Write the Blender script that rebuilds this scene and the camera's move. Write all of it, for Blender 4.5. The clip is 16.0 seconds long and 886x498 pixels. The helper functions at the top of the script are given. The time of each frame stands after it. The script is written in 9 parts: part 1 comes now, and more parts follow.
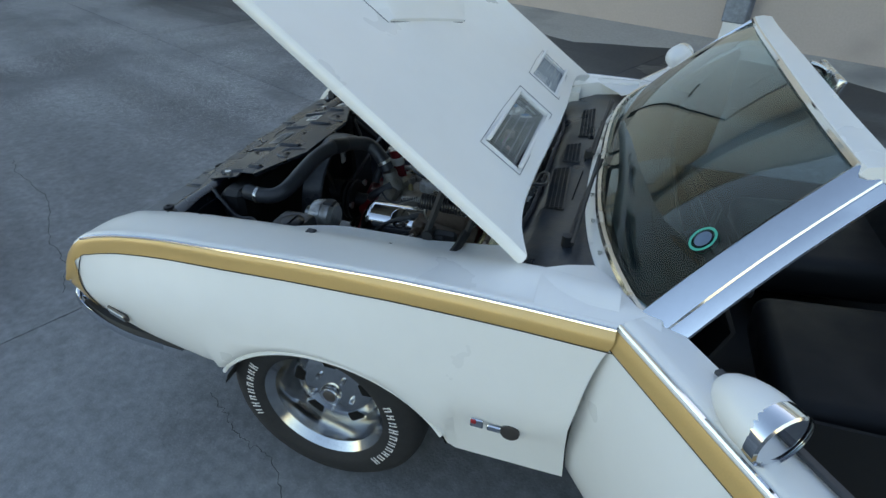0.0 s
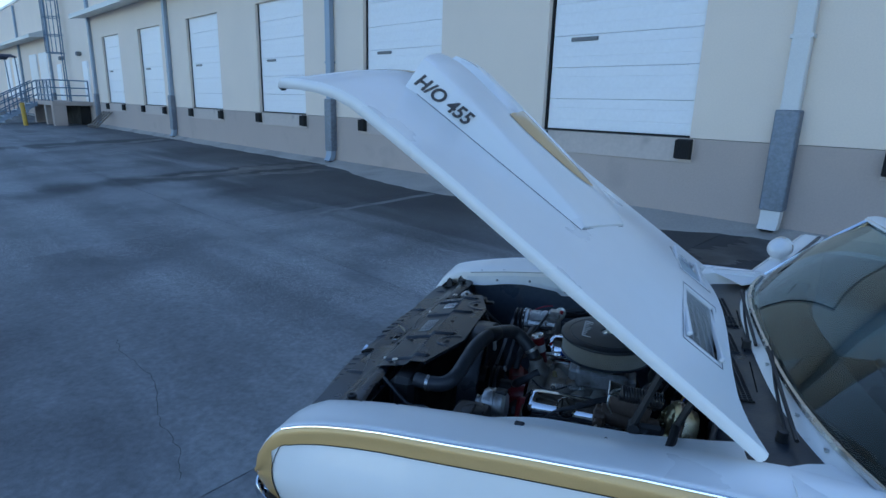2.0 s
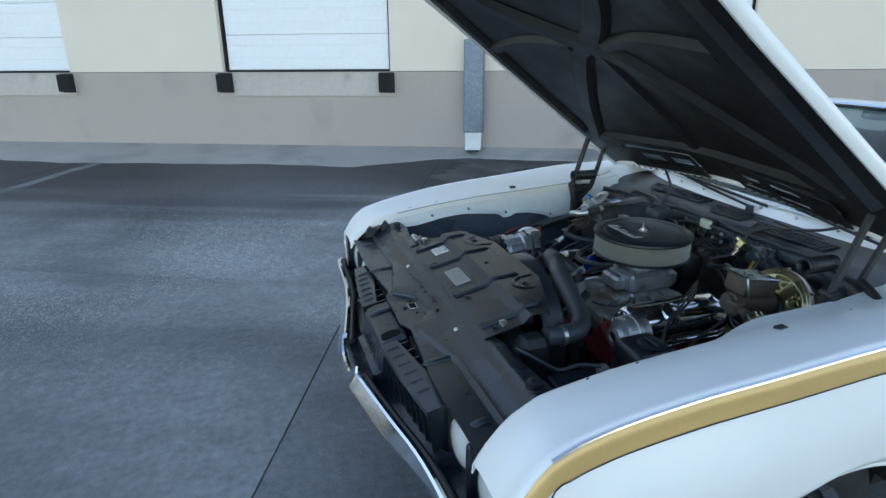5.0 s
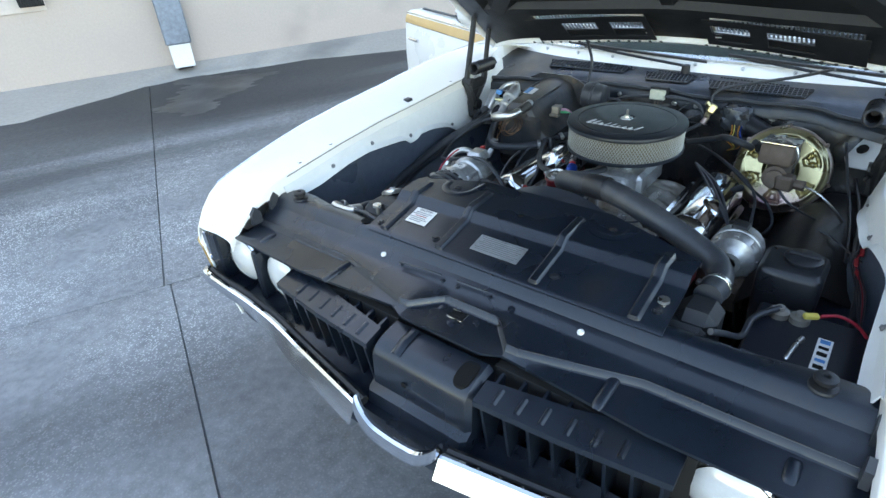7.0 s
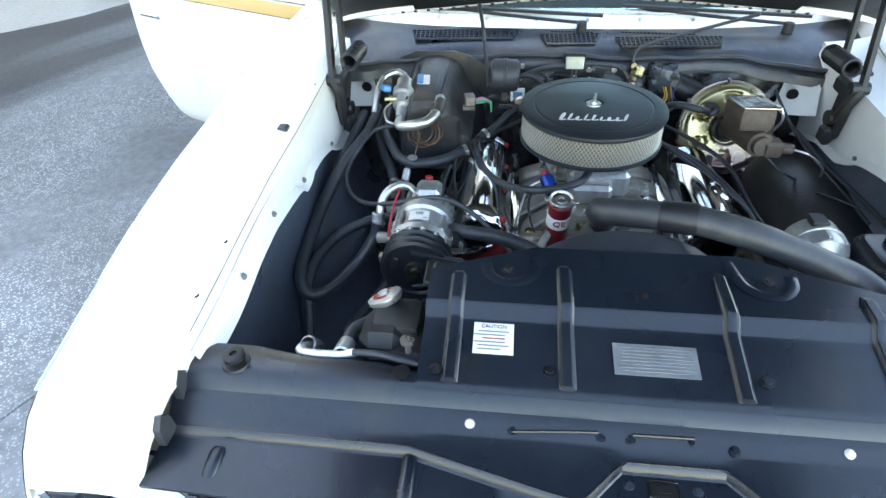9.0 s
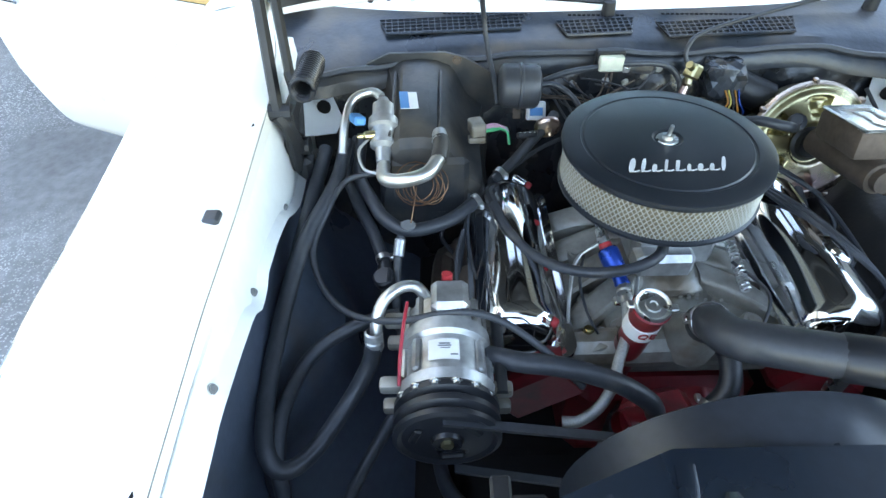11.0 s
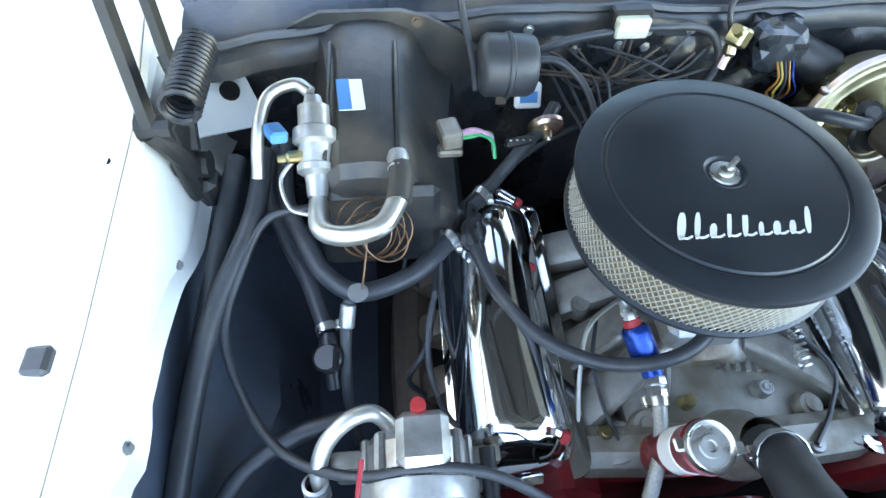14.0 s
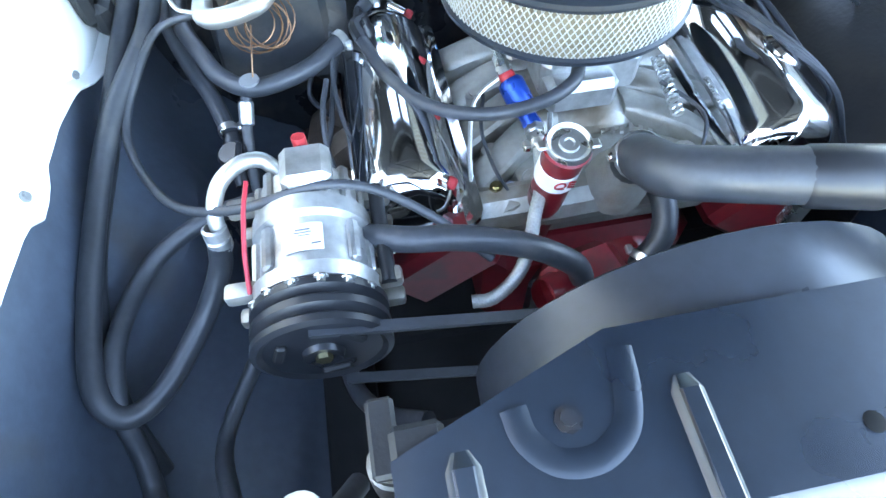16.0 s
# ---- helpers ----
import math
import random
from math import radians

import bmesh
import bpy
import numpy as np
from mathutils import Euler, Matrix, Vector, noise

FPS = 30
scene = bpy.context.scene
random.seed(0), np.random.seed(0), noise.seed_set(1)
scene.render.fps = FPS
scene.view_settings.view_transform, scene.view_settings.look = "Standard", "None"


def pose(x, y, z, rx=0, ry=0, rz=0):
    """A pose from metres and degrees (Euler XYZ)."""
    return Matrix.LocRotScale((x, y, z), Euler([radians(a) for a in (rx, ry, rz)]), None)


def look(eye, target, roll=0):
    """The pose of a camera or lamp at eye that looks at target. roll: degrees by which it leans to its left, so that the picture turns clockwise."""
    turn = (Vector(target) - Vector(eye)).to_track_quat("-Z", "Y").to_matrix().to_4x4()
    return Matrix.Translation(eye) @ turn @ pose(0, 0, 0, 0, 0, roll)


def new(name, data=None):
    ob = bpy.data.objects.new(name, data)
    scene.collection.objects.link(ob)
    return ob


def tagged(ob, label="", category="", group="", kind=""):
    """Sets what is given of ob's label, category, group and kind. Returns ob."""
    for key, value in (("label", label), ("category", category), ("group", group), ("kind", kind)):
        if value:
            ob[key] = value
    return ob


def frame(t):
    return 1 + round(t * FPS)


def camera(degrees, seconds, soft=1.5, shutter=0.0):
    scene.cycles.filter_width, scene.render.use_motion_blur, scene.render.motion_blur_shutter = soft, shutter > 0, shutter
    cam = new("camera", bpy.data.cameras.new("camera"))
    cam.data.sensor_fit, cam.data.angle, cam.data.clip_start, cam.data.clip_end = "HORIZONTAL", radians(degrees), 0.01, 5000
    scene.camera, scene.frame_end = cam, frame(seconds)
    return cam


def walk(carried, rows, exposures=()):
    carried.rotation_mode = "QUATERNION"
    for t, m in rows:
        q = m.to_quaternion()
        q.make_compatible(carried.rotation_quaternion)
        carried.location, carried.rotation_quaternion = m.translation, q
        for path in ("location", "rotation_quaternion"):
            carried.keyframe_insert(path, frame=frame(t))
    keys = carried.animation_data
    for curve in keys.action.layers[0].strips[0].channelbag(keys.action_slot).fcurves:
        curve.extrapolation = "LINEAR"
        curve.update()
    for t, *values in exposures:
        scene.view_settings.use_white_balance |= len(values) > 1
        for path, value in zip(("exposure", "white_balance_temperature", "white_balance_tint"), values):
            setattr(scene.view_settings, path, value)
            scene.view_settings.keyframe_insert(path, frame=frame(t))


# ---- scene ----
cam = camera(76.6, 16.0)
PATH = [
    (0, (0.692, -1.835, 1.687), (0.196, -0.239, 0.588), 0.8),
    (0.5, (0.603, -1.896, 1.75), (0.04, -0.189, 0.873), -0.1),
    (1, (0.512, -2.003, 1.778), (-0.083, -0.229, 1.072), 0.0),
    (1.5, (0.403, -2.074, 1.794), (-0.218, -0.272, 1.186), 0.1),
    (2, (0.216, -2.055, 1.772), (-0.417, -0.238, 1.227), 0.2),
    (2.5, (-0.007, -2.063, 1.743), (-0.648, -0.237, 1.239), 0.1),
    (3, (-0.254, -2.129, 1.722), (-0.85, -0.281, 1.239), 0.2),
    (3.5, (-0.482, -2.07, 1.662), (-0.901, -0.176, 1.175), 0.6),
    (4, (-0.7, -1.935, 1.613), (-0.824, -0.007, 1.096), -0.9),
    (4.5, (-0.95, -1.812, 1.582), (-0.659, 0.079, 0.998), -0.4),
    (5, (-1.127, -1.554, 1.518), (-0.53, 0.225, 0.826), -0.6),
    (5.2, (-1.184, -1.455, 1.509), (-0.507, 0.279, 0.778), -1.0),
    (7.3, (-1.405, -0.456, 1.446), (-0.033, 0.518, 0.365), -5.1),
    (7.5, (-1.39, -0.38, 1.453), (0.033, 0.492, 0.351), -5.3),
    (8, (-1.271, -0.189, 1.443), (0.239, 0.424, 0.282), -4.0),
    (8.5, (-1.185, 0.002, 1.448), (0.36, 0.402, 0.241), -3.6),
    (9, (-1.112, 0.22, 1.452), (0.431, 0.433, 0.198), -2.2),
    (9.2, (-1.068, 0.271, 1.454), (0.459, 0.437, 0.174), -1.8),
    (11.3, (-0.564, 0.391, 1.391), (0.854, 0.38, -0.02), -1.5),
    (11.5, (-0.529, 0.377, 1.386), (0.877, 0.346, -0.036), -1.3),
    (12, (-0.4, 0.348, 1.374), (0.953, 0.277, -0.097), -0.9),
    (12.5, (-0.317, 0.344, 1.374), (0.965, 0.251, -0.159), -0.0),
    (13, (-0.253, 0.353, 1.38), (0.948, 0.249, -0.216), 0.7),
    (13.5, (-0.224, 0.378, 1.382), (0.921, 0.259, -0.253), 1.7),
    (14, (-0.247, 0.393, 1.355), (0.873, 0.265, -0.297), 2.3),
    (14.5, (-0.292, 0.406, 1.307), (0.815, 0.264, -0.353), 2.1),
    (15, (-0.36, 0.413, 1.262), (0.723, 0.241, -0.41), 1.6),
    (15.5, (-0.432, 0.393, 1.237), (0.64, 0.207, -0.441), 0.3),
    (16, (-0.51, 0.31, 1.241), (0.558, 0.133, -0.44), -1.6),
]
EXPO = [(0.0, 1.31, 7650, 9), (0.7, 1.03, 7050, 9), (1.0, 0.96, 6750, 10), (1.5, 0.88, 5850, 10), (2.0, 0.83, 5350, 10), (2.5, 0.93, 5400, 10), (3.0, 1.05, 5850, 10), (3.5, 1.21, 6250, 10), (4.2, 1.32, 6450, 10),
        (5.2, 1.71, 7150, 10), (7.3, 2.87, 7750, 12), (9.2, 3.37, 8000, 12), (11.3, 3.58, 7700, 12), (12.0, 3.67, 7650, 12), (13.0, 3.96, 7600, 12), (14.5, 4.06, 7500, 12), (15.3, 4.32, 7250, 12), (16.0, 4.90, 7100, 12)]
walk(cam, [(t, look(eye, target, roll)) for t, eye, target, roll in PATH], EXPO)

# ---- light: the building stands between the low sun and the yard, so the yard lies in open shade ----
SUN_AZ, SUN_EL = radians(63.9), radians(24.0)
world = bpy.data.worlds.new("world")
scene.world = world
world.use_nodes = True
wn = world.node_tree
sky = wn.nodes.new("ShaderNodeTexSky")
sky.sky_type = "NISHITA"
sky.sun_disc = False
sky.sun_elevation = SUN_EL
sky.sun_rotation = radians(90) - SUN_AZ
sky.air_density, sky.dust_density, sky.ozone_density = 1.0, 0.5, 1.0
wn.links.new(sky.outputs[0], wn.nodes["Background"].inputs[0])
wn.nodes["Background"].inputs[1].default_value = 0.15
sun_data = bpy.data.lights.new("sun", "SUN")
sun_data.energy, sun_data.angle, sun_data.color = 3.0, radians(0.5), (1.0, 0.94, 0.86)
sun = new("sun", sun_data)
sun.matrix_world = look((40 * math.cos(SUN_AZ), 40 * math.sin(SUN_AZ), 40 * math.tan(SUN_EL)), (0, 0, 0))


# ---- materials ----
def surf(name, col, rough=0.5, metal=0.0, var=0.12, scale=3.0, fine=60.0, bump=0.0, bscale=120.0, coat=0.0, stain=None,
         rvar=0.1, spec=0.5, coords="Object"):
    """A principled surface whose colour and gloss vary at two scales, with fine relief and, if given, stains of another colour."""
    m = bpy.data.materials.new(name)
    m.use_nodes = True
    nt = m.node_tree
    nd, lk = nt.nodes, nt.links
    b = nd["Principled BSDF"]
    tc = nd.new("ShaderNodeTexCoord")
    n1, n2 = nd.new("ShaderNodeTexNoise"), nd.new("ShaderNodeTexNoise")
    n1.inputs["Scale"].default_value, n1.inputs["Detail"].default_value = scale, 5
    n2.inputs["Scale"].default_value, n2.inputs["Detail"].default_value = fine, 3
    lk.new(tc.outputs[coords], n1.inputs["Vector"])
    lk.new(tc.outputs[coords], n2.inputs["Vector"])
    mix = nd.new("ShaderNodeMath")
    mix.operation = "ADD"
    lk.new(n1.outputs["Fac"], mix.inputs[0])
    lk.new(n2.outputs["Fac"], mix.inputs[1])
    mr = nd.new("ShaderNodeMapRange")
    mr.inputs["From Min"].default_value, mr.inputs["From Max"].default_value = 0.6, 1.4
    mr.inputs["To Min"].default_value, mr.inputs["To Max"].default_value = 1 - var, 1 + var
    lk.new(mix.outputs[0], mr.inputs["Value"])
    mul = nd.new("ShaderNodeMix")
    mul.data_type, mul.blend_type = "RGBA", "MULTIPLY"
    mul.inputs["Factor"].default_value = 1.0
    mul.inputs["A"].default_value = (*col, 1)
    lk.new(mr.outputs[0], mul.inputs["B"])
    out = mul.outputs["Result"]
    if stain:
        scol, size, lo, hi = stain
        n3 = nd.new("ShaderNodeTexNoise")
        n3.inputs["Scale"].default_value, n3.inputs["Detail"].default_value = size, 6
        lk.new(tc.outputs[coords], n3.inputs["Vector"])
        sr = nd.new("ShaderNodeMapRange")
        sr.inputs["From Min"].default_value, sr.inputs["From Max"].default_value = lo, hi
        lk.new(n3.outputs["Fac"], sr.inputs["Value"])
        sm = nd.new("ShaderNodeMix")
        sm.data_type = "RGBA"
        sm.inputs["B"].default_value = (*scol, 1)
        lk.new(sr.outputs[0], sm.inputs["Factor"])
        lk.new(out, sm.inputs["A"])
        out = sm.outputs["Result"]
    lk.new(out, b.inputs["Base Color"])
    rr = nd.new("ShaderNodeMapRange")
    rr.inputs["From Min"].default_value, rr.inputs["From Max"].default_value = 0.3, 0.7
    rr.inputs["To Min"].default_value, rr.inputs["To Max"].default_value = max(0.02, rough - rvar), min(1, rough + rvar)
    lk.new(n1.outputs["Fac"], rr.inputs["Value"])
    lk.new(rr.outputs[0], b.inputs["Roughness"])
    b.inputs["Metallic"].default_value = metal
    b.inputs["Specular IOR Level"].default_value = spec
    b.inputs["Coat Weight"].default_value = coat
    b.inputs["Coat Roughness"].default_value = 0.06
    if bump:
        n4 = nd.new("ShaderNodeTexNoise")
        n4.inputs["Scale"].default_value, n4.inputs["Detail"].default_value = bscale, 4
        lk.new(tc.outputs[coords], n4.inputs["Vector"])
        bp = nd.new("ShaderNodeBump")
        bp.inputs["Strength"].default_value, bp.inputs["Distance"].default_value = bump, 0.004
        lk.new(n4.outputs["Fac"], bp.inputs["Height"])
        lk.new(bp.outputs[0], b.inputs["Normal"])
    return m


def glass_mat(name, tint, rough=0.0):
    m = bpy.data.materials.new(name)
    m.use_nodes = True
    b = m.node_tree.nodes["Principled BSDF"]
    b.inputs["Base Color"].default_value = (*tint, 1)
    b.inputs["Roughness"].default_value = rough
    b.inputs["Transmission Weight"].default_value = 1.0
    b.inputs["IOR"].default_value = 1.40
    b.inputs["Specular Tint"].default_value = (1.0, 0.82, 0.58, 1)
    return m


def concrete_mat(name):
    """Worn yard concrete: exposed aggregate specks, tyre streaks along the building and dark damp stains beside it."""
    m = surf(name, (0.170, 0.175, 0.18), 0.72, var=0.24, scale=0.55, fine=9.0, bump=0.5, bscale=90.0, stain=((0.092, 0.094, 0.098), 0.45, 0.48, 0.66))
    nt = m.node_tree
    nd, lk = nt.nodes, nt.links
    b = nd["Principled BSDF"]
    old = b.inputs["Base Color"].links[0].from_socket
    geo = nd.new("ShaderNodeNewGeometry")
    mp = nd.new("ShaderNodeMapping")
    mp.vector_type = "TEXTURE"
    mp.inputs["Location"].default_value = (1.886, 6.036, 0)
    mp.inputs["Rotation"].default_value = (0, 0, radians(-26.13))
    lk.new(geo.outputs["Position"], mp.inputs["Vector"])
    sep = nd.new("ShaderNodeSeparateXYZ")
    lk.new(mp.outputs[0], sep.inputs[0])
    # aggregate specks
    vo = nd.new("ShaderNodeTexVoronoi")
    vo.inputs["Scale"].default_value = 105
    lk.new(geo.outputs["Position"], vo.inputs["Vector"])
    sp = nd.new("ShaderNodeMapRange")
    sp.inputs["From Min"].default_value, sp.inputs["From Max"].default_value = 0.46, 0.26
    lk.new(vo.outputs["Distance"], sp.inputs["Value"])
    pn = nd.new("ShaderNodeTexNoise")
    pn.inputs["Scale"].default_value, pn.inputs["Detail"].default_value = 0.8, 4
    lk.new(geo.outputs["Position"], pn.inputs["Vector"])
    pm = nd.new("ShaderNodeMapRange")
    pm.inputs["From Min"].default_value, pm.inputs["From Max"].default_value = 0.38, 0.54
    pm.inputs["To Max"].default_value = 0.85
    lk.new(pn.outputs["Fac"], pm.inputs["Value"])
    rnd = nd.new("ShaderNodeMath")
    rnd.operation = "GREATER_THAN"
    rnd.inputs[1].default_value = 0.28
    lk.new(vo.outputs["Color"], rnd.inputs[0])
    f1, f2 = nd.new("ShaderNodeMath"), nd.new("ShaderNodeMath")
    f1.operation = f2.operation = "MULTIPLY"
    lk.new(sp.outputs[0], f1.inputs[0])
    lk.new(pm.outputs[0], f1.inputs[1])
    wsep = nd.new("ShaderNodeSeparateXYZ")
    lk.new(geo.outputs["Position"], wsep.inputs[0])
    worn = nd.new("ShaderNodeMapRange")
    worn.inputs["From Min"].default_value, worn.inputs["From Max"].default_value = 1.0, 2.1
    worn.inputs["To Min"].default_value, worn.inputs["To Max"].default_value = 0.07, 1.0
    lk.new(wsep.outputs["Y"], worn.inputs["Value"])
    f3 = nd.new("ShaderNodeMath")
    f3.operation = "MULTIPLY"
    lk.new(f1.outputs[0], f3.inputs[0])
    lk.new(worn.outputs[0], f3.inputs[1])
    lk.new(f3.outputs[0], f2.inputs[0])
    lk.new(rnd.outputs[0], f2.inputs[1])
    a = nd.new("ShaderNodeMix")
    a.data_type = "RGBA"
    a.inputs["B"].default_value = (0.50, 0.50, 0.49, 1)
    lk.new(f2.outputs[0], a.inputs["Factor"])
    lk.new(old, a.inputs["A"])
    # streaks drawn out along the yard
    st = nd.new("ShaderNodeMapping")
    st.inputs["Scale"].default_value = (0.10, 1.3, 1)
    lk.new(mp.outputs[0], st.inputs["Vector"])
    sn = nd.new("ShaderNodeTexNoise")
    sn.inputs["Scale"].default_value, sn.inputs["Detail"].default_value = 1.0, 5
    lk.new(st.outputs[0], sn.inputs["Vector"])
    sr = nd.new("ShaderNodeMapRange")
    sr.inputs["From Min"].default_value, sr.inputs["From Max"].default_value = 0.35, 0.7
    sr.inputs["To Min"].default_value, sr.inputs["To Max"].default_value = 0.74, 1.22
    lk.new(sn.outputs["Fac"], sr.inputs["Value"])
    mm = nd.new("ShaderNodeMix")
    mm.data_type, mm.blend_type = "RGBA", "MULTIPLY"
    mm.inputs["Factor"].default_value = 1.0
    lk.new(a.outputs["Result"], mm.inputs["A"])
    lk.new(sr.outputs[0], mm.inputs["B"])
    # damp stain in front of the docks, ragged edge
    ad = nd.new("ShaderNodeMath")
    ad.operation = "MULTIPLY_ADD"
    ad.inputs[1].default_value = 3.4
    lk.new(pn.outputs["Fac"], ad.inputs[0])
    lk.new(sep.outputs["Y"], ad.inputs[2])
    dr = nd.new("ShaderNodeMapRange")
    dr.inputs["From Min"].default_value, dr.inputs["From Max"].default_value = -1.6, 0.5
    dr.inputs["To Max"].default_value = 0.62
    lk.new(ad.outputs[0], dr.inputs["Value"])
    dm = nd.new("ShaderNodeMix")
    dm.data_type = "RGBA"
    dm.inputs["B"].default_value = (0.060, 0.061, 0.064, 1)
    lk.new(dr.outputs[0], dm.inputs["Factor"])
    lk.new(mm.outputs["Result"], dm.inputs["A"])
    last = dm.outputs["Result"]
    # wet patches below the downspouts
    for px, py, sx, sy, amount in ((-10.2, -2.4, 1.1, 0.20, 0.92), (-20.0, -2.4, 0.8, 0.20, 0.9), (-7.2, -2.1, 0.26, 0.42, 0.8), (-13.5, -1.4, 0.26, 0.55, 0.7), (-2.6, -1.9, 0.24, 0.50, 0.75), (0.8, -0.9, 0.30, 0.60, 0.85)):
        loc = nd.new("ShaderNodeMapping")
        loc.inputs["Location"].default_value = (-px * sx, -py * sy, 0)
        loc.inputs["Scale"].default_value = (sx, sy, 0)
        lk.new(mp.outputs[0], loc.inputs["Vector"])
        ln = nd.new("ShaderNodeVectorMath")
        ln.operation = "LENGTH"
        lk.new(loc.outputs[0], ln.inputs[0])
        rag = nd.new("ShaderNodeMath")
        rag.operation = "MULTIPLY_ADD"
        rag.inputs[1].default_value = 1.6
        lk.new(sn.outputs["Fac"], rag.inputs[0])
        lk.new(ln.outputs["Value"], rag.inputs[2])
        wr = nd.new("ShaderNodeMapRange")
        wr.inputs["From Min"].default_value, wr.inputs["From Max"].default_value = 1.72, 1.36
        wr.inputs["To Max"].default_value = amount
        lk.new(rag.outputs[0], wr.inputs["Value"])
        wm_ = nd.new("ShaderNodeMix")
        wm_.data_type = "RGBA"
        wm_.inputs["B"].default_value = (0.035, 0.036, 0.038, 1)
        lk.new(wr.outputs[0], wm_.inputs["Factor"])
        lk.new(last, wm_.inputs["A"])
        last = wm_.outputs["Result"]
    # fine mottling
    mo = nd.new("ShaderNodeTexNoise")
    mo.inputs["Scale"].default_value, mo.inputs["Detail"].default_value = 26.0, 6
    lk.new(geo.outputs["Position"], mo.inputs["Vector"])
    mq = nd.new("ShaderNodeMapRange")
    mq.inputs["From Min"].default_value, mq.inputs["From Max"].default_value = 0.3, 0.7
    mq.inputs["To Min"].default_value, mq.inputs["To Max"].default_value = 0.82, 1.18
    lk.new(mo.outputs["Fac"], mq.inputs["Value"])
    mx = nd.new("ShaderNodeMix")
    mx.data_type, mx.blend_type = "RGBA", "MULTIPLY"
    mx.inputs["Factor"].default_value = 1.0
    # brightness put into the colour: up to 1.42 times paler about x = -0.6
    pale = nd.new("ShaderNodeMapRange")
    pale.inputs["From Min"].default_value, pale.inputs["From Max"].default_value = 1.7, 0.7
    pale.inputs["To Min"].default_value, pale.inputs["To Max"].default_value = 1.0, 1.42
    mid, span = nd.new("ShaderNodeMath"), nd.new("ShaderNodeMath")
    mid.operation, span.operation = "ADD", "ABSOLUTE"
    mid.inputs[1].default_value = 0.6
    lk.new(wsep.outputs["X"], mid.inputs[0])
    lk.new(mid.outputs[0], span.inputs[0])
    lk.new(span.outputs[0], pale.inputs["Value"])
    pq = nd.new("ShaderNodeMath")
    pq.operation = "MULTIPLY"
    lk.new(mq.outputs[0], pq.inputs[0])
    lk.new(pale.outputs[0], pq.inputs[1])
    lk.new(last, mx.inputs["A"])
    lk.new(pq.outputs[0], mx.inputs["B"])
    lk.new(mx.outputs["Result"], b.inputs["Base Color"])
    return m


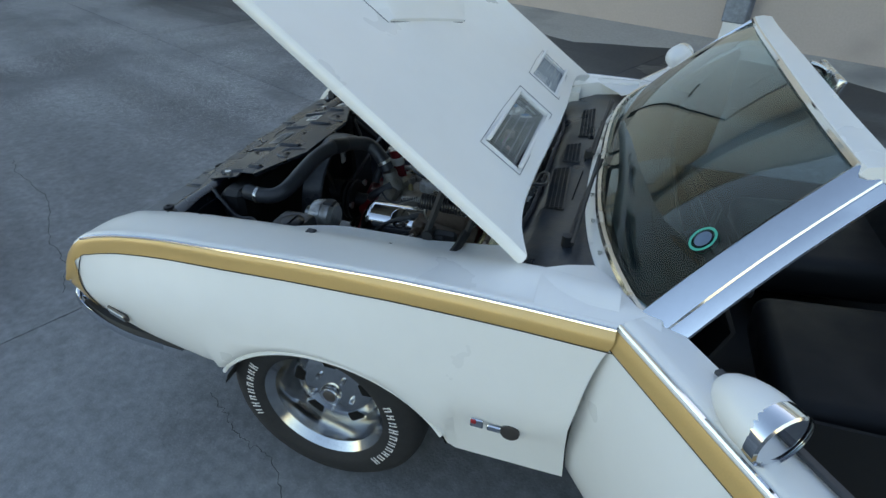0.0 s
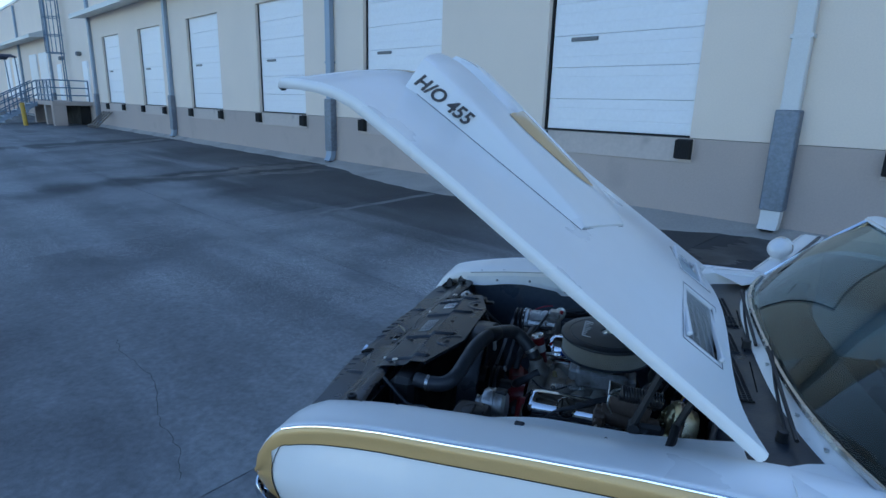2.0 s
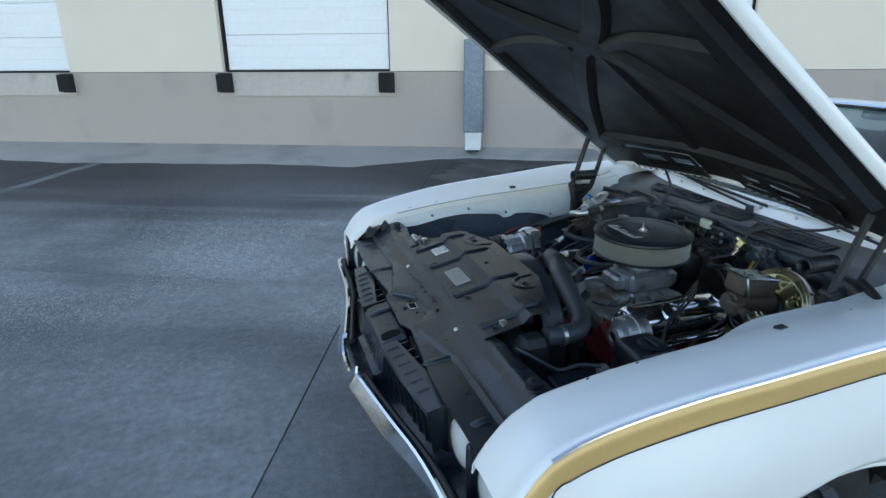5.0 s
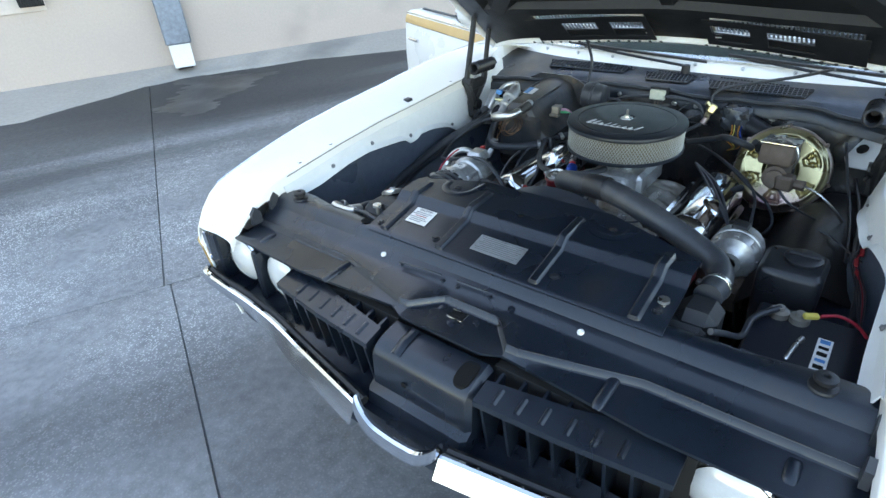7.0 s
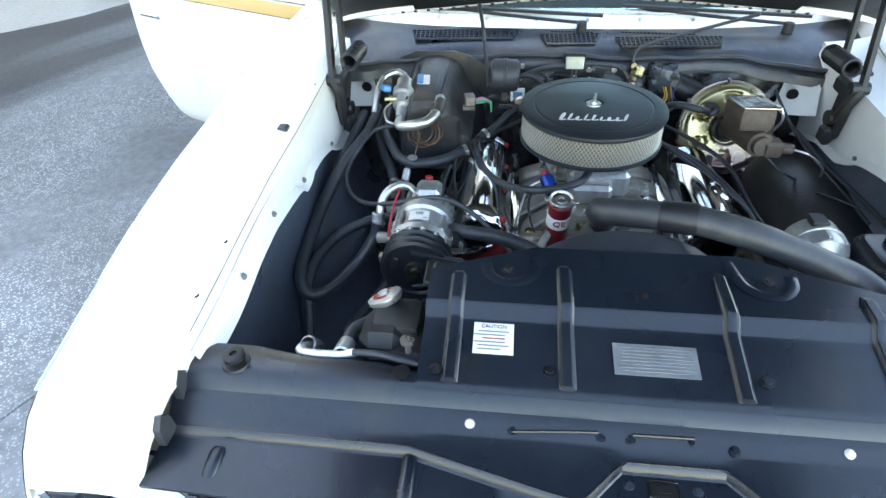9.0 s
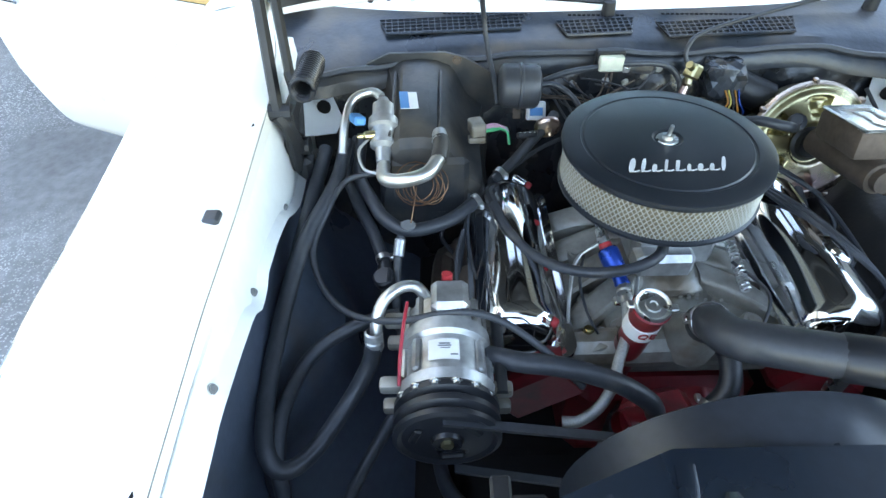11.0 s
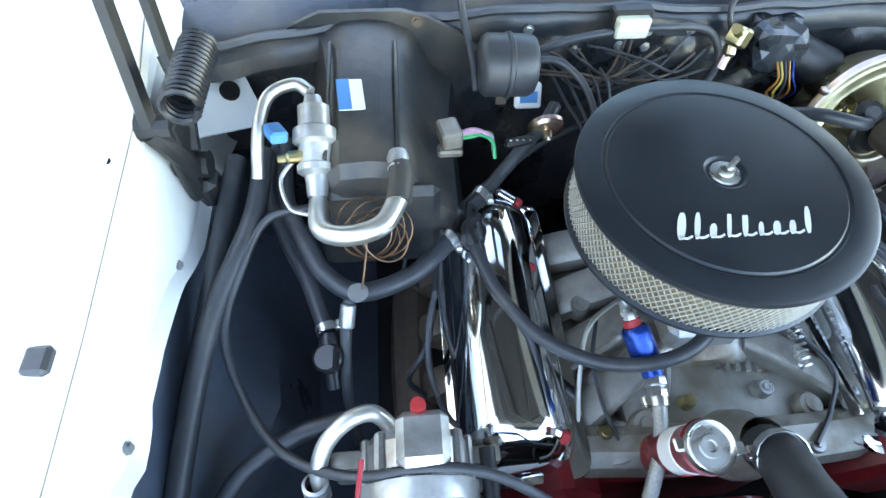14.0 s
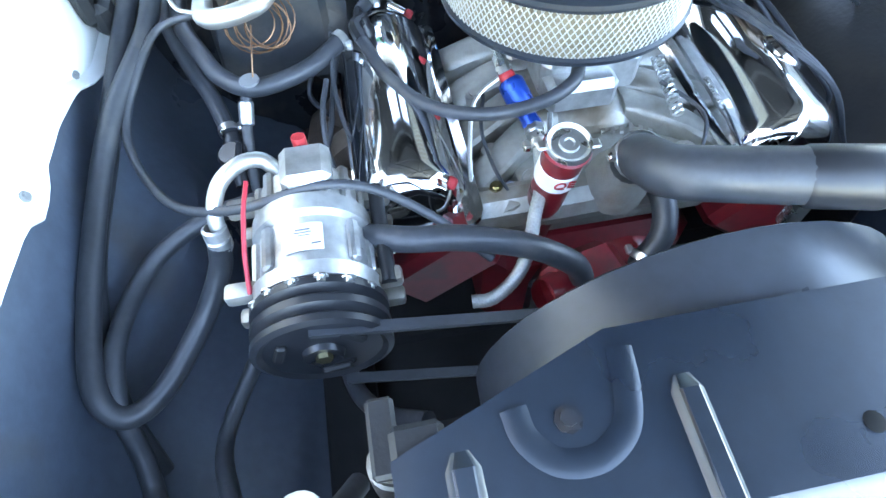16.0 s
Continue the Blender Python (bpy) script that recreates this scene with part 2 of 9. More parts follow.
M = dict(
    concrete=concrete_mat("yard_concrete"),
    wetstain=surf("wet_concrete", (0.034, 0.035, 0.037), 0.5, var=0.35, scale=1.6, fine=12, stain=((0.075, 0.076, 0.078), 2.2, 0.50, 0.62), bump=0.2),
    mortar=surf("worn_mortar", (0.20, 0.20, 0.195), 0.85, var=0.2, scale=3, stain=((0.13, 0.13, 0.13), 2.5, 0.45, 0.6)),
    crackdark=surf("crack_dirt", (0.06, 0.06, 0.06), 0.95, var=0.2),
    navy=surf("navy_fabric", (0.012, 0.016, 0.04), 0.9, var=0.15, scale=4),
    kerb=surf("kerb_concrete", (0.39, 0.365, 0.33), 0.85, var=0.15, scale=1.5, fine=30, bump=0.4, stain=((0.22, 0.215, 0.205), 0.9, 0.5, 0.75)),
    leveller=surf("leveller_paint", (0.54, 0.47, 0.42), 0.6, var=0.10, scale=2.0, fine=20, stain=((0.34, 0.29, 0.26), 2.5, 0.62, 0.85)),
    cream=surf("cream_stucco", (0.83, 0.72, 0.60), 0.85, var=0.05, scale=0.8, fine=50, bump=0.35, bscale=160),
    beige=surf("beige_stucco", (0.47, 0.395, 0.345), 0.85, var=0.07, scale=0.9, fine=45, bump=0.35, bscale=160, stain=((0.38, 0.32, 0.285), 1.2, 0.58, 0.82)),
    doorwhite=surf("white_door_steel", (0.88, 0.88, 0.88), 0.45, var=0.04, scale=1.2, fine=20, rvar=0.08),
    seal=surf("black_door_seal", (0.012, 0.012, 0.012), 0.7, var=0.2),
    galv=surf("galvanised_steel", (0.20, 0.23, 0.28), 0.5, metal=0.6, var=0.32, scale=5, fine=26, stain=((0.30, 0.30, 0.29), 3, 0.55, 0.8)),
    spout=surf("painted_spout", (0.70, 0.69, 0.66), 0.5, var=0.06, scale=2),
    spoutblue=surf("blue_grey_spout", (0.30, 0.36, 0.44), 0.5, metal=0.2, var=0.1, scale=3),
    bumperrubber=surf("dock_rubber", (0.018, 0.018, 0.018), 0.85, var=0.3, fine=80, bump=0.4),
    fascia=surf("roof_edge_metal", (0.62, 0.62, 0.60), 0.5, metal=0.2, var=0.08),
    railblue=surf("blue_grey_rail", (0.10, 0.16, 0.24), 0.5, var=0.15, scale=6),
    yellow=surf("yellow_bollard_paint", (0.55, 0.36, 0.05), 0.55, var=0.15, scale=5),
    woodgrey=surf("weathered_pallet", (0.16, 0.14, 0.12), 0.85, var=0.25, scale=8, bump=0.4),
    white=surf("white_car_paint", (0.85, 0.84, 0.81), 0.30, var=0.02, scale=2, fine=12, coat=0.35, rvar=0.04),
    whitein=surf("white_inner_paint", (0.74, 0.75, 0.74), 0.42, var=0.05, scale=6, fine=40, rvar=0.1, stain=((0.50, 0.49, 0.45), 9, 0.66, 0.85)),
    gold=surf("gold_stripe_paint", (0.62, 0.395, 0.145), 0.36, metal=0.2, var=0.06, scale=6, fine=300, coat=0.7, rvar=0.05),
    pin=surf("black_pinstripe", (0.02, 0.018, 0.015), 0.5),
    chrome=surf("chrome", (0.72, 0.735, 0.76), 0.07, metal=1.0, var=0.03, scale=8, rvar=0.04),
    chromeworn=surf("worn_chrome", (0.60, 0.60, 0.58), 0.22, metal=1.0, var=0.12, scale=14, rvar=0.12, stain=((0.30, 0.24, 0.18), 22, 0.62, 0.8)),
    blackpaint=surf("satin_black_panel", (0.0080, 0.0125, 0.0200), 0.31, spec=0.55, coat=0.12, var=0.3, scale=5, fine=60, rvar=0.10, stain=((0.022, 0.020, 0.020), 7, 0.58, 0.80), bump=0.05, bscale=60),
    wornblack=surf("chipped_black_edge", (0.014, 0.016, 0.021), 0.30, spec=0.5, var=0.3, scale=9, fine=80, stain=((0.048, 0.036, 0.028), 16, 0.50, 0.66)),
    blackmatt=surf("matt_black_metal", (0.011, 0.0115, 0.013), 0.5, var=0.3, scale=8, fine=70, stain=((0.038, 0.035, 0.032), 9, 0.58, 0.82), bump=0.12),
    cowl=surf("dusty_cowl_paint", (0.018, 0.024, 0.033), 0.32, var=0.4, scale=6, fine=50, stain=((0.085, 0.072, 0.058), 6, 0.50, 0.70), bump=0.15),
    shield=surf("satin_inner_wing", (0.075, 0.092, 0.120), 0.36, var=0.2, scale=5, fine=50, rvar=0.1, stain=((0.085, 0.08, 0.075), 7, 0.60, 0.82), bump=0.06),
    firewall=surf("grimy_firewall_paint", (0.018, 0.020, 0.023), 0.30, var=0.5, scale=9, fine=45, rvar=0.16, stain=((0.060, 0.048, 0.038), 12, 0.50, 0.70), bump=0.45, bscale=50),
    liner=surf("dull_black_liner", (0.011, 0.011, 0.012), 0.42, var=0.3, scale=6, fine=50, stain=((0.026, 0.022, 0.019), 8, 0.5, 0.75), bump=0.25),
    pinkzinc=surf("pinkish_plated_rim", (0.46, 0.37, 0.31), 0.3, metal=0.9, var=0.2, scale=12),
    evap=surf("dusty_black_plastic", (0.026, 0.028, 0.031), 0.40, var=0.25, scale=7, fine=60, rvar=0.08, stain=((0.095, 0.080, 0.064), 9, 0.46, 0.68), bump=0.25, bscale=60),
    lid=surf("black_crinkle_lid", (0.016, 0.020, 0.026), 0.36, var=0.15, scale=12, fine=200, rvar=0.06, bump=0.05, bscale=500),
    mesh=surf("filter_mesh", (0.38, 0.37, 0.325), 0.55, metal=0.3, var=0.15, fine=120),
    paper=surf("filter_element", (0.20, 0.165, 0.11), 0.9, var=0.2, fine=90),
    hose=surf("rubber_hose", (0.034, 0.037, 0.043), 0.42, var=0.25, scale=12, fine=90, rvar=0.1, stain=((0.085, 0.083, 0.080), 16, 0.58, 0.8), bump=0.08),
    alu=surf("weathered_aluminium", (0.52, 0.525, 0.52), 0.42, metal=0.8, var=0.22, scale=18, fine=90, rvar=0.15, stain=((0.20, 0.175, 0.145), 14, 0.52, 0.75), bump=0.12),
    cast=surf("cast_aluminium", (0.33, 0.315, 0.28), 0.46, metal=0.55, var=0.22, scale=10, fine=70, stain=((0.17, 0.13, 0.09), 13, 0.50, 0.72), bump=0.14, bscale=260),
    braid=surf("braided_steel", (0.40, 0.40, 0.38), 0.42, metal=0.7, var=0.3, scale=60, fine=420, bump=0.35, bscale=700),
    tube=surf("aluminium_tube", (0.70, 0.69, 0.66), 0.40, metal=0.95, var=0.10, scale=18),
    clampm=surf("hose_clamp_steel", (0.58, 0.58, 0.56), 0.32, metal=0.95, var=0.15, scale=40),
    red=surf("red_engine_paint", (0.19, 0.011, 0.016), 0.35, var=0.22, scale=9, fine=60, coat=0.2, stain=((0.05, 0.02, 0.018), 14, 0.58, 0.8)),
    zinc=surf("gold_zinc_plate", (0.50, 0.44, 0.25), 0.30, metal=1.0, var=0.22, scale=9, fine=40, rvar=0.1, stain=((0.46, 0.30, 0.34), 7, 0.52, 0.7)),
    relay=surf("pale_relay_can", (0.58, 0.58, 0.46), 0.45, var=0.15, scale=30),
    brick=surf("brick_red_plastic", (0.085, 0.030, 0.024), 0.5, var=0.3, scale=40, stain=((0.14, 0.10, 0.07), 30, 0.55, 0.75)),
    foil=surf("crumpled_dark_foil", (0.045, 0.052, 0.062), 0.30, metal=0.35, var=0.4, scale=22, fine=90, stain=((0.12, 0.10, 0.08), 20, 0.52, 0.70)),
    orangewire=surf("orange_wire", (0.50, 0.20, 0.03), 0.45),
    yellowplug=surf("yellow_plug", (0.62, 0.50, 0.10), 0.45),
    rust=surf("brown_cast_iron", (0.115, 0.085, 0.065), 0.65, metal=0.3, var=0.3, scale=14, fine=70, bump=0.3),
    copper=surf("copper_tube", (0.20, 0.11, 0.065), 0.45, metal=0.9, var=0.15),
    blue=surf("blue_anodised", (0.010, 0.055, 0.30), 0.25, metal=0.6, var=0.12, scale=20),
    bluelab=surf("blue_label", (0.05, 0.22, 0.48), 0.5, var=0.06),
    label=surf("white_label", (0.74, 0.73, 0.70), 0.55, var=0.04, scale=30),
    plate=surf("foil_plate", (0.34, 0.36, 0.38), 0.38, metal=0.7, var=0.14, scale=40),
    ink=surf("black_ink", (0.012, 0.012, 0.012), 0.9, spec=0.1),
    redink=surf("red_ink", (0.36, 0.02, 0.025), 0.6),
    lettering=surf("white_lettering", (0.74, 0.75, 0.75), 0.45, var=0.04),
    badge=surf("dark_badge", (0.07, 0.06, 0.055), 0.4, metal=0.3),
    redwire=surf("red_wire", (0.34, 0.015, 0.03), 0.4),
    greenwire=surf("green_wire", (0.02, 0.30, 0.12), 0.4),
    pinkwire=surf("pink_wire", (0.42, 0.22, 0.32), 0.45),
    tyre=surf("tyre_rubber", (0.016, 0.016, 0.017), 0.75, var=0.25, scale=12, fine=80, bump=0.1),
    tyrewhite=surf("tyre_white", (0.72, 0.71, 0.68), 0.6, var=0.06),
    rimsteel=surf("wheel_silver", (0.50, 0.51, 0.52), 0.16, metal=1.0, var=0.10, scale=10),
    interior=surf("black_vinyl", (0.008, 0.008, 0.009), 0.55, spec=0.3, var=0.2, scale=10, fine=200, bump=0.15, bscale=500),
    carpet=surf("black_carpet", (0.012, 0.012, 0.013), 0.95, var=0.3, fine=300, bump=0.5, bscale=600),
    glass=glass_mat("tinted_windscreen", (0.34, 0.52, 0.56)),
    lens=surf("opaque_pale_lens", (0.62, 0.63, 0.62), 0.14, metal=0.15, var=0.06, scale=20, fine=200, coat=0.8),
    battery=surf("battery_case", (0.010, 0.012, 0.018), 0.34, var=0.15),
    plastic=surf("black_plastic", (0.014, 0.015, 0.018), 0.36, var=0.2, scale=14),
    shroud=surf("worn_shroud_plastic", (0.034, 0.039, 0.048), 0.36, var=0.25, scale=7, stain=((0.085, 0.082, 0.08), 6, 0.60, 0.80)),
    green=surf("green_sticker", (0.03, 0.42, 0.30), 0.5),
    grey=surf("grey_plastic", (0.16, 0.165, 0.17), 0.5, var=0.1),
    # black of the underbody, also painted shade in scoop, grille and cowl openings
    shade=surf("underbody_and_shade_black", (0.010, 0.010, 0.010), 0.85, var=0.3, fine=30),
)


# ---- mesh helpers ----
def V(*p):
    return Vector(p)


def finish(bm, mat, name, parent=None, label="", angle=35.0):
    bmesh.ops.recalc_face_normals(bm, faces=bm.faces)
    me = bpy.data.meshes.new(name)
    bm.to_mesh(me)
    bm.free()
    mats = mat if isinstance(mat, (list, tuple)) else [mat]
    for k in mats:
        me.materials.append(M[k])
    me.polygons.foreach_set("use_smooth", [True] * len(me.polygons))
    me.set_sharp_from_angle(angle=radians(angle))
    ob = new(name, me)
    if parent:
        ob.parent = parent
    if label:
        ob["label"] = label
    return ob


def part(name, bm, mat, parent, label="", angle=35.0):
    return finish(bm, mat, name, parent, label, angle)


def empty(name, m=None, label="", category="", group="", kind=""):
    ob = new(name)
    ob.empty_display_size = 0.1
    if m is not None:
        ob.matrix_basis = m
    return tagged(ob, label, category, group, kind)


def B():
    return bmesh.new()


def box(bm, c, s, bev=0.0, rot=None, seg=1):
    """A box about c with the sizes s, its edges rounded by bev, turned by the matrix rot."""
    m = Matrix.Translation(c) @ (rot.to_4x4() if rot is not None else Matrix.Identity(4)) @ Matrix.Diagonal((*s, 1))
    g = bmesh.ops.create_cube(bm, size=1.0, matrix=m)
    if bev:
        es = list({e for v in g["verts"] for e in v.link_edges})
        bmesh.ops.bevel(bm, geom=es, offset=bev, segments=seg, affect="EDGES", profile=0.5)
    return bm


def frame_of(d):
    """Two directions square to d."""
    d = Vector(d).normalized()
    a = Vector((0, 0, 1)) if abs(d.z) < 0.9 else Vector((1, 0, 0))
    u = d.cross(a).normalized()
    return u, d.cross(u).normalized()


def cyl(bm, p0, p1, r0, r1=None, seg=20):
    """A closed cone or cylinder from p0 to p1."""
    lathe(bm, p0, Vector(p1) - Vector(p0), [(0, 0), (r0, 0), (r0 if r1 is None else r1, 1.0), (0, 1.0)], seg, unit=True)
    return bm


def lathe(bm, o, d, prof, seg=28, unit=False, arc=(0, 360)):
    """Turns the profile of (radius, height) round the axis from o along d; unit: heights count in lengths of d."""
    o, d = Vector(o), Vector(d)
    n = d if unit else d.normalized()
    u, w = frame_of(d)
    full = abs(arc[1] - arc[0] - 360) < 1e-6
    cols = seg if full else seg + 1
    rings = []
    for r, h in prof:
        if r < 1e-7:
            rings.append([bm.verts.new(o + n * h)])
        else:
            row = []
            for k in range(cols):
                a = radians(arc[0] + (arc[1] - arc[0]) * k / seg)
                row.append(bm.verts.new(o + n * h + (u * math.cos(a) + w * math.sin(a)) * r))
            rings.append(row)
    for a, b in zip(rings[:-1], rings[1:]):
        for k in range(seg):
            j = (k + 1) % cols
            if len(a) == 1 and len(b) == 1:
                continue
            if len(a) == 1:
                bm.faces.new((a[0], b[k], b[j]))
            elif len(b) == 1:
                bm.faces.new((a[k], a[j], b[0]))
            else:
                bm.faces.new((a[k], a[j], b[j], b[k]))
    return bm


def spline(pts, n=6):
    """Points along a Catmull-Rom curve through pts."""
    p = [Vector(q) for q in pts]
    if len(p) < 3:
        return p
    p = [2 * p[0] - p[1]] + p + [2 * p[-1] - p[-2]]
    out = []
    for i in range(1, len(p) - 2):
        for k in range(n):
            t = k / n
            a, b, c, d = p[i - 1], p[i], p[i + 1], p[i + 2]
            out.append(0.5 * ((2 * b) + (c - a) * t + (2 * a - 5 * b + 4 * c - d) * t * t + (3 * b - a - 3 * c + d) * t ** 3))
    out.append(p[-2])
    return out


def tube(bm, pts, r, seg=10, n=6, ribs=0.0):
    """A round hose along a smooth curve through pts. ribs: the depth of corrugation."""
    c = spline(pts, n)
    if ribs:
        dense, step = [], r * 0.45
        for a, b in zip(c[:-1], c[1:]):
            k = max(1, int((b - a).length / step))
            dense += [a.lerp(b, j / k) for j in range(k)]
        c = dense + [c[-1]]
    rings, u = [], None
    for i, q in enumerate(c):
        d = (c[min(i + 1, len(c) - 1)] - c[max(i - 1, 0)]).normalized()
        u = frame_of(d)[0] if u is None else (u - d * u.dot(d)).normalized()
        w = d.cross(u)
        rad = r - (ribs if ribs and i % 2 else 0)
        rings.append([bm.verts.new(q + (u * math.cos(a) + w * math.sin(a)) * rad) for a in (2 * math.pi * k / seg for k in range(seg))])
    for a, b in zip(rings[:-1], rings[1:]):
        for k in range(seg):
            bm.faces.new((a[k], a[(k + 1) % seg], b[(k + 1) % seg], b[k]))
    bm.faces.new(rings[0][::-1])
    bm.faces.new(rings[-1])
    return bm


def loft(bm, rows, close=False, caps=False):
    """Quads between rows of points."""
    vs = [[bm.verts.new(p) for p in row] for row in rows]
    n = len(vs[0])
    for a, b in zip(vs[:-1], vs[1:]):
        for k in range(n if close else n - 1):
            j = (k + 1) % n
            bm.faces.new((a[k], a[j], b[j], b[k]))
    if caps:
        bm.faces.new(vs[0][::-1])
        bm.faces.new(vs[-1])
    return vs


def thick(bm, t):
    """Gives an open sheet the thickness t."""
    bmesh.ops.recalc_face_normals(bm, faces=bm.faces)
    bmesh.ops.solidify(bm, geom=list(bm.faces), thickness=t)
    return bm


def lerp_table(tab, x):
    """Linear between the rows of a table whose first column is x."""
    if x <= tab[0][0]:
        return tab[0][1:]
    for a, b in zip(tab[:-1], tab[1:]):
        if x <= b[0]:
            k = (x - a[0]) / (b[0] - a[0])
            return tuple(p + (q - p) * k for p, q in zip(a[1:], b[1:]))
    return tab[-1][1:]


def words(text, size, m, mat, name, parent, depth=0.0008, align="CENTER", shear=0.0, bold=0.0):
    """Raised lettering in the built-in font, as a mesh at the pose m."""
    cu = bpy.data.curves.new(name, "FONT")
    cu.body, cu.size, cu.extrude, cu.align_x, cu.align_y, cu.shear = text, size, depth, align, "CENTER", shear
    cu.offset = bold
    tmp = bpy.data.objects.new(name, cu)
    scene.collection.objects.link(tmp)
    me = bpy.data.meshes.new_from_object(tmp.evaluated_get(bpy.context.evaluated_depsgraph_get()))
    bpy.data.objects.remove(tmp)
    bpy.data.curves.remove(cu)
    me.materials.clear()
    me.materials.append(M[mat])
    me.transform(m)
    ob = new(name, me)
    ob.parent = parent
    return ob


def basis(o, x, y):
    """The pose whose first two axes are x and y, at o."""
    x = Vector(x).normalized()
    z = x.cross(Vector(y)).normalized()
    y = z.cross(x)
    return Matrix(((x.x, y.x, z.x, o[0]), (x.y, y.y, z.y, o[1]), (x.z, y.z, z.z, o[2]), (0, 0, 0, 1)))


def bolt(bm, p, d, r=0.009, h=0.007):
    p, d = Vector(p), Vector(d).normalized()
    lathe(bm, p, d, [(0, h * 0.3), (r * 1.7, 0), (r * 1.7, h * 0.3), (r, h * 0.35), (r, h), (0, h)], 8)


# ---- the yard and the building ----
WALL = Matrix.Translation((1.886, 6.036, 0)) @ pose(0, 0, 0, 0, 0, -26.13)
LEAN = WALL @ pose(0, 0, 0, -2.03, 0, 0)

bm = B()
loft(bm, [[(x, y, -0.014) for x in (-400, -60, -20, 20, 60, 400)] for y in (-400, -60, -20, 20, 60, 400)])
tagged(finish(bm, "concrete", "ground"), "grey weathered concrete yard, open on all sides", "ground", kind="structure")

pavement = empty("pavement", WALL, "worn grey concrete slabs with straight saw-cut joints", "pavement", kind="structure")


def slab_mesh(w, d, skew=0.0):
    bm = B()
    c = 0.002
    top = [(-w / 2 + c, -d / 2 + c), (w / 2 - c, -d / 2 + c), (w / 2 - c, d / 2 - c), (-w / 2 + c, d / 2 - c)]
    rows = [[(x * (1 + 2 * c / w), y * (1 + 2 * c / d), -0.013) for x, y in top], [(x * (1 + 2 * c / w), y * (1 + 2 * c / d), -0.005) for x, y in top],
            [(x, y, 0.0) for x, y in top]]
    rows = [[(x - skew * (y - d / 2), y, z) for x, y, z in row] for row in rows]
    vs = loft(bm, rows, close=True)
    bm.faces.new(vs[-1])
    me = bpy.data.meshes.new("slab")
    bm.to_mesh(me)
    bm.free()
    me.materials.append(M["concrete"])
    return me


slab_near, slab_far = slab_mesh(4.995, 4.305), slab_mesh(4.995, 4.995, 0.060)
for i in range(-9, 4):
    for j in range(0, 5):
        s = new("slab", slab_near if j == 0 else slab_far)
        s.parent = pavement
        s.location = ((-0.395 if j == 0 else -0.366 + 0.3 * (j - 1)) + 5 * i + 2.5, -2.655 if j == 0 else -4.81 - 5 * (j - 1) - 2.5, 0)

rng = random.Random(7)


def crack(pts, w):
    """A thin ragged crack in the concrete, in the pavement's own axes."""
    bm = B()
    c = spline([(x, y, 0.0012) for x, y in pts], 8)
    c = [q + V(rng.uniform(-0.012, 0.012), rng.uniform(-0.012, 0.012), 0) for q in c]
    loft(bm, [[q - V(0.2, 1, 0).normalized() * w * rng.uniform(0.4, 1), q + V(0.2, 1, 0).normalized() * w * rng.uniform(0.4, 1)] for q in c])
    part("crack", bm, "crackdark", pavement, "thin dark crack")


crack([(0.70, -7.10), (0.84, -7.12), (0.92, -7.13), (1.02, -7.13), (1.10, -7.11), (1.3, -7.16)], 0.002)
crack([(-2.3, -7.05), (-2.05, -7.08), (-1.52, -7.06), (-1.01, -7.19), (-0.68, -7.21), (-0.4, -7.3)], 0.0025)
crack([(-6.2, -3.0), (-5.4, -3.4), (-4.9, -4.0), (-4.7, -4.75)], 0.004)

bm = B()
rows = []
for k in range(13):
    y = -1.2 - 0.21 * k
    rows.append([(-5.06 - 0.075 + rng.uniform(-0.03, 0.03), y, 0.002), (-5.06 + 0.075 + rng.uniform(-0.03, 0.03), y, 0.002)])
loft(bm, rows)
part("worn_strip", bm, "mortar", pavement, "pale worn strip of mortar")

def streak(pts, z):
    """A ragged wet run on the concrete: x, y and half width along it."""
    bm = B()
    rows = []
    n = 14
    for (x0, y0, w0), (x1, y1, w1) in zip(pts[:-1], pts[1:]):
        for k in range(n):
            f = k / n
            x, y, w = x0 + (x1 - x0) * f, y0 + (y1 - y0) * f, w0 + (w1 - w0) * f
            wob = 0.10 * math.sin(5.1 * y + x) + 0.05 * math.sin(13.0 * y)
            rows.append([(x - w * rng.uniform(0.75, 1.15) + wob, y, z), (x + wob, y, z + 0.0004), (x + w * rng.uniform(0.75, 1.15) + wob, y, z)])
    loft(bm, rows)
    part("wet_streak", bm, "wetstain", pavement, "dark wet run below a downspout")


streak([(-9.85, -0.34, 0.12), (-10.3, -1.5, 0.42), (-10.05, -2.9, 0.30), (-10.6, -4.6, 0.10)], 0.0016)
streak([(-8.9, -0.75, 0.10), (-9.2, -1.3, 0.30), (-9.3, -2.1, 0.22), (-9.5, -2.9, 0.05)], 0.0022)
streak([(-20.4, -0.30, 0.15), (-19.6, -1.4, 0.40), (-19.3, -2.7, 0.28), (-19.7, -4.5, 0.10)], 0.0016)
streak([(0.1, -0.42, 0.15), (0.3, -0.9, 0.5), (0.1, -1.5, 0.35), (-0.1, -2.0, 0.08)], 0.0016)

building = empty("warehouse", LEAN, "long cream and beige stuccoed warehouse with white loading dock doors", "building", kind="structure")
PITCH, DOOR_W, SILL, HEAD = 4.975, 2.52, 1.14, 4.08
doors = [-7.25, -2.36] + [2.44 + 5.0 * k for k in range(6)]
LEFT, RIGHT, EAVE, TOP = -62.0, 17.0, 5.25, 7.4


def bpart(name, bm, mat, label="", parent=None):
    """A part built in the building's own axes."""
    return part(name, bm, mat, parent or building, label)


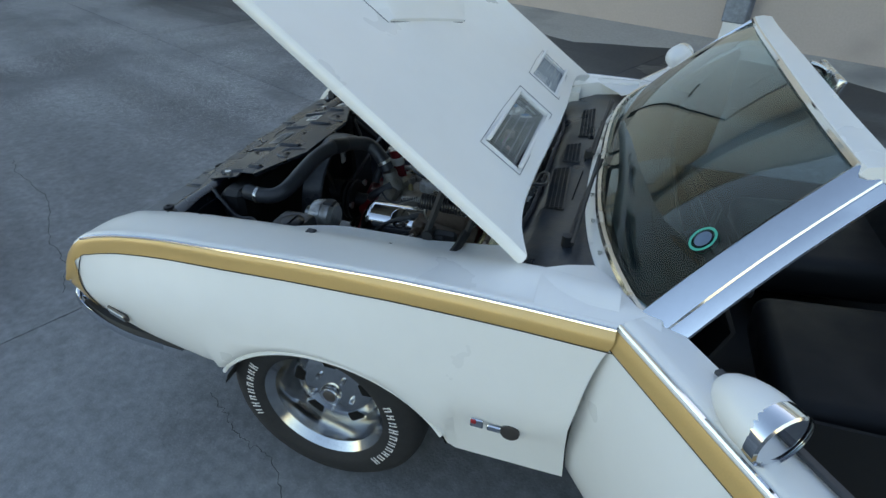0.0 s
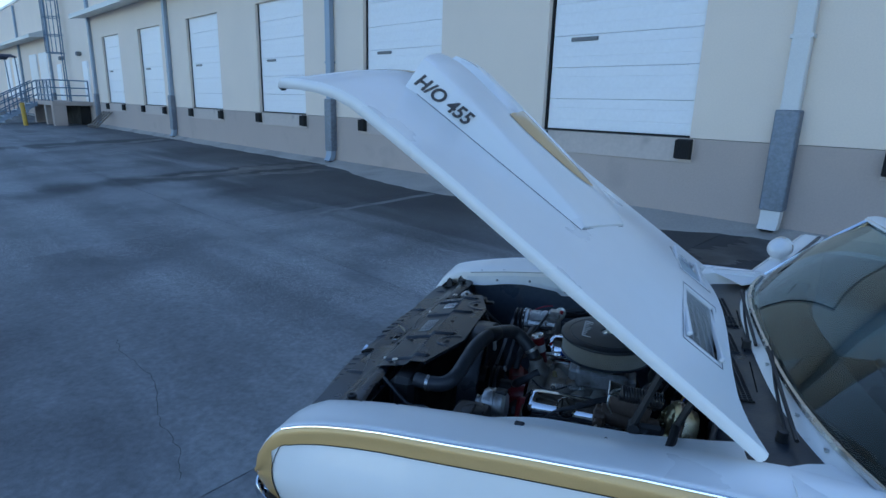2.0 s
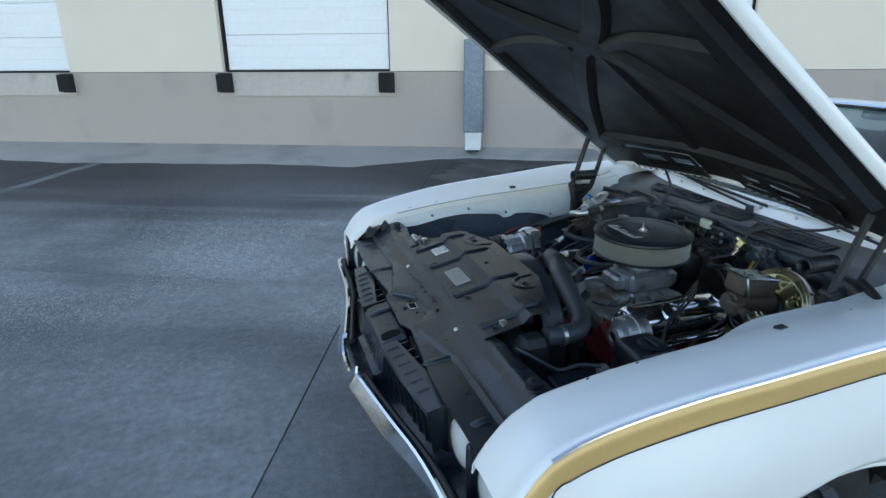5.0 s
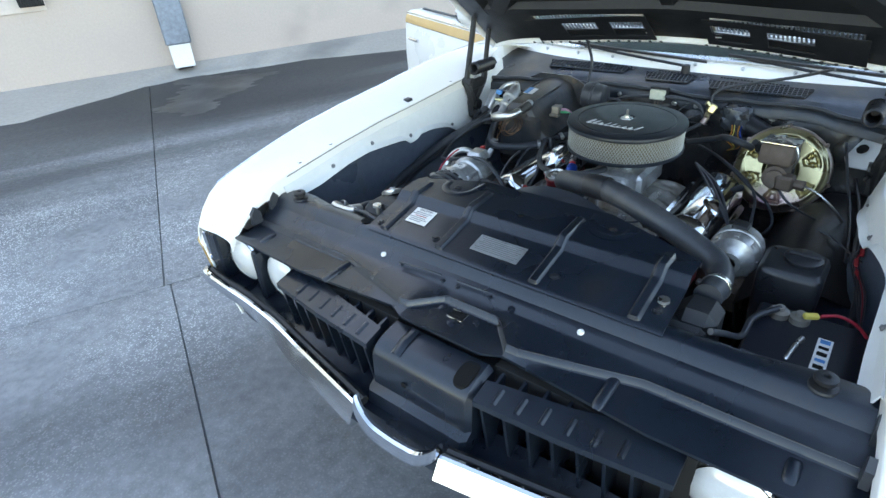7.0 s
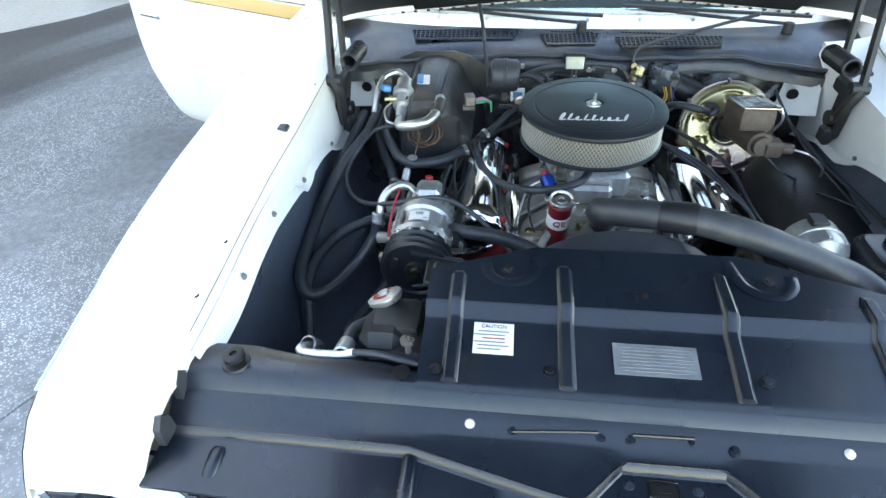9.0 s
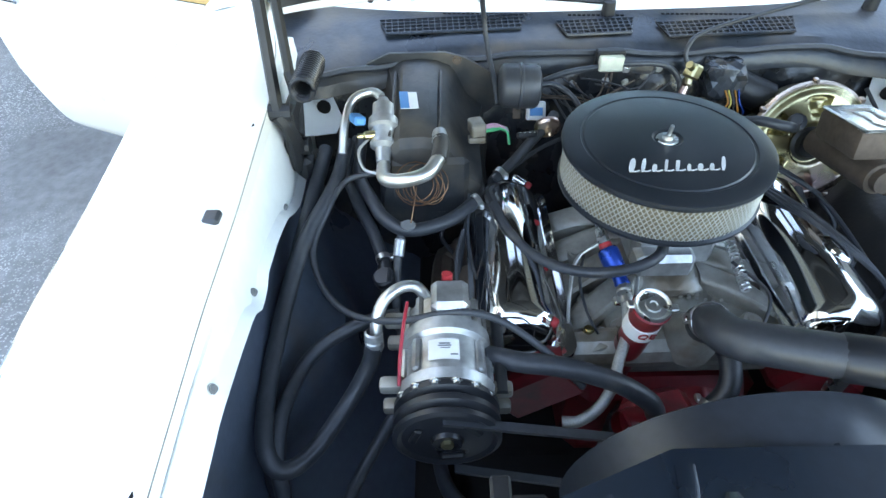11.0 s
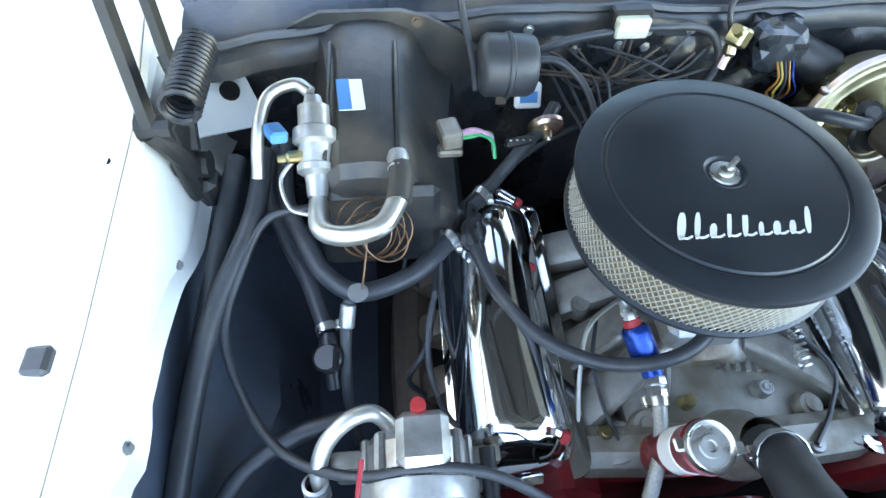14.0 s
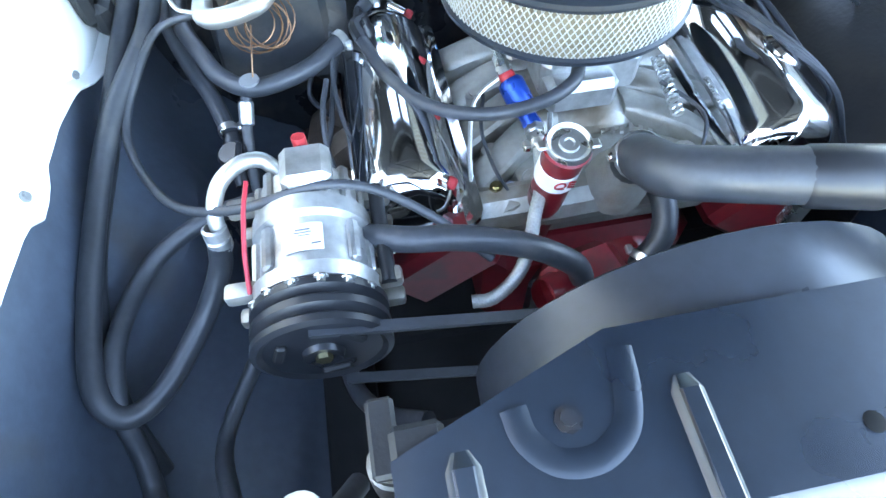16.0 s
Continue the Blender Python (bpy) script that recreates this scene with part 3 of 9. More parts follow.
bm = B()
edges = [(-(c) - DOOR_W / 2, -(c) + DOOR_W / 2) for c in doors]
edges.sort()
x = LEFT
for a, b in edges:
    if a > x:
        box(bm, ((x + a) / 2, 0.175, (SILL + HEAD) / 2), (a - x, 0.35, HEAD - SILL))
    x = b
box(bm, ((x + RIGHT) / 2, 0.175, (SILL + HEAD) / 2), (RIGHT - x, 0.35, HEAD - SILL))
box(bm, ((LEFT + RIGHT) / 2, 0.175, (HEAD + EAVE) / 2), (RIGHT - LEFT, 0.35, EAVE - HEAD))
bpart("upper_wall", bm, "cream", "cream stucco wall")
bm = B()
box(bm, ((LEFT + RIGHT) / 2, 0.172, (SILL - 1.2) / 2 - 0.004), (RIGHT - LEFT, 0.35, SILL + 1.2 - 0.008))
bpart("lower_wall", bm, "beige", "beige stucco dock wall")
bm = B()
box(bm, ((LEFT + RIGHT) / 2, 12, TOP / 2), (RIGHT - LEFT, 22, TOP - 0.1))
bpart("hall_body", bm, "seal", "dark hall behind the dock doors")
bm = B()
box(bm, ((LEFT + RIGHT) / 2, 0.175, (EAVE + TOP) / 2 + 0.002), (RIGHT - LEFT, 0.35, TOP - EAVE - 0.004))
bpart("high_wall", bm, "cream", "cream stucco wall above the canopies")
bm = B()
loft(bm, [[(x, -0.06, TOP + 0.004), (x, -0.06, TOP + 0.16), (x, 24, TOP + 0.22), (x, 24, TOP + 0.004)] for x in (LEFT - 0.1, RIGHT + 0.1)], close=True, caps=True)
bpart("roof", bm, "fascia", "pale metal roof with a thin edge")
bm = B()
loft(bm, [[(x, -0.75, EAVE - 0.30), (x, -0.75, EAVE - 0.12), (x, -0.003, EAVE + 0.12), (x, -0.003, EAVE - 0.2), (x, -0.6, EAVE - 0.28)] for x in (-30.75, RIGHT + 0.4)],
     close=True, caps=True)
canopy = bpart("canopy", bm, "fascia", "pale metal canopy over the dock doors")
for k in range(12):
    bm = B()
    x = -30.7 + 4.3 * k
    loft(bm, [[(x + d, -0.755, EAVE - 0.11), (x + d, -0.74, EAVE - 0.09), (x + d, -0.004, EAVE + 0.15), (x + d, -0.004, EAVE + 0.124), (x + d, -0.74, EAVE - 0.116)] for d in (-0.02, 0.02)], close=True, caps=True)
    part("seam", bm, "fascia", canopy)
# the apron: a low concrete fillet that swells between the downspouts
APRON = [(LEFT, 0.25), (-20.4, 0.25), (-15, 0.35), (-10.1, 0.30), (-9.2, 0.46), (-8.0, 0.85), (-6.6, 1.18), (-5.0, 1.25), (-3.2, 1.12), (-1.5, 1.18), (-0.65, 0.72), (-0.1, 0.34), (0.7, 0.38), (2.15, 0.85), (4.0, 1.1), (8.5, 1.1), (10.2, 0.4), (RIGHT, 0.6)]
bm = B()
rows = []
for k in range(330):
    x = LEFT + (RIGHT - LEFT) * k / 329
    w = lerp_table(APRON, x)[0] + 0.03 * math.sin(3.1 * x) + 0.02 * math.sin(7.7 * x + 1)
    rows.append([(x, 0.02, 0.085), (x, -0.06, 0.075), (x, -0.40 * w, 0.03 + 0.012 * w), (x, -0.75 * w, 0.014), (x, -w, -0.006), (x, -w - 0.02, -0.05)])
loft(bm, rows)
kerb = part("kerb", bm, "kerb", pavement, "pale sloping concrete apron at the foot of the wall", 60)

# one dock door with its panels, then its leveller face and rubber buffers
n_panel = 6
ph = (HEAD - SILL - 0.02) / n_panel


def panel_mesh():
    bm = B()
    prof = [(-0.008, 0.003), (-0.008, 0.006), (-0.020, 0.010)]
    for k in range(2):
        z0 = ph * (0.31 + 0.36 * k)
        prof += [(-0.020, z0), (-0.017, z0 + 0.010), (-0.017, z0 + 0.016), (-0.020, z0 + 0.026)]
    prof += [(-0.020, ph - 0.008), (-0.010, ph - 0.004), (-0.010, ph - 0.001), (0.03, ph - 0.001), (0.03, 0.003)]
    w = DOOR_W - 0.10
    loft(bm, [[(x, y, z) for y, z in prof] for x in (-w / 2 + 0.012, w / 2 + 0.012)], close=True, caps=True)
    bmesh.ops.recalc_face_normals(bm, faces=bm.faces)
    me = bpy.data.meshes.new("door_panel")
    bm.to_mesh(me)
    bm.free()
    me.materials.append(M["doorwhite"])
    return me


pm = panel_mesh()


def simple_mesh(bm, name, mat):
    bmesh.ops.recalc_face_normals(bm, faces=bm.faces)
    me = bpy.data.meshes.new(name)
    bm.to_mesh(me)
    bm.free()
    me.materials.append(M[mat])
    return me


bm = B()
box(bm, (-DOOR_W / 2 + 0.018, 0.112, 0), (0.034, 0.05, HEAD - SILL - 0.01))
box(bm, (DOOR_W / 2 - 0.014, 0.112, 0), (0.026, 0.05, HEAD - SILL - 0.01))
box(bm, (0, 0.09, -(HEAD - SILL) / 2 + 0.014), (DOOR_W - 0.08, 0.08, 0.026))
seal_me = simple_mesh(bm, "door_seal", "seal")
bm = B()
box(bm, (0, 0, 0), (0.48, 0.03, 0.062), 0.008)
box(bm, (0.17, -0.014, 0), (0.06, 0.02, 0.03), 0.004)
handle_me = simple_mesh(bm, "door_handle", "grey")
bm = B()
box(bm, (0, -0.012, 0), (2.66, 0.024, 0.335), 0.004)
box(bm, (0, -0.030, 0.155), (2.10, 0.016, 0.022), 0.003)
lev_me = simple_mesh(bm, "leveller_face", "leveller")
bm = B()
for k in range(9):
    box(bm, (-0.092 + 0.023 * k, -0.075, 0), (0.019, 0.11, 0.25), 0.004)
box(bm, (0, -0.026, 0), (0.22, 0.02, 0.28), 0.003)
buf_me = simple_mesh(bm, "rubber_buffer", "bumperrubber")
for c in doors:
    d = new("dock_door")
    d.empty_display_size = 0.1
    d.parent, d.location = building, (-c, 0, 0)
    d["label"] = "white ribbed sectional dock door, shut"
    for k in range(n_panel):
        p = new("door_panel", pm)
        p.parent, p.location = d, (0, 0.12, SILL + 0.02 + ph * k)
    for nm, me, at in (("door_seal", seal_me, (0, 0, (SILL + HEAD) / 2)), ("door_handle", handle_me, (-0.62, 0.095, 2.56)),
                       ("leveller_face", lev_me, (0, 0, 0.965)), ("rubber_buffer", buf_me, (-1.215, 0, 0.985)), ("rubber_buffer", buf_me, (1.215, 0, 0.985))):
        p = new(nm, me)
        p.parent, p.location = d, at


def downspout(x, mat, top):
    """A downspout with its steel guard and kicked-out foot."""
    d = new("downspout")
    d.empty_display_size = 0.1
    d.parent, d.location = building, (x, 0, 0)
    d["label"] = "downspout with a galvanised guard at its foot"
    bm = B()
    box(bm, (0, -0.075, (1.5 + top) / 2), (0.205, 0.13, top - 1.5), 0.012)
    for z in (2.4, 4.2):
        box(bm, (0, -0.07, z), (0.25, 0.146, 0.05), 0.004)
    part("pipe", bm, mat, d)
    bm = B()
    box(bm, (0, -0.090, 0.93), (0.275, 0.18, 1.24), 0.015)
    part("guard", bm, "galv", d, "spangled galvanised steel guard")
    bm = B()
    loft(bm, [[(sx * w, y0 + sy, z) for sx, sy in ((-1, -0.07), (1, -0.07), (1, 0.07), (-1, 0.07))] for w, y0, z in ((0.112, -0.088, 0.36), (0.112, -0.098, 0.22), (0.110, -0.12, 0.14), (0.110, -0.17, 0.075))], close=True, caps=True)
    part("foot", bm, mat, d)
    bm = B()
    box(bm, (0, -0.172, 0.066), (0.165, 0.10, 0.03), 0.005)
    part("outlet", bm, "seal", d)


for x in (0.02, -9.92, -20.35, -30.3, -39.4, -48.6):
    downspout(x, "spout" if x > -5 else "spoutblue", EAVE - 0.2 if x > -25 else TOP - 0.1)

# the far end: landing with rails, stair, caged ladder, bollard
land = new("dock_landing")
land.parent, land.location = building, (0, 0, 0)
land["label"] = "concrete landing with blue-grey pipe rails and a stair"
bm = B()
box(bm, (-34.0, -0.88, 1.03), (4.9, 1.74, 0.20), 0.01)
box(bm, (-31.75, -1.45, 0.40), (0.34, 0.58, 1.06), 0.01)
box(bm, (-33.6, -1.45, 0.40), (0.30, 0.5, 1.06), 0.01)
box(bm, (-36.2, -0.9, 0.40), (0.34, 1.66, 1.06), 0.01)
part("deck", bm, "beige", land)
bm = B()
# solid black block that paints the shade below the deck
box(bm, (-34.2, -0.25, 0.40), (4.4, 0.46, 1.05))
part("recess_shade", bm, "seal", land, "solid black block drawn as the shade under the landing")
bm = B()
for k in range(6):
    box(bm, (-35.5, -1.92 - 0.30 * k, 0.95 - 0.17 * k), (1.25, 0.32, 0.05), 0.004)
    box(bm, (-35.5, -1.78 - 0.30 * k, 0.87 - 0.17 * k), (1.20, 0.02, 0.14), 0.003)
for x in (-34.86, -36.14):
    loft(bm, [[(x + d, -1.76, 1.08), (x + d, -3.75, -0.02), (x + d, -3.45, -0.02), (x + d, -1.76, 0.86)] for d in (-0.02, 0.02)], close=True, caps=True)
part("stair", bm, "spoutblue", land, "blue-grey painted steel stair")
bm = B()
for z in (1.42, 1.78, 2.14):
    tube(bm, [(-31.62, -1.70, z), (-34.86, -1.70, z)], 0.03, 6, 1)
    tube(bm, [(-31.62, -1.70, z), (-31.62, -0.10, z)], 0.03, 6, 1)
    for x in (-34.86, -36.14):
        tube(bm, [(x, -1.72, z), (x, -3.65, z - 1.05), (x, -3.95, z - 1.05)], 0.03, 6, 1)
for k in range(5):
    tube(bm, [(-31.62 - 0.81 * k, -1.70, 1.12), (-31.62 - 0.81 * k, -1.70, 2.14)], 0.03, 6, 1)
for y in (-0.1, -0.9):
    tube(bm, [(-31.62, y, 1.12), (-31.62, y, 2.14)], 0.03, 6, 1)
for k in range(12):
    tube(bm, [(-31.75 - 0.27 * k, -1.70, 1.15), (-31.75 - 0.27 * k, -1.70, 2.12)], 0.010, 5, 1)
for k in range(4):
    for x in (-34.86, -36.14):
        tube(bm, [(x, -1.9 - 0.55 * k, 0.98 - 0.30 * k), (x, -1.9 - 0.55 * k, 2.05 - 0.30 * k)], 0.028, 6, 1)
part("railing", bm, "railblue", land)
lad = new("caged_ladder")
lad.parent = building
lad["label"] = "caged steel roof ladder"
bm = B()
for x in (-35.5, -35.0):
    tube(bm, [(x, -0.25, 1.15), (x, -0.25, TOP + 0.9)], 0.03, 6, 1)
for k in range(23):
    tube(bm, [(-35.5, -0.25, 1.35 + 0.3 * k), (-35.0, -0.25, 1.35 + 0.3 * k)], 0.015, 6, 1)
part("ladder", bm, "railblue", lad)
bm = B()
for z in (3.6, 4.5, 5.4, 6.3, 7.2, 8.1):
    tube(bm, [(-35.6, -0.2, z), (-35.75, -0.6, z), (-35.25, -1.0, z), (-34.75, -0.6, z), (-34.9, -0.2, z)], 0.025, 6, 4)
for x, y in ((-35.72, -0.6), (-35.5, -0.9), (-35.25, -1.0), (-35.0, -0.9), (-34.78, -0.6)):
    tube(bm, [(x, y, 3.6), (x, y, 8.1)], 0.02, 6, 1)
part("cage", bm, "railblue", lad)
for x, z in ((-32.6, 3.5), (-36.4, 3.4)):
    bm = B()
    box(bm, (x, -0.12, z), (0.32, 0.22, 0.2), 0.03)
    part("wall_lamp", bm, "grey", building)
bm = B()
loft(bm, [[(x, -0.003, 4.75), (x, -0.9, 4.65), (x, -0.9, 4.83), (x, -0.003, 5.15)] for x in (-62, -39.7)], close=True, caps=True)
part("canopy", bm, "fascia", building, "pale metal canopy over the far dock")
for x in (-32.0, -37.6, -41.6, -44.6, -51.0, -54.5):
    bm = B()
    h = 1.95 if x > -39 else 2.75
    w = 0.95 if x > -39 else 2.3
    box(bm, (x, 0.0, 1.15 + h / 2), (w + 0.12, 0.02, h + 0.06), 0.004)
    box(bm, (x, -0.02, 1.15 + h / 2), (w, 0.04, h), 0.006)
    part("far_door", bm, "doorwhite", building)
bm = B()
lathe(bm, (WALL @ V(-33.0, -2.7, -0.02)), (0, 0, 1), [(0.10, 0), (0.10, 1.05), (0.08, 1.12), (0, 1.14)], 16)
tagged(finish(bm, "yellow", "bollard"), "yellow painted steel bollard beside the landing", "bollard")
rack = empty("steel_frame", WALL @ pose(-28.6, -0.85, 0), "dark rusty steel frame leaning on the dock wall", "frame")
for y0, y1, z1 in ((0.0, 0.6, 0.75),):
    for k in range(4):
        bm = B()
        tube(bm, [(-0.7 + 0.45 * k, y0, 0.03), (-0.55 + 0.45 * k, y1 + 0.15, z1)], 0.035, 6, 1)
        part("upright", bm, "woodgrey", rack)
    for f in (0.15, 0.85):
        bm = B()
        tube(bm, [(-0.75, y0 + (y1 + 0.15) * f, z1 * f + 0.03), (0.85, y0 + (y1 + 0.15) * f, z1 * f + 0.03)], 0.03, 6, 1)
        part("rung", bm, "woodgrey", rack)

# navy awning by the far dock
shade = empty("awning", WALL @ pose(-43.5, -2.2, 0), "dark navy fabric awning on a thin post beside the far dock", "awning")
bm = B()
loft(bm, [[(-1.9, -1.0, 3.62), (-1.9, 1.0, 3.62)], [(0, -1.0, 3.85), (0, 1.0, 3.85)], [(1.9, -1.0, 3.62), (1.9, 1.0, 3.62)]])
part("fabric", thick(bm, 0.04), "navy", shade)
for x, y in ((-1.8, -0.9), (1.8, -0.9), (-1.8, 0.9), (1.8, 0.9)):
    bm = B()
    tube(bm, [(x, y, -0.02), (x, y, 3.62)], 0.03, 6, 1)
    part("post", bm, "railblue", shade)


# ---- the car: forward is -x, the ground under the front axle is the origin ----
car = empty("car", None, "white classic coupe with gold side stripes, bonnet and doors open", "car")

# x, inner edge y z, ridge y z
RIDGE = [(-0.785, 0.708, 0.722, 0.856, 0.724), (-0.765, 0.706, 0.752, 0.858, 0.758), (-0.735, 0.702, 0.785, 0.856, 0.798), (-0.692, 0.695, 0.813, 0.850, 0.829), (-0.631, 0.688, 0.836, 0.846, 0.846),
         (-0.560, 0.686, 0.846, 0.847, 0.862), (-0.470, 0.685, 0.858, 0.852, 0.877), (-0.374, 0.687, 0.868, 0.858, 0.890), (-0.190, 0.692, 0.882, 0.868, 0.905),
         (0.0, 0.694, 0.889, 0.872, 0.917), (0.28, 0.704, 0.901, 0.886, 0.936), (0.45, 0.722, 0.921, 0.891, 0.939), (0.60, 0.755, 0.946, 0.894, 0.938), (0.84, 0.80, 0.950, 0.898, 0.930)]


# lower edge of the white inner flange along x
FLANGE = [(-0.62, 0.778), (-0.50, 0.785), (-0.38, 0.806), (-0.29, 0.812), (-0.20, 0.803), (-0.12, 0.794), (-0.095, 0.774), (-0.06, 0.774), (-0.04, 0.788), (0.03, 0.784), (0.10, 0.768), (0.13, 0.757), (0.16, 0.737), (0.21, 0.716), (0.33, 0.708), (0.48, 0.656), (0.60, 0.640)]


def arch_z(x, cx, low):
    """The height of the wheel opening over x, or the sill's."""
    d = (x - cx) / 0.385
    return max(low, 0.30 + 0.31 * math.sqrt(1 - d * d)) if abs(d) < 1 else low


def fender_section(x, low):
    """Keys of the wing's section, from the inner flange over the crown to the lower edge, as y, z for the +y side."""
    yi, zi, yr, zr = lerp_table(RIDGE, x)
    k = min(1, max(0, (x + 0.785) / 0.45)) ** 0.6
    zb = arch_z(x, 0.05, low)
    ym = 0.862 + 0.060 * k
    zm = min(max(0.655, zb + 0.07), zr - 0.075)
    zl = min(max(0.50, zb + 0.025), zm - 0.02)
    yl = 0.795 + 0.095 * k + (0.02 if zb > low + 0.01 else 0)
    return [(yi - 0.006, max(zi - 0.085, min(zi - 0.030, lerp_table(FLANGE, x)[0] + 0.015))), (yi - 0.004, zi - 0.012), (yi + 0.004, zi), (yi + 0.35 * (yr - yi), zi + 0.35 * (zr - zi) + 0.006), (yr - 0.03, zr - 0.001), (yr, zr),
            (yr + 0.014, zr - 0.018), (yr + 0.022, zr - 0.054), (ym, (zr - 0.06) * 0.45 + zm * 0.55), (ym + 0.004, zm), (0.5 * (ym + yl) + 0.008, 0.5 * (zm + zl)), (yl, zl), (yl - 0.03, zb)]


def smooth_section(keys, n=4):
    return [(p.x, p.y) for p in spline([(a, b, 0) for a, b in keys], n)]


def stations(a, b, step=0.035, extra=()):
    n = max(1, int((b - a) / step))
    out = []
    for x in sorted({round(a + (b - a) * k / n, 4) for k in range(n + 1)} | {e for e in extra if a < e < b}):
        if not out or x - out[-1] > 0.008:
            out.append(x)
    return out


def rear_cut(x, z):
    """The wing's rear edge leans forward towards the sill."""
    lean = lerp_table([(0.36, 0.045), (0.50, 0.053), (0.615, 0.056), (0.735, 0.041), (0.80, 0.031), (0.86, 0.016), (0.90, 0.0)], z)[0]
    return x - max(0, x - 0.6) / 0.175 * lean


def bay_y(s, x):
    """How far the inner wing of the driver's side stands in towards the engine."""
    k = min(1, max(0, (x + 0.30) / 0.35))
    return 0.082 * k * k * (3 - 2 * k) if s < 0 else 0.0


def low_front(x):
    return 0.455 if x < -0.2 else 0.36


for s in (1, -1):
    xs = stations(-0.785, 0.775, 0.03, (-0.775, -0.755, -0.72, -0.3349, 0.4349))
    bm = B()
    rows = [[(rear_cut(x, z), s * y, z) for y, z in smooth_section(fender_section(x, low_front(x)))] for x in xs]
    loft(bm, rows)
    thick(bm, 0.004)
    side = "fender_right" if s > 0 else "fender_left"
    fender = part(side, bm, "white", car, "white wing with a crowned top", 40)
    # gold band under the ridge, bent down at the nose
    bm = B()
    rows = []
    for x in xs:
        sec = smooth_section(fender_section(x, low_front(x)))
        seg = sec[22:29]
        rows.append([(rear_cut(x, z), s * (y + 0.0018), z) for y, z in seg])
    loft(bm, rows)
    nose = []
    for x in (-0.787, -0.775, -0.755, -0.735, -0.722):
        sec = smooth_section(fender_section(x, low_front(x)))
        nose.append([(x - 0.002, s * (y + 0.0035), z) for y, z in sec[27:45]])
    loft(bm, nose)
    part("gold_stripe", bm, "gold", fender, "metallic gold stripe edged in black")
    bm = B()
    for j, off in ((28, 0.004),):
        pts = []
        for x in xs:
            y, z = smooth_section(fender_section(x, low_front(x)))[j]
            pts.append((x, s * (y + off), z))
        pts = [p for p in pts if p[0] > -0.715]
        down = [(-0.722, s * (smooth_section(fender_section(-0.722, 0.455))[q][0] + 0.004), smooth_section(fender_section(-0.722, 0.455))[q][1]) for q in (42, 38, 34, 31)]
        tube(bm, down + pts, 0.0013, 5, 2)
    part("pinstripe", bm, "pin", fender)
    bm = B()
    pts = []
    for x in xs:
        if x > -0.72:
            y, z = smooth_section(fender_section(x, low_front(x)))[22]
            pts.append((x, s * (y - 0.0005), z + 0.0010))
    tube(bm, pts, 0.0050, 8, 1)
    part("ridge_moulding", bm, "chrome", fender, "thin bright moulding along the ridge")
    # rolled lip of the wheel opening
    bm = B()
    pts = []
    for k in range(25):
        a = math.pi * (0.14 + 0.72 * k / 24)
        x = 0.05 - 0.385 * math.cos(a)
        z = 0.30 + 0.31 * math.sin(a)
        y = fender_section(x, low_front(x))[11][0]
        pts.append((x, s * (y - 0.022), z))
    tube(bm, pts, 0.007, 8, 2)
    part("arch_lip", bm, "white", fender)
    # inner flange hanging in the engine bay
    bm = B()
    rows = []
    for x in stations(-0.60, 0.53, 0.02):
        yi, zi, _, _ = lerp_table(RIDGE, x)
        ze = lerp_table(FLANGE, x)[0]
        yb = min(yi, 0.705) - bay_y(s, x)
        bulge = 0.010 * math.exp(-((x - 0.20) / 0.07) ** 2)
        rows.append([(x, s * (yi - 0.003), zi - 0.012), (x, s * (yi * 0.5 + yb * 0.5), zi - 0.026), (x, s * (yb - 0.004), zi - 0.03), (x, s * (yb - 0.010 - bulge * 0.5), zi * 0.6 + ze * 0.4), (x, s * (yb - 0.018 - bulge), zi * 0.25 + ze * 0.75), (x, s * (yb - 0.020), ze + 0.012), (x, s * (yb - 0.034), ze)])
    loft(bm, rows)
    thick(bm, 0.003)
    part("inner_flange", bm, "whitein", fender, "white inner wing flange with bolts")
    bm = B()
    tube(bm, [(x, s * (lerp_table(RIDGE, x)[0] - 0.0015), lerp_table(RIDGE, x)[1] - 0.0075) for x in stations(-0.58, 0.50, 0.05)], 0.0030, 6, 2)
    part("flange_seam", bm, "grey", fender, "grey sealed seam between wing top and flange")
    for x in (-0.43, -0.26, -0.078, 0.155, 0.3):
        yi, zi, _, _ = lerp_table(RIDGE, x)
        bm = B()
        bolt(bm, (x, s * (min(yi, 0.705) - bay_y(s, x) - 0.021), lerp_table(FLANGE, x)[0] + 0.018), (0, -s, 0.35), 0.004, 0.005)
        part("flange_bolt", bm, "grey", fender)
    for x in (-0.52, -0.40, 0.20):
        yi, zi, _, _ = lerp_table(RIDGE, x)
        bm = B()
        lathe(bm, (x, s * (yi + 0.012), zi + 0.001), (0, 0, 1), [(0, 0.001), (0.006, 0.0012), (0.006, 0), (0, 0)], 8)
        part("hole_plug", bm, "ink", fender)
    bm = B()
    box(bm, (-0.028, s * 0.716, 0.892), (0.028, 0.024, 0.014), 0.004)
    part("bonnet_buffer", bm, "hose", fender, "black rubber bonnet buffer")
    # splash shield and inner wing
    bm = B()
    rows = []
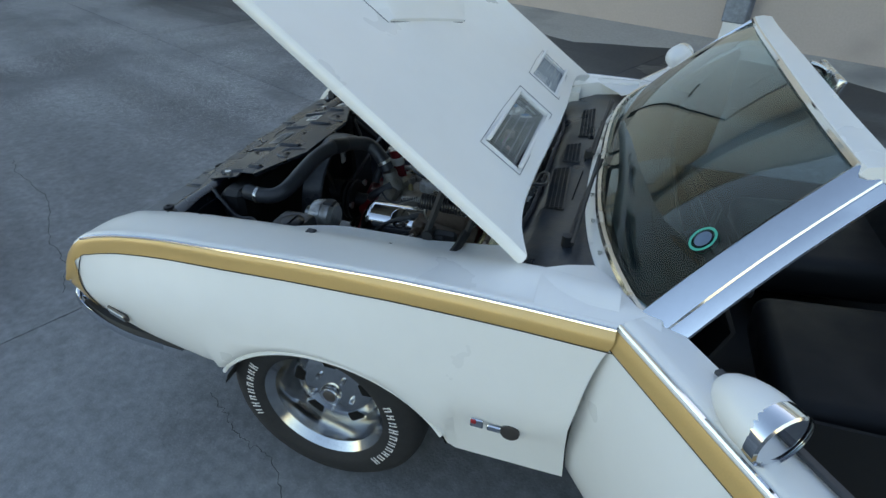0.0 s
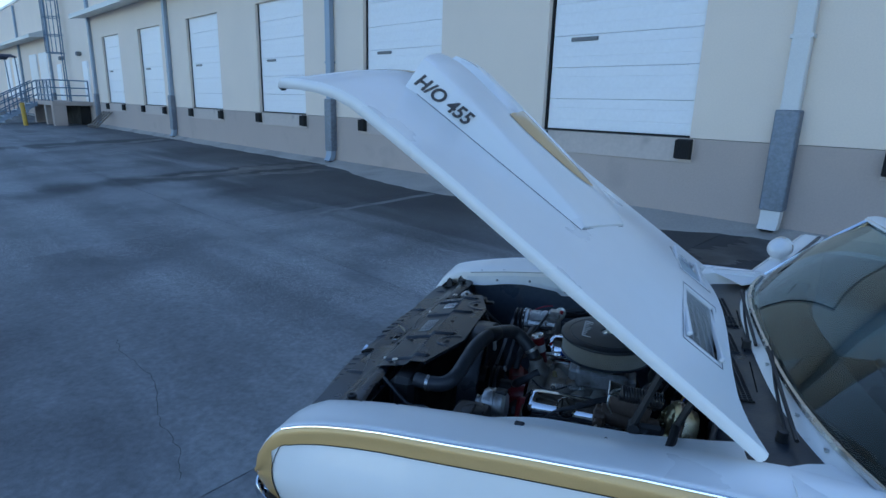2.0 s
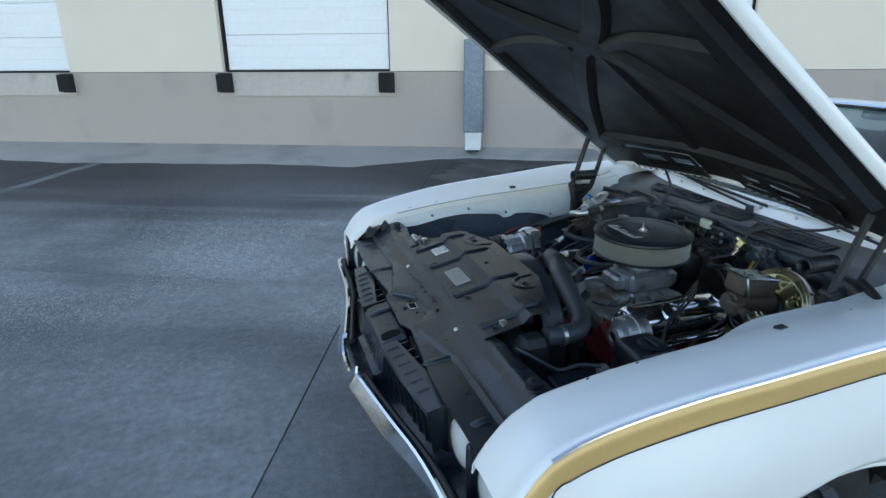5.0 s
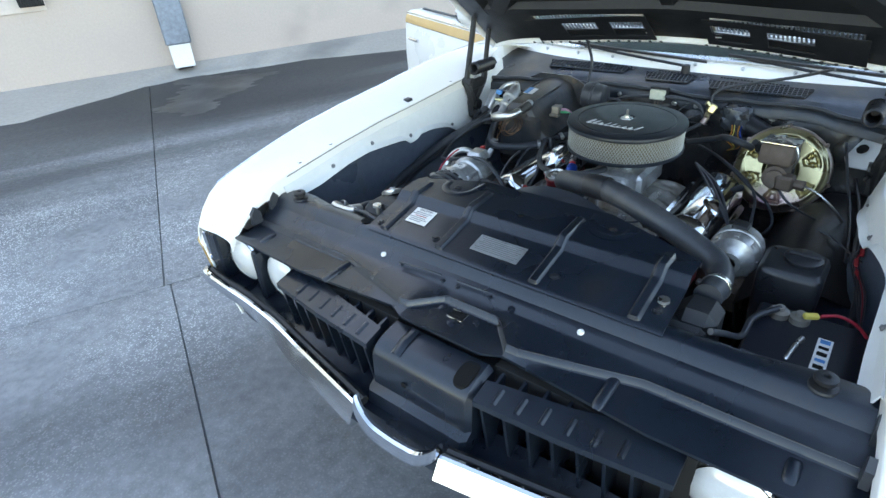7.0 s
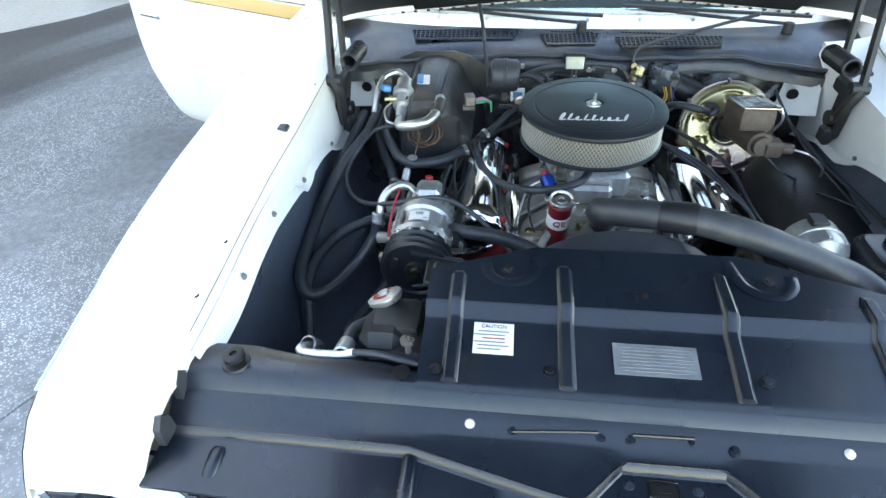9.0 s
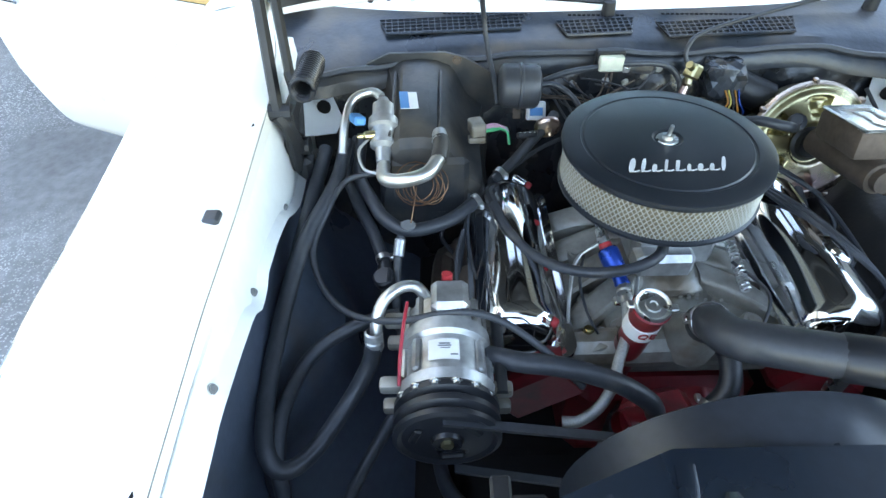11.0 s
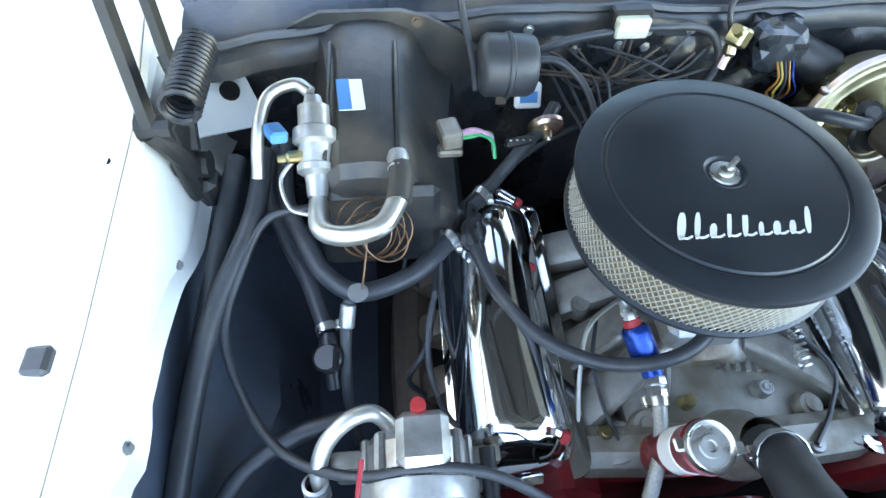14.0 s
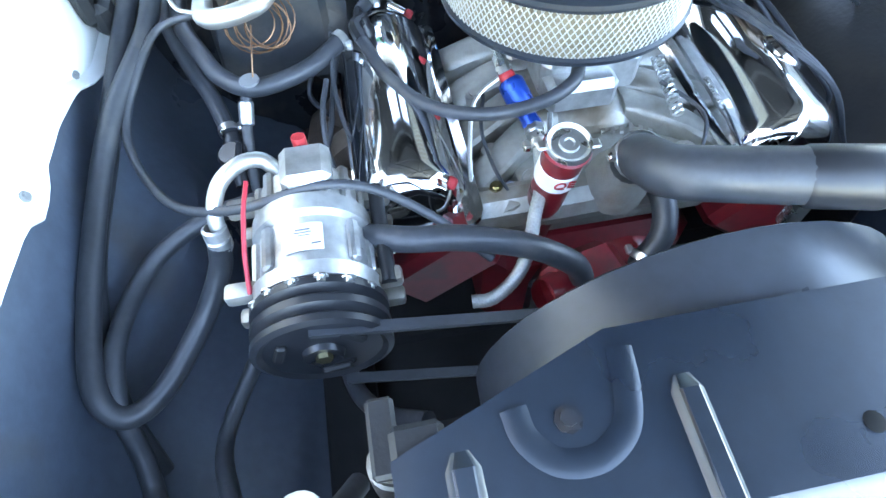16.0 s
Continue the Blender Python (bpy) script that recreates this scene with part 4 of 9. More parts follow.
    for x in stations(-0.62, 0.47, 0.07):
        yi, zi, _, _ = lerp_table(RIDGE, x)
        h = math.exp(-((x - 0.05) / 0.17) ** 2)
        by = bay_y(s, x)
        rows.append([(x, s * (0.698 - by), lerp_table(FLANGE, x)[0] + 0.03), (x, s * (0.696 - by), lerp_table(FLANGE, x)[0] - 0.02), (x, s * (0.692 - by), min(0.70, lerp_table(FLANGE, x)[0] - 0.04)), (x, s * (0.690 - by - 0.05 * h), 0.61), (x, s * (0.685 - by - 0.10 * h), 0.57), (x, s * (0.66 - 0.09 * h), 0.50), (x, s * 0.56, 0.40), (x, s * 0.46, 0.33), (x, s * 0.42, 0.22)])
    loft(bm, rows)
    thick(bm, 0.004)
    part("splash_shield", bm, "shield", fender, "satin black inner wing shield")
    # wheel house so that nothing shows through
    bm = B()
    loft(bm, [[(0.05 - 0.37 * math.cos(a), s * y, 0.30 + 0.30 * math.sin(a)) for a in (math.pi * (0.08 + 0.84 * k / 16) for k in range(17))] for y in (0.870, 0.70)])
    part("wheel_house", bm, "shade", fender)
    # nose face beside the lamps
    bm = B()
    box(bm, (-0.772, s * 0.855, 0.640), (0.020, 0.014, 0.135), 0.004)
    part("nose_moulding", bm, "chrome", fender, "bright upright moulding on the nose")
    sec = smooth_section(fender_section(-0.62, 0.455))
    ym, lean = min((abs(z - 0.588), y) for y, z in sec if y > 0.8)[1], Euler((s * -0.18, 0.16, s * 0.16)).to_matrix()
    bm = B()
    box(bm, (-0.620, s * (ym + 0.003), 0.588), (0.080, 0.014, 0.034), 0.006, lean)
    marker = part("side_marker_frame", bm, "badge", fender, "dark bright-edged frame of the side marker")
    bm = B()
    box(bm, (-0.620, s * (ym + 0.009), 0.588), (0.066, 0.006, 0.024), 0.003, lean)
    part("side_marker", bm, "plate", marker, "grey reflector")
    # emblem ahead of the door, as plain shapes
    bm = B()
    box(bm, (0.50, s * 0.914, 0.550), (0.034, 0.006, 0.030), 0.003)
    box(bm, (0.545, s * 0.914, 0.545), (0.036, 0.006, 0.020), 0.003)
    part("emblem_bar", bm, "chrome", fender)
    bm = B()
    box(bm, (0.492, s * 0.917, 0.557), (0.014, 0.006, 0.014), 0.002)
    part("emblem_red", bm, "redink", fender)
    bm = B()
    lathe(bm, (0.585, s * 0.908, 0.543), (0, s, 0), [(0, 0.010), (0.016, 0.010), (0.024, 0.007), (0.025, 0)], 18)
    part("emblem_disc", bm, "badge", fender)

# ---- wheels ----
TYRE_R, RIM_R = 0.325, 0.196


def wheel(x, s):
    w = part("wheel", (lambda b: lathe(b, (x, s * 0.60, TYRE_R), (0, s, 0), [(0.10, 0.08), (RIM_R - 0.03, 0.08), (RIM_R - 0.035, 0.12), (RIM_R - 0.02, 0.20), (RIM_R + 0.004, 0.222), (RIM_R + 0.006, 0.205)], 40))(B()), "rimsteel", car, "polished five-slot rally wheel")
    bm = B()
    prof = [(RIM_R - 0.004, 0.072), (RIM_R + 0.03, 0.068), (TYRE_R - 0.035, 0.074), (TYRE_R - 0.008, 0.09), (TYRE_R, 0.108), (TYRE_R, 0.178), (TYRE_R - 0.008, 0.205), (TYRE_R - 0.035, 0.228), (RIM_R + 0.045, 0.238), (RIM_R + 0.018, 0.234), (RIM_R + 0.004, 0.222)]
    lathe(bm, (x, s * 0.60, TYRE_R), (0, s, 0), prof, 56)
    part("tyre", bm, "tyre", w, "black tyre with raised white marks")
    # raised white marks round the sidewall, as plain bars
    for start, n in ((150, 8), (-44, 10)):
        for k in range(n):
            a = radians(start + 7.2 * k)
            c = V(x + math.cos(a) * (RIM_R + 0.046), s * 0.8375, TYRE_R + math.sin(a) * (RIM_R + 0.046))
            rot = Matrix.Rotation(-a, 3, "Y")
            bm = B()
            hgt = 0.030 if k in (0, 6) else 0.024
            for o in (-0.0062, 0.0062):
                box(bm, c + rot @ V(0, 0, o), (hgt, 0.003, 0.0042), 0.001, rot)
            if k % 3 != 1:
                box(bm, c + rot @ V(hgt * (0.42 if k % 2 else 0.0), 0, 0), (0.0042, 0.003, 0.0125), 0.001, rot)
            part("sidewall_mark", bm, "tyrewhite", w)
    bm = B()
    lathe(bm, (x, s * 0.60, TYRE_R), (0, s, 0), [(0, 0.158), (0.055, 0.158), (0.078, 0.150), (0.092, 0.152), (0.135, 0.140), (0.146, 0.128), (RIM_R - 0.035, 0.118)], 40)
    part("wheel_centre", bm, "rimsteel", w, "grey steel wheel centre")
    for k in range(5):
        a = radians(72 * k + 18)
        rot = Matrix.Rotation(-a, 3, "Y")
        c = V(x + math.cos(a) * 0.118, s * 0.7475, TYRE_R + math.sin(a) * 0.118)
        for grow, dep, nm, mt in ((0.004, 0.0, "slot_trim", "chrome"), (0.0, 0.0022, "wheel_slot", "ink")):
            bm = B()
            ring = [(-0.017 - grow, -0.020 - grow), (-0.017 - grow, 0.020 + grow), (0.013 + grow, 0.031 + grow), (0.019 + grow, 0.024), (0.019 + grow, -0.024), (0.013 + grow, -0.031 - grow)]
            loft(bm, [[c + rot @ V(u, 0, q) + V(0, s * (h + dep - 0.10 * u), 0) for u, q in ring] for h in (-0.012, 0.0)], close=True, caps=True)
            part(nm, bm, mt, w)
    for k in range(5):
        bm = B()
        a = radians(72 * k + 54)
        lathe(bm, (x + math.cos(a) * 0.070, s * 0.742, TYRE_R + math.sin(a) * 0.070), (0, s, 0), [(0.009, 0), (0.008, 0.022), (0.004, 0.027), (0, 0.027)], 8)
        part("wheel_nut", bm, "chrome", w)
    bm = B()
    lathe(bm, (x, s * 0.748, TYRE_R), (0, s, 0), [(0.036, 0), (0.034, 0.026), (0.030, 0.032), (0.024, 0.030), (0, 0.030)], 24)
    part("hub_cap", bm, "chrome", w)
    bm = B()
    lathe(bm, (x, s * 0.7782, TYRE_R), (0, s, 0), [(0.022, 0), (0.018, 0.003), (0, 0.004)], 20)
    part("hub_badge", bm, "badge", w, "dark hub badge")


for x in (-0.005, 2.86):
    for s in (-1, 1):
        wheel(x, s)

# ---- bonnet, raised about its rear edge ----
H0, HD, HN = V(0.60, 0, 0.965), V(-0.807, 0, 0.5906), V(0.5906, 0, 0.807)


def hp(a, y, c=0.0):
    """A place on the raised bonnet: a from the rear edge forwards, y across, c above its skin."""
    return H0 + HD * a + HN * c + V(0, y, 0)


def bonnet_half(a):
    return 0.752 - 0.055 * min(1, max(0, a) / 1.0)


def bonnet_c(a, y):
    w = bonnet_half(a)
    u = min(1, abs(y) / w)
    crown = -0.008 + 0.046 * (0.5 + 0.5 * math.cos(math.pi * min(1, abs(y) / 0.74))) + 0.009 * min(1, max(0, a) / 1.2)
    droop = 0.150 * (max(0, a - 1.33) / 0.295) ** 1.9 * (1 - 0.10 * (1 - u))
    return crown - droop - 0.014


def bonnet_rear(y):
    return 0.105 * (1 - (abs(y) / 0.755) ** 8)


def bonnet_front(y):
    return 1.625 - 0.072 * (abs(y) / 0.72) ** 2


VENT = (0.150, 0.262, 0.095, 0.475)


def in_vent(u, y):
    return VENT[0] < u < VENT[1] and VENT[2] < abs(y) < VENT[3]


YS = sorted({0.0} | {s * v for s in (1, -1) for v in (0.05, VENT[2], 0.16, 0.22, 0.28, 0.34, 0.40, VENT[3], 0.53, 0.56, 0.60, 0.64, 0.68, 0.715)})
AS = [0.0, 0.05, 0.10, VENT[0], 0.18, 0.21, 0.235, VENT[1], 0.32, 0.42, 0.52, 0.62, 0.72, 0.82, 0.92, 1.0, 1.08, 1.16, 1.22, 1.28, 1.34, 1.40, 1.45, 1.50, 1.54, 1.58, 1.625]


def bonnet_sheet(drop, inset, holes):
    bm = B()
    grid = []
    for a in AS:
        row = []
        for y in YS:
            r, f = bonnet_rear(y), bonnet_front(y)
            aa = a if VENT[0] <= a <= VENT[1] else (r + (VENT[0] - r) * a / VENT[0] if a < VENT[0] else VENT[1] + (f - VENT[1]) * (a - VENT[1]) / (1.625 - VENT[1]))
            k = (bonnet_half(aa) - inset) / 0.715
            yy = y * (k if abs(y) > 0.5 else 1)
            if inset:
                aa = r + inset + (aa - r) * (f - r - 2 * inset) / (f - r)
            row.append(bm.verts.new(hp(aa, yy, bonnet_c(aa, yy) - drop)))
        grid.append(row)
    for i in range(len(AS) - 1):
        for j in range(len(YS) - 1):
            if holes and in_vent((AS[i] + AS[i + 1]) / 2, (YS[j] + YS[j + 1]) / 2):
                continue
            bm.faces.new((grid[i][j], grid[i][j + 1], grid[i + 1][j + 1], grid[i + 1][j]))
    return bm


bm = bonnet_sheet(0, 0, True)
thick(bm, 0.004)
bonnet = part("hood", bm, "white", car, "white bonnet propped open, twin scoops and louvres", 50)
# rolled rim
bm = B()
rim = [(bonnet_rear(y), y * (bonnet_half(0) / 0.715 if abs(y) > 0.5 else 1)) for y in YS]
side = [(bonnet_rear(0.7) + (bonnet_front(0.72) - bonnet_rear(0.7)) * k / 30) for k in range(1, 30)]
loop_r = [hp(a, y, bonnet_c(a, y) - 0.016) for a, y in rim]
right = [hp(a, bonnet_half(a) - 0.004, bonnet_c(a, bonnet_half(a)) - 0.016) for a in side]
front = [hp(bonnet_front(y), y * (bonnet_half(1.5) / 0.715 if abs(y) > 0.5 else 1), bonnet_c(bonnet_front(y), y) - 0.014) for y in YS[::-1]]
left = [hp(a, -bonnet_half(a) + 0.004, bonnet_c(a, bonnet_half(a)) - 0.016) for a in side[::-1]]
loop = loop_r + right + front + left
rows = []
for q, p, r in zip(loop, loop[-1:] + loop[:-1], loop[1:] + loop[:1]):
    out = (r - p).normalized().cross(HN).normalized()
    rows.append([q + out * (0.0105 * math.cos(a)) + HN * (0.0175 * math.sin(a)) for a in (2 * math.pi * k / 10 for k in range(10))])
loft(bm, rows + rows[:1], close=True)
part("folded_edge", bm, "white", bonnet, "folded edge of the bonnet skin")
bm = bonnet_sheet(0.022, 0.026, True)
thick(bm, 0.003)
part("inner_panel", bm, "blackmatt", bonnet, "dark pressed inner panel", 50)
# stiffening ribs of the inner panel
bm = B()


def rib(pts, w=0.045, h=0.020):
    c = spline([hp(a, y, bonnet_c(a, y) - 0.026) for a, y in pts], 5)
    rows = []
    for i, q in enumerate(c):
        d = (c[min(i + 1, len(c) - 1)] - c[max(0, i - 1)]).normalized()
        k = d.cross(HN).normalized()
        rows.append([q + k * w, q + k * w * 0.55 - HN * h, q - k * w * 0.55 - HN * h, q - k * w])
    loft(bm, rows)


for s in (1, -1):
    rib([(0.34, 0.62 * s), (0.90, 0.60 * s), (1.30, 0.56 * s), (1.46, 0.40 * s)], 0.040)
    rib([(0.36, 0.55 * s), (0.62, 0.34 * s), (0.86, 0.10 * s), (0.92, 0.0)], 0.045)
    rib([(1.36, 0.46 * s), (1.12, 0.28 * s), (0.96, 0.08 * s), (0.92, 0.0)], 0.045)
    rib([(0.92, 0.09 * s), (0.96, 0.32 * s), (0.95, 0.57 * s)], 0.026)
rib([(0.36, -0.60), (0.335, -0.3), (0.33, 0.0), (0.335, 0.3), (0.36, 0.60)], 0.030)
rib([(1.47, -0.42), (1.50, 0.0), (1.47, 0.42)], 0.040)
rib([(0.33, 0.0), (0.66, 0.0), (0.92, 0.0)], 0.03, 0.012)
part("inner_frame", bm, "blackmatt", bonnet, "pressed stiffening frame")
for s in (1, -1):
    for k in range(14):
        y = s * (0.07 + 0.035 * k)
        bm = B()
        lathe(bm, hp(0.115, y, bonnet_c(0.085, y) - 0.036), -HN, [(0.006, 0), (0.004, 0.003), (0, 0.003)], 6)
        part("panel_rivet", bm, "blackmatt", bonnet)
# louvres
for s in (1, -1):
    y0, y1 = (VENT[2], VENT[3])
    bm = B()
    for yy in (y0, y1):
        box(bm, hp((VENT[0] + VENT[1]) / 2, s * yy, bonnet_c(0.2, yy) - 0.006), (VENT[1] - VENT[0], 0.012, 0.016), 0.003, basis((0, 0, 0), HD, (0, 1, 0)).to_3x3())
    for aa in (VENT[0], VENT[1]):
        box(bm, hp(aa, s * (y0 + y1) / 2, bonnet_c(0.2, 0.3) - 0.004), (0.012, y1 - y0, 0.016), 0.003, basis((0, 0, 0), HD, (0, 1, 0)).to_3x3())
    lv = part("louvre", bm, "white", bonnet, "white louvre frame let into the bonnet")
    rb = basis((0, 0, 0), HD, (0, 1, 0)).to_3x3()
    n = 32
    for k in range(n):
        bm = B()
        y = y0 + (y1 - y0) * (k + 0.5) / n
        a = (VENT[0] + VENT[1]) / 2
        box(bm, hp(a, s * y, bonnet_c(a, y) - 0.010), (VENT[1] - VENT[0] - 0.01, 0.0058, 0.0016), 0, rb @ Matrix.Rotation(radians(22), 3, "X"))
        part("louvre_slat", bm, "plate", lv, "thin grey louvre slat")
    bm = B()
    for k in range(4):
        a = VENT[0] + 0.02 + 0.024 * k
        box(bm, hp(a, s * (y0 + y1) / 2, bonnet_c(a, 0.28) - 0.013), (0.0022, y1 - y0 - 0.01, 0.0016), 0, rb)
    part("louvre_wire", bm, "plate", lv)
    # dark inner plate with two openings under each louvre
    bm = B()
    for ya, yb, aa, ab in ((0.080, 0.100, 0.13, 0.28), (0.205, 0.250, 0.13, 0.28), (0.368, 0.49, 0.13, 0.28), (0.10, 0.368, 0.13, 0.158), (0.10, 0.368, 0.250, 0.28)):
        loft(bm, [[hp(a, s * y, bonnet_c(a, y) - 0.036) for y in (ya, (ya + yb) / 2, yb)] for a in (aa, ab)])
    part("louvre_backing", thick(bm, 0.003), "blackmatt", lv, "black inner plate with two openings")
    bm = B()
    pts = [hp(a, s * y, bonnet_c(a, y) + 0.0008) for a, y in ((0.138, 0.078), (0.138, 0.492), (0.274, 0.496), (0.278, 0.28), (0.274, 0.078), (0.138, 0.078))]
    for p, q in zip(pts[:-1], pts[1:]):
        tube(bm, [p, q], 0.0011, 4, 1)
    part("louvre_outline", bm, "grey", lv)

# scoop block: two mouths with a groove between them, tapering back to a thin step
SC_Y = [0.0, 0.04, 0.085, 0.14, 0.21, 0.27, 0.305, 0.318, 0.326, 0.340, 0.352]


def scoop_h(a, y):
    back = 0.665 - 0.36 * max(0.0, 0.340 - y)
    g = min(1, max(0, (a - back) / 0.72))
    top = 0.014 + 0.084 * g ** 0.9
    side_ = 1 if y < 0.305 else lerp_table([(0.305, 1.0), (0.318, 0.97), (0.326, 0.86), (0.340, 0.45), (0.352, 0.0)], y)[0]
    groove = 1 - 0.75 * max(0, 1 - y / 0.085) * min(1, max(0, (a - 1.05) / 0.18))
    hump = 1 + 0.10 * (1 - min(1, y / 0.1)) * (a < 1.1)
    return max(0.0, top * side_ * groove * hump)


def scoop_front(y):
    """The mouths sweep back towards the sides."""
    return 1.425 - 0.050 * (abs(y) / 0.352) ** 2


bm = B()
rows = []
ys2 = [-v for v in SC_Y[::-1]] + SC_Y[1:]
for k in range(25):
    t = k / 24
    row = []
    for y in ys2:
        back = 0.665 - 0.36 * max(0.0, 0.340 - abs(y))
        a = back + (scoop_front(y) - back) * t
        row.append(hp(a, y, bonnet_c(a, y) + (0.008 if k == 0 and abs(y) < 0.33 else scoop_h(a, abs(y)))))
    rows.append(row)
loft(bm, [[hp(0.663 - 0.36 * max(0.0, 0.340 - abs(y)), y, bonnet_c(0.6, y) - 0.002) for y in ys2]] + rows)
lip = [hp(scoop_front(y) - 0.002, y, bonnet_c(scoop_front(y), y) + max(-0.001, scoop_h(scoop_front(y), abs(y)) - 0.010)) for y in ys2]
inn = [hp(scoop_front(y) - 0.06, y, bonnet_c(1.33, y) + max(-0.001, scoop_h(1.33, abs(y)) - 0.016)) for y in ys2]
loft(bm, [rows[-1], lip, inn])
part("scoop", bm, "white", bonnet, "white twin-mouthed bonnet scoop")
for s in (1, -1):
    # a black sheet closes each mouth and paints the shade inside it
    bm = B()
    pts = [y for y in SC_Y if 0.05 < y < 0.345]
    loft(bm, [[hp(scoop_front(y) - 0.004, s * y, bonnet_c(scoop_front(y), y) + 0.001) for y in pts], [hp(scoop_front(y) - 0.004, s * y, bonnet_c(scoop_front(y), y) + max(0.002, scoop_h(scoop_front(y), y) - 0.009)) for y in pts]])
    part("scoop_shade", bm, "shade", bonnet, "black sheet drawn as the shade inside the scoop mouth")
bm = B()
for s in (1, -1):
    tube(bm, [hp(a, s * 0.353, bonnet_c(a, 0.353) + 0.0005) for a in (0.665, 0.9, 1.1, 1.25, 1.33)], 0.0014, 5, 3)
    tube(bm, [hp(0.662, s * 0.342, bonnet_c(0.66, 0.34) + 0.001), hp(0.542, s * 0.012, bonnet_c(0.54, 0.0) + 0.001)], 0.0014, 5, 1)
part("scoop_seam", bm, "grey", bonnet)
# gold spear on the scoop's crown and gold nose patch
bm = B()
rows = []
for k in range(17):
    t = k / 16
    a = 0.715 + 0.375 * t
    w = 0.128 * min(1, (t + 0.004) ** 0.48 * 1.12)
    rows.append([hp(a, w * q, bonnet_c(a, w * q) + scoop_h(a, abs(w * q)) + 0.0022) for q in (-1, -0.66, -0.33, 0, 0.33, 0.66, 1)])
loft(bm, rows)
part("gold_spear", bm, "gold", bonnet, "pointed gold stripe on the scoop")
bm = B()
rows = []
for k in range(9):
    a = 1.42 + 0.19 * k / 8
    rows.append([hp(min(a, bonnet_front(y) - 0.006), y, bonnet_c(min(a, bonnet_front(y) - 0.006), y) + 0.002) for y in (-0.10, -0.05, 0, 0.05, 0.10)])
loft(bm, rows)
part("gold_nose", bm, "gold", bonnet, "gold stripe on the bonnet's nose")
# side lettering of the scoop
for s in (1, -1):
    o = hp(1.252, s * 0.3440, bonnet_c(1.252, 0.342) + scoop_h(1.252, 0.3415) + 0.0028)
    up = (hp(1.252, s * 0.326, bonnet_c(1.252, 0.326) + scoop_h(1.252, 0.326)) - hp(1.252, s * 0.345, bonnet_c(1.252, 0.345) + scoop_h(1.252, 0.345)))
    words("H/O 455", 0.060, basis(o, (-HD if s < 0 else HD), up), "badge", "scoop_lettering", bonnet, 0.0014, shear=0.22, bold=0.0014)
# thin beak hanging from the nose, bright in front; latch hooks
NOSE = [(-0.17, 0.030), (-0.13, 0.074), (-0.08, 0.096), (0.0, 0.104), (0.08, 0.096), (0.13, 0.074), (0.17, 0.030)]
bm = B()
rows = []
for y, d in NOSE:
    f = bonnet_front(y)
    c = bonnet_c(f, y)
    rows.append([hp(f + 0.004, y, c - 0.004), hp(f + 0.014, y, c - 0.5 * d), hp(f + 0.022, y, c - d), hp(f + 0.010, y, c - d), hp(f + 0.001, y, c - 0.5 * d), hp(f - 0.012, y, c - 0.012)])
loft(bm, rows, close=True, caps=True)
beak = part("nose_beak", bm, "chromeworn", bonnet, "thin bright beak below the bonnet's nose")
bm = B()
loft(bm, [[hp(bonnet_front(y) + e, y, bonnet_c(bonnet_front(y), y) - d * g) for e, g in ((0.009, 0.08), (0.018, 0.5), (0.026, 1.0), (0.020, 1.06), (0.009, 1.05))] for y, d in NOSE])
part("nose_trim", thick(bm, 0.002), "chrome", beak, "bright trim on the nose")
for s in (1, -1):
    bm = B()
    f = bonnet_front(0.69)
    box(bm, hp(f - 0.004, s * 0.684, bonnet_c(f, 0.69) - 0.022), (0.022, 0.020, 0.020), 0.005, basis((0, 0, 0), HD, (0, 1, 0)).to_3x3())
    part("corner_buffer", bm, "hose", bonnet, "small black rubber corner buffer")
for y in (-0.14, 0.0):
    bm = B()
    f = 1.50
    c = bonnet_c(f, y) - 0.03
    loft(bm, [[hp(f + da, y + dy, c + dc) for da, dc in ((-0.04, 0.0), (0.03, 0.0), (0.03, -0.100), (0.055, -0.122), (0.02, -0.135), (-0.005, -0.095))] for dy in (-0.012, 0.012)], close=True, caps=True)
    part("latch_hook", bm, "blackmatt", bonnet, "black bonnet latch hook")
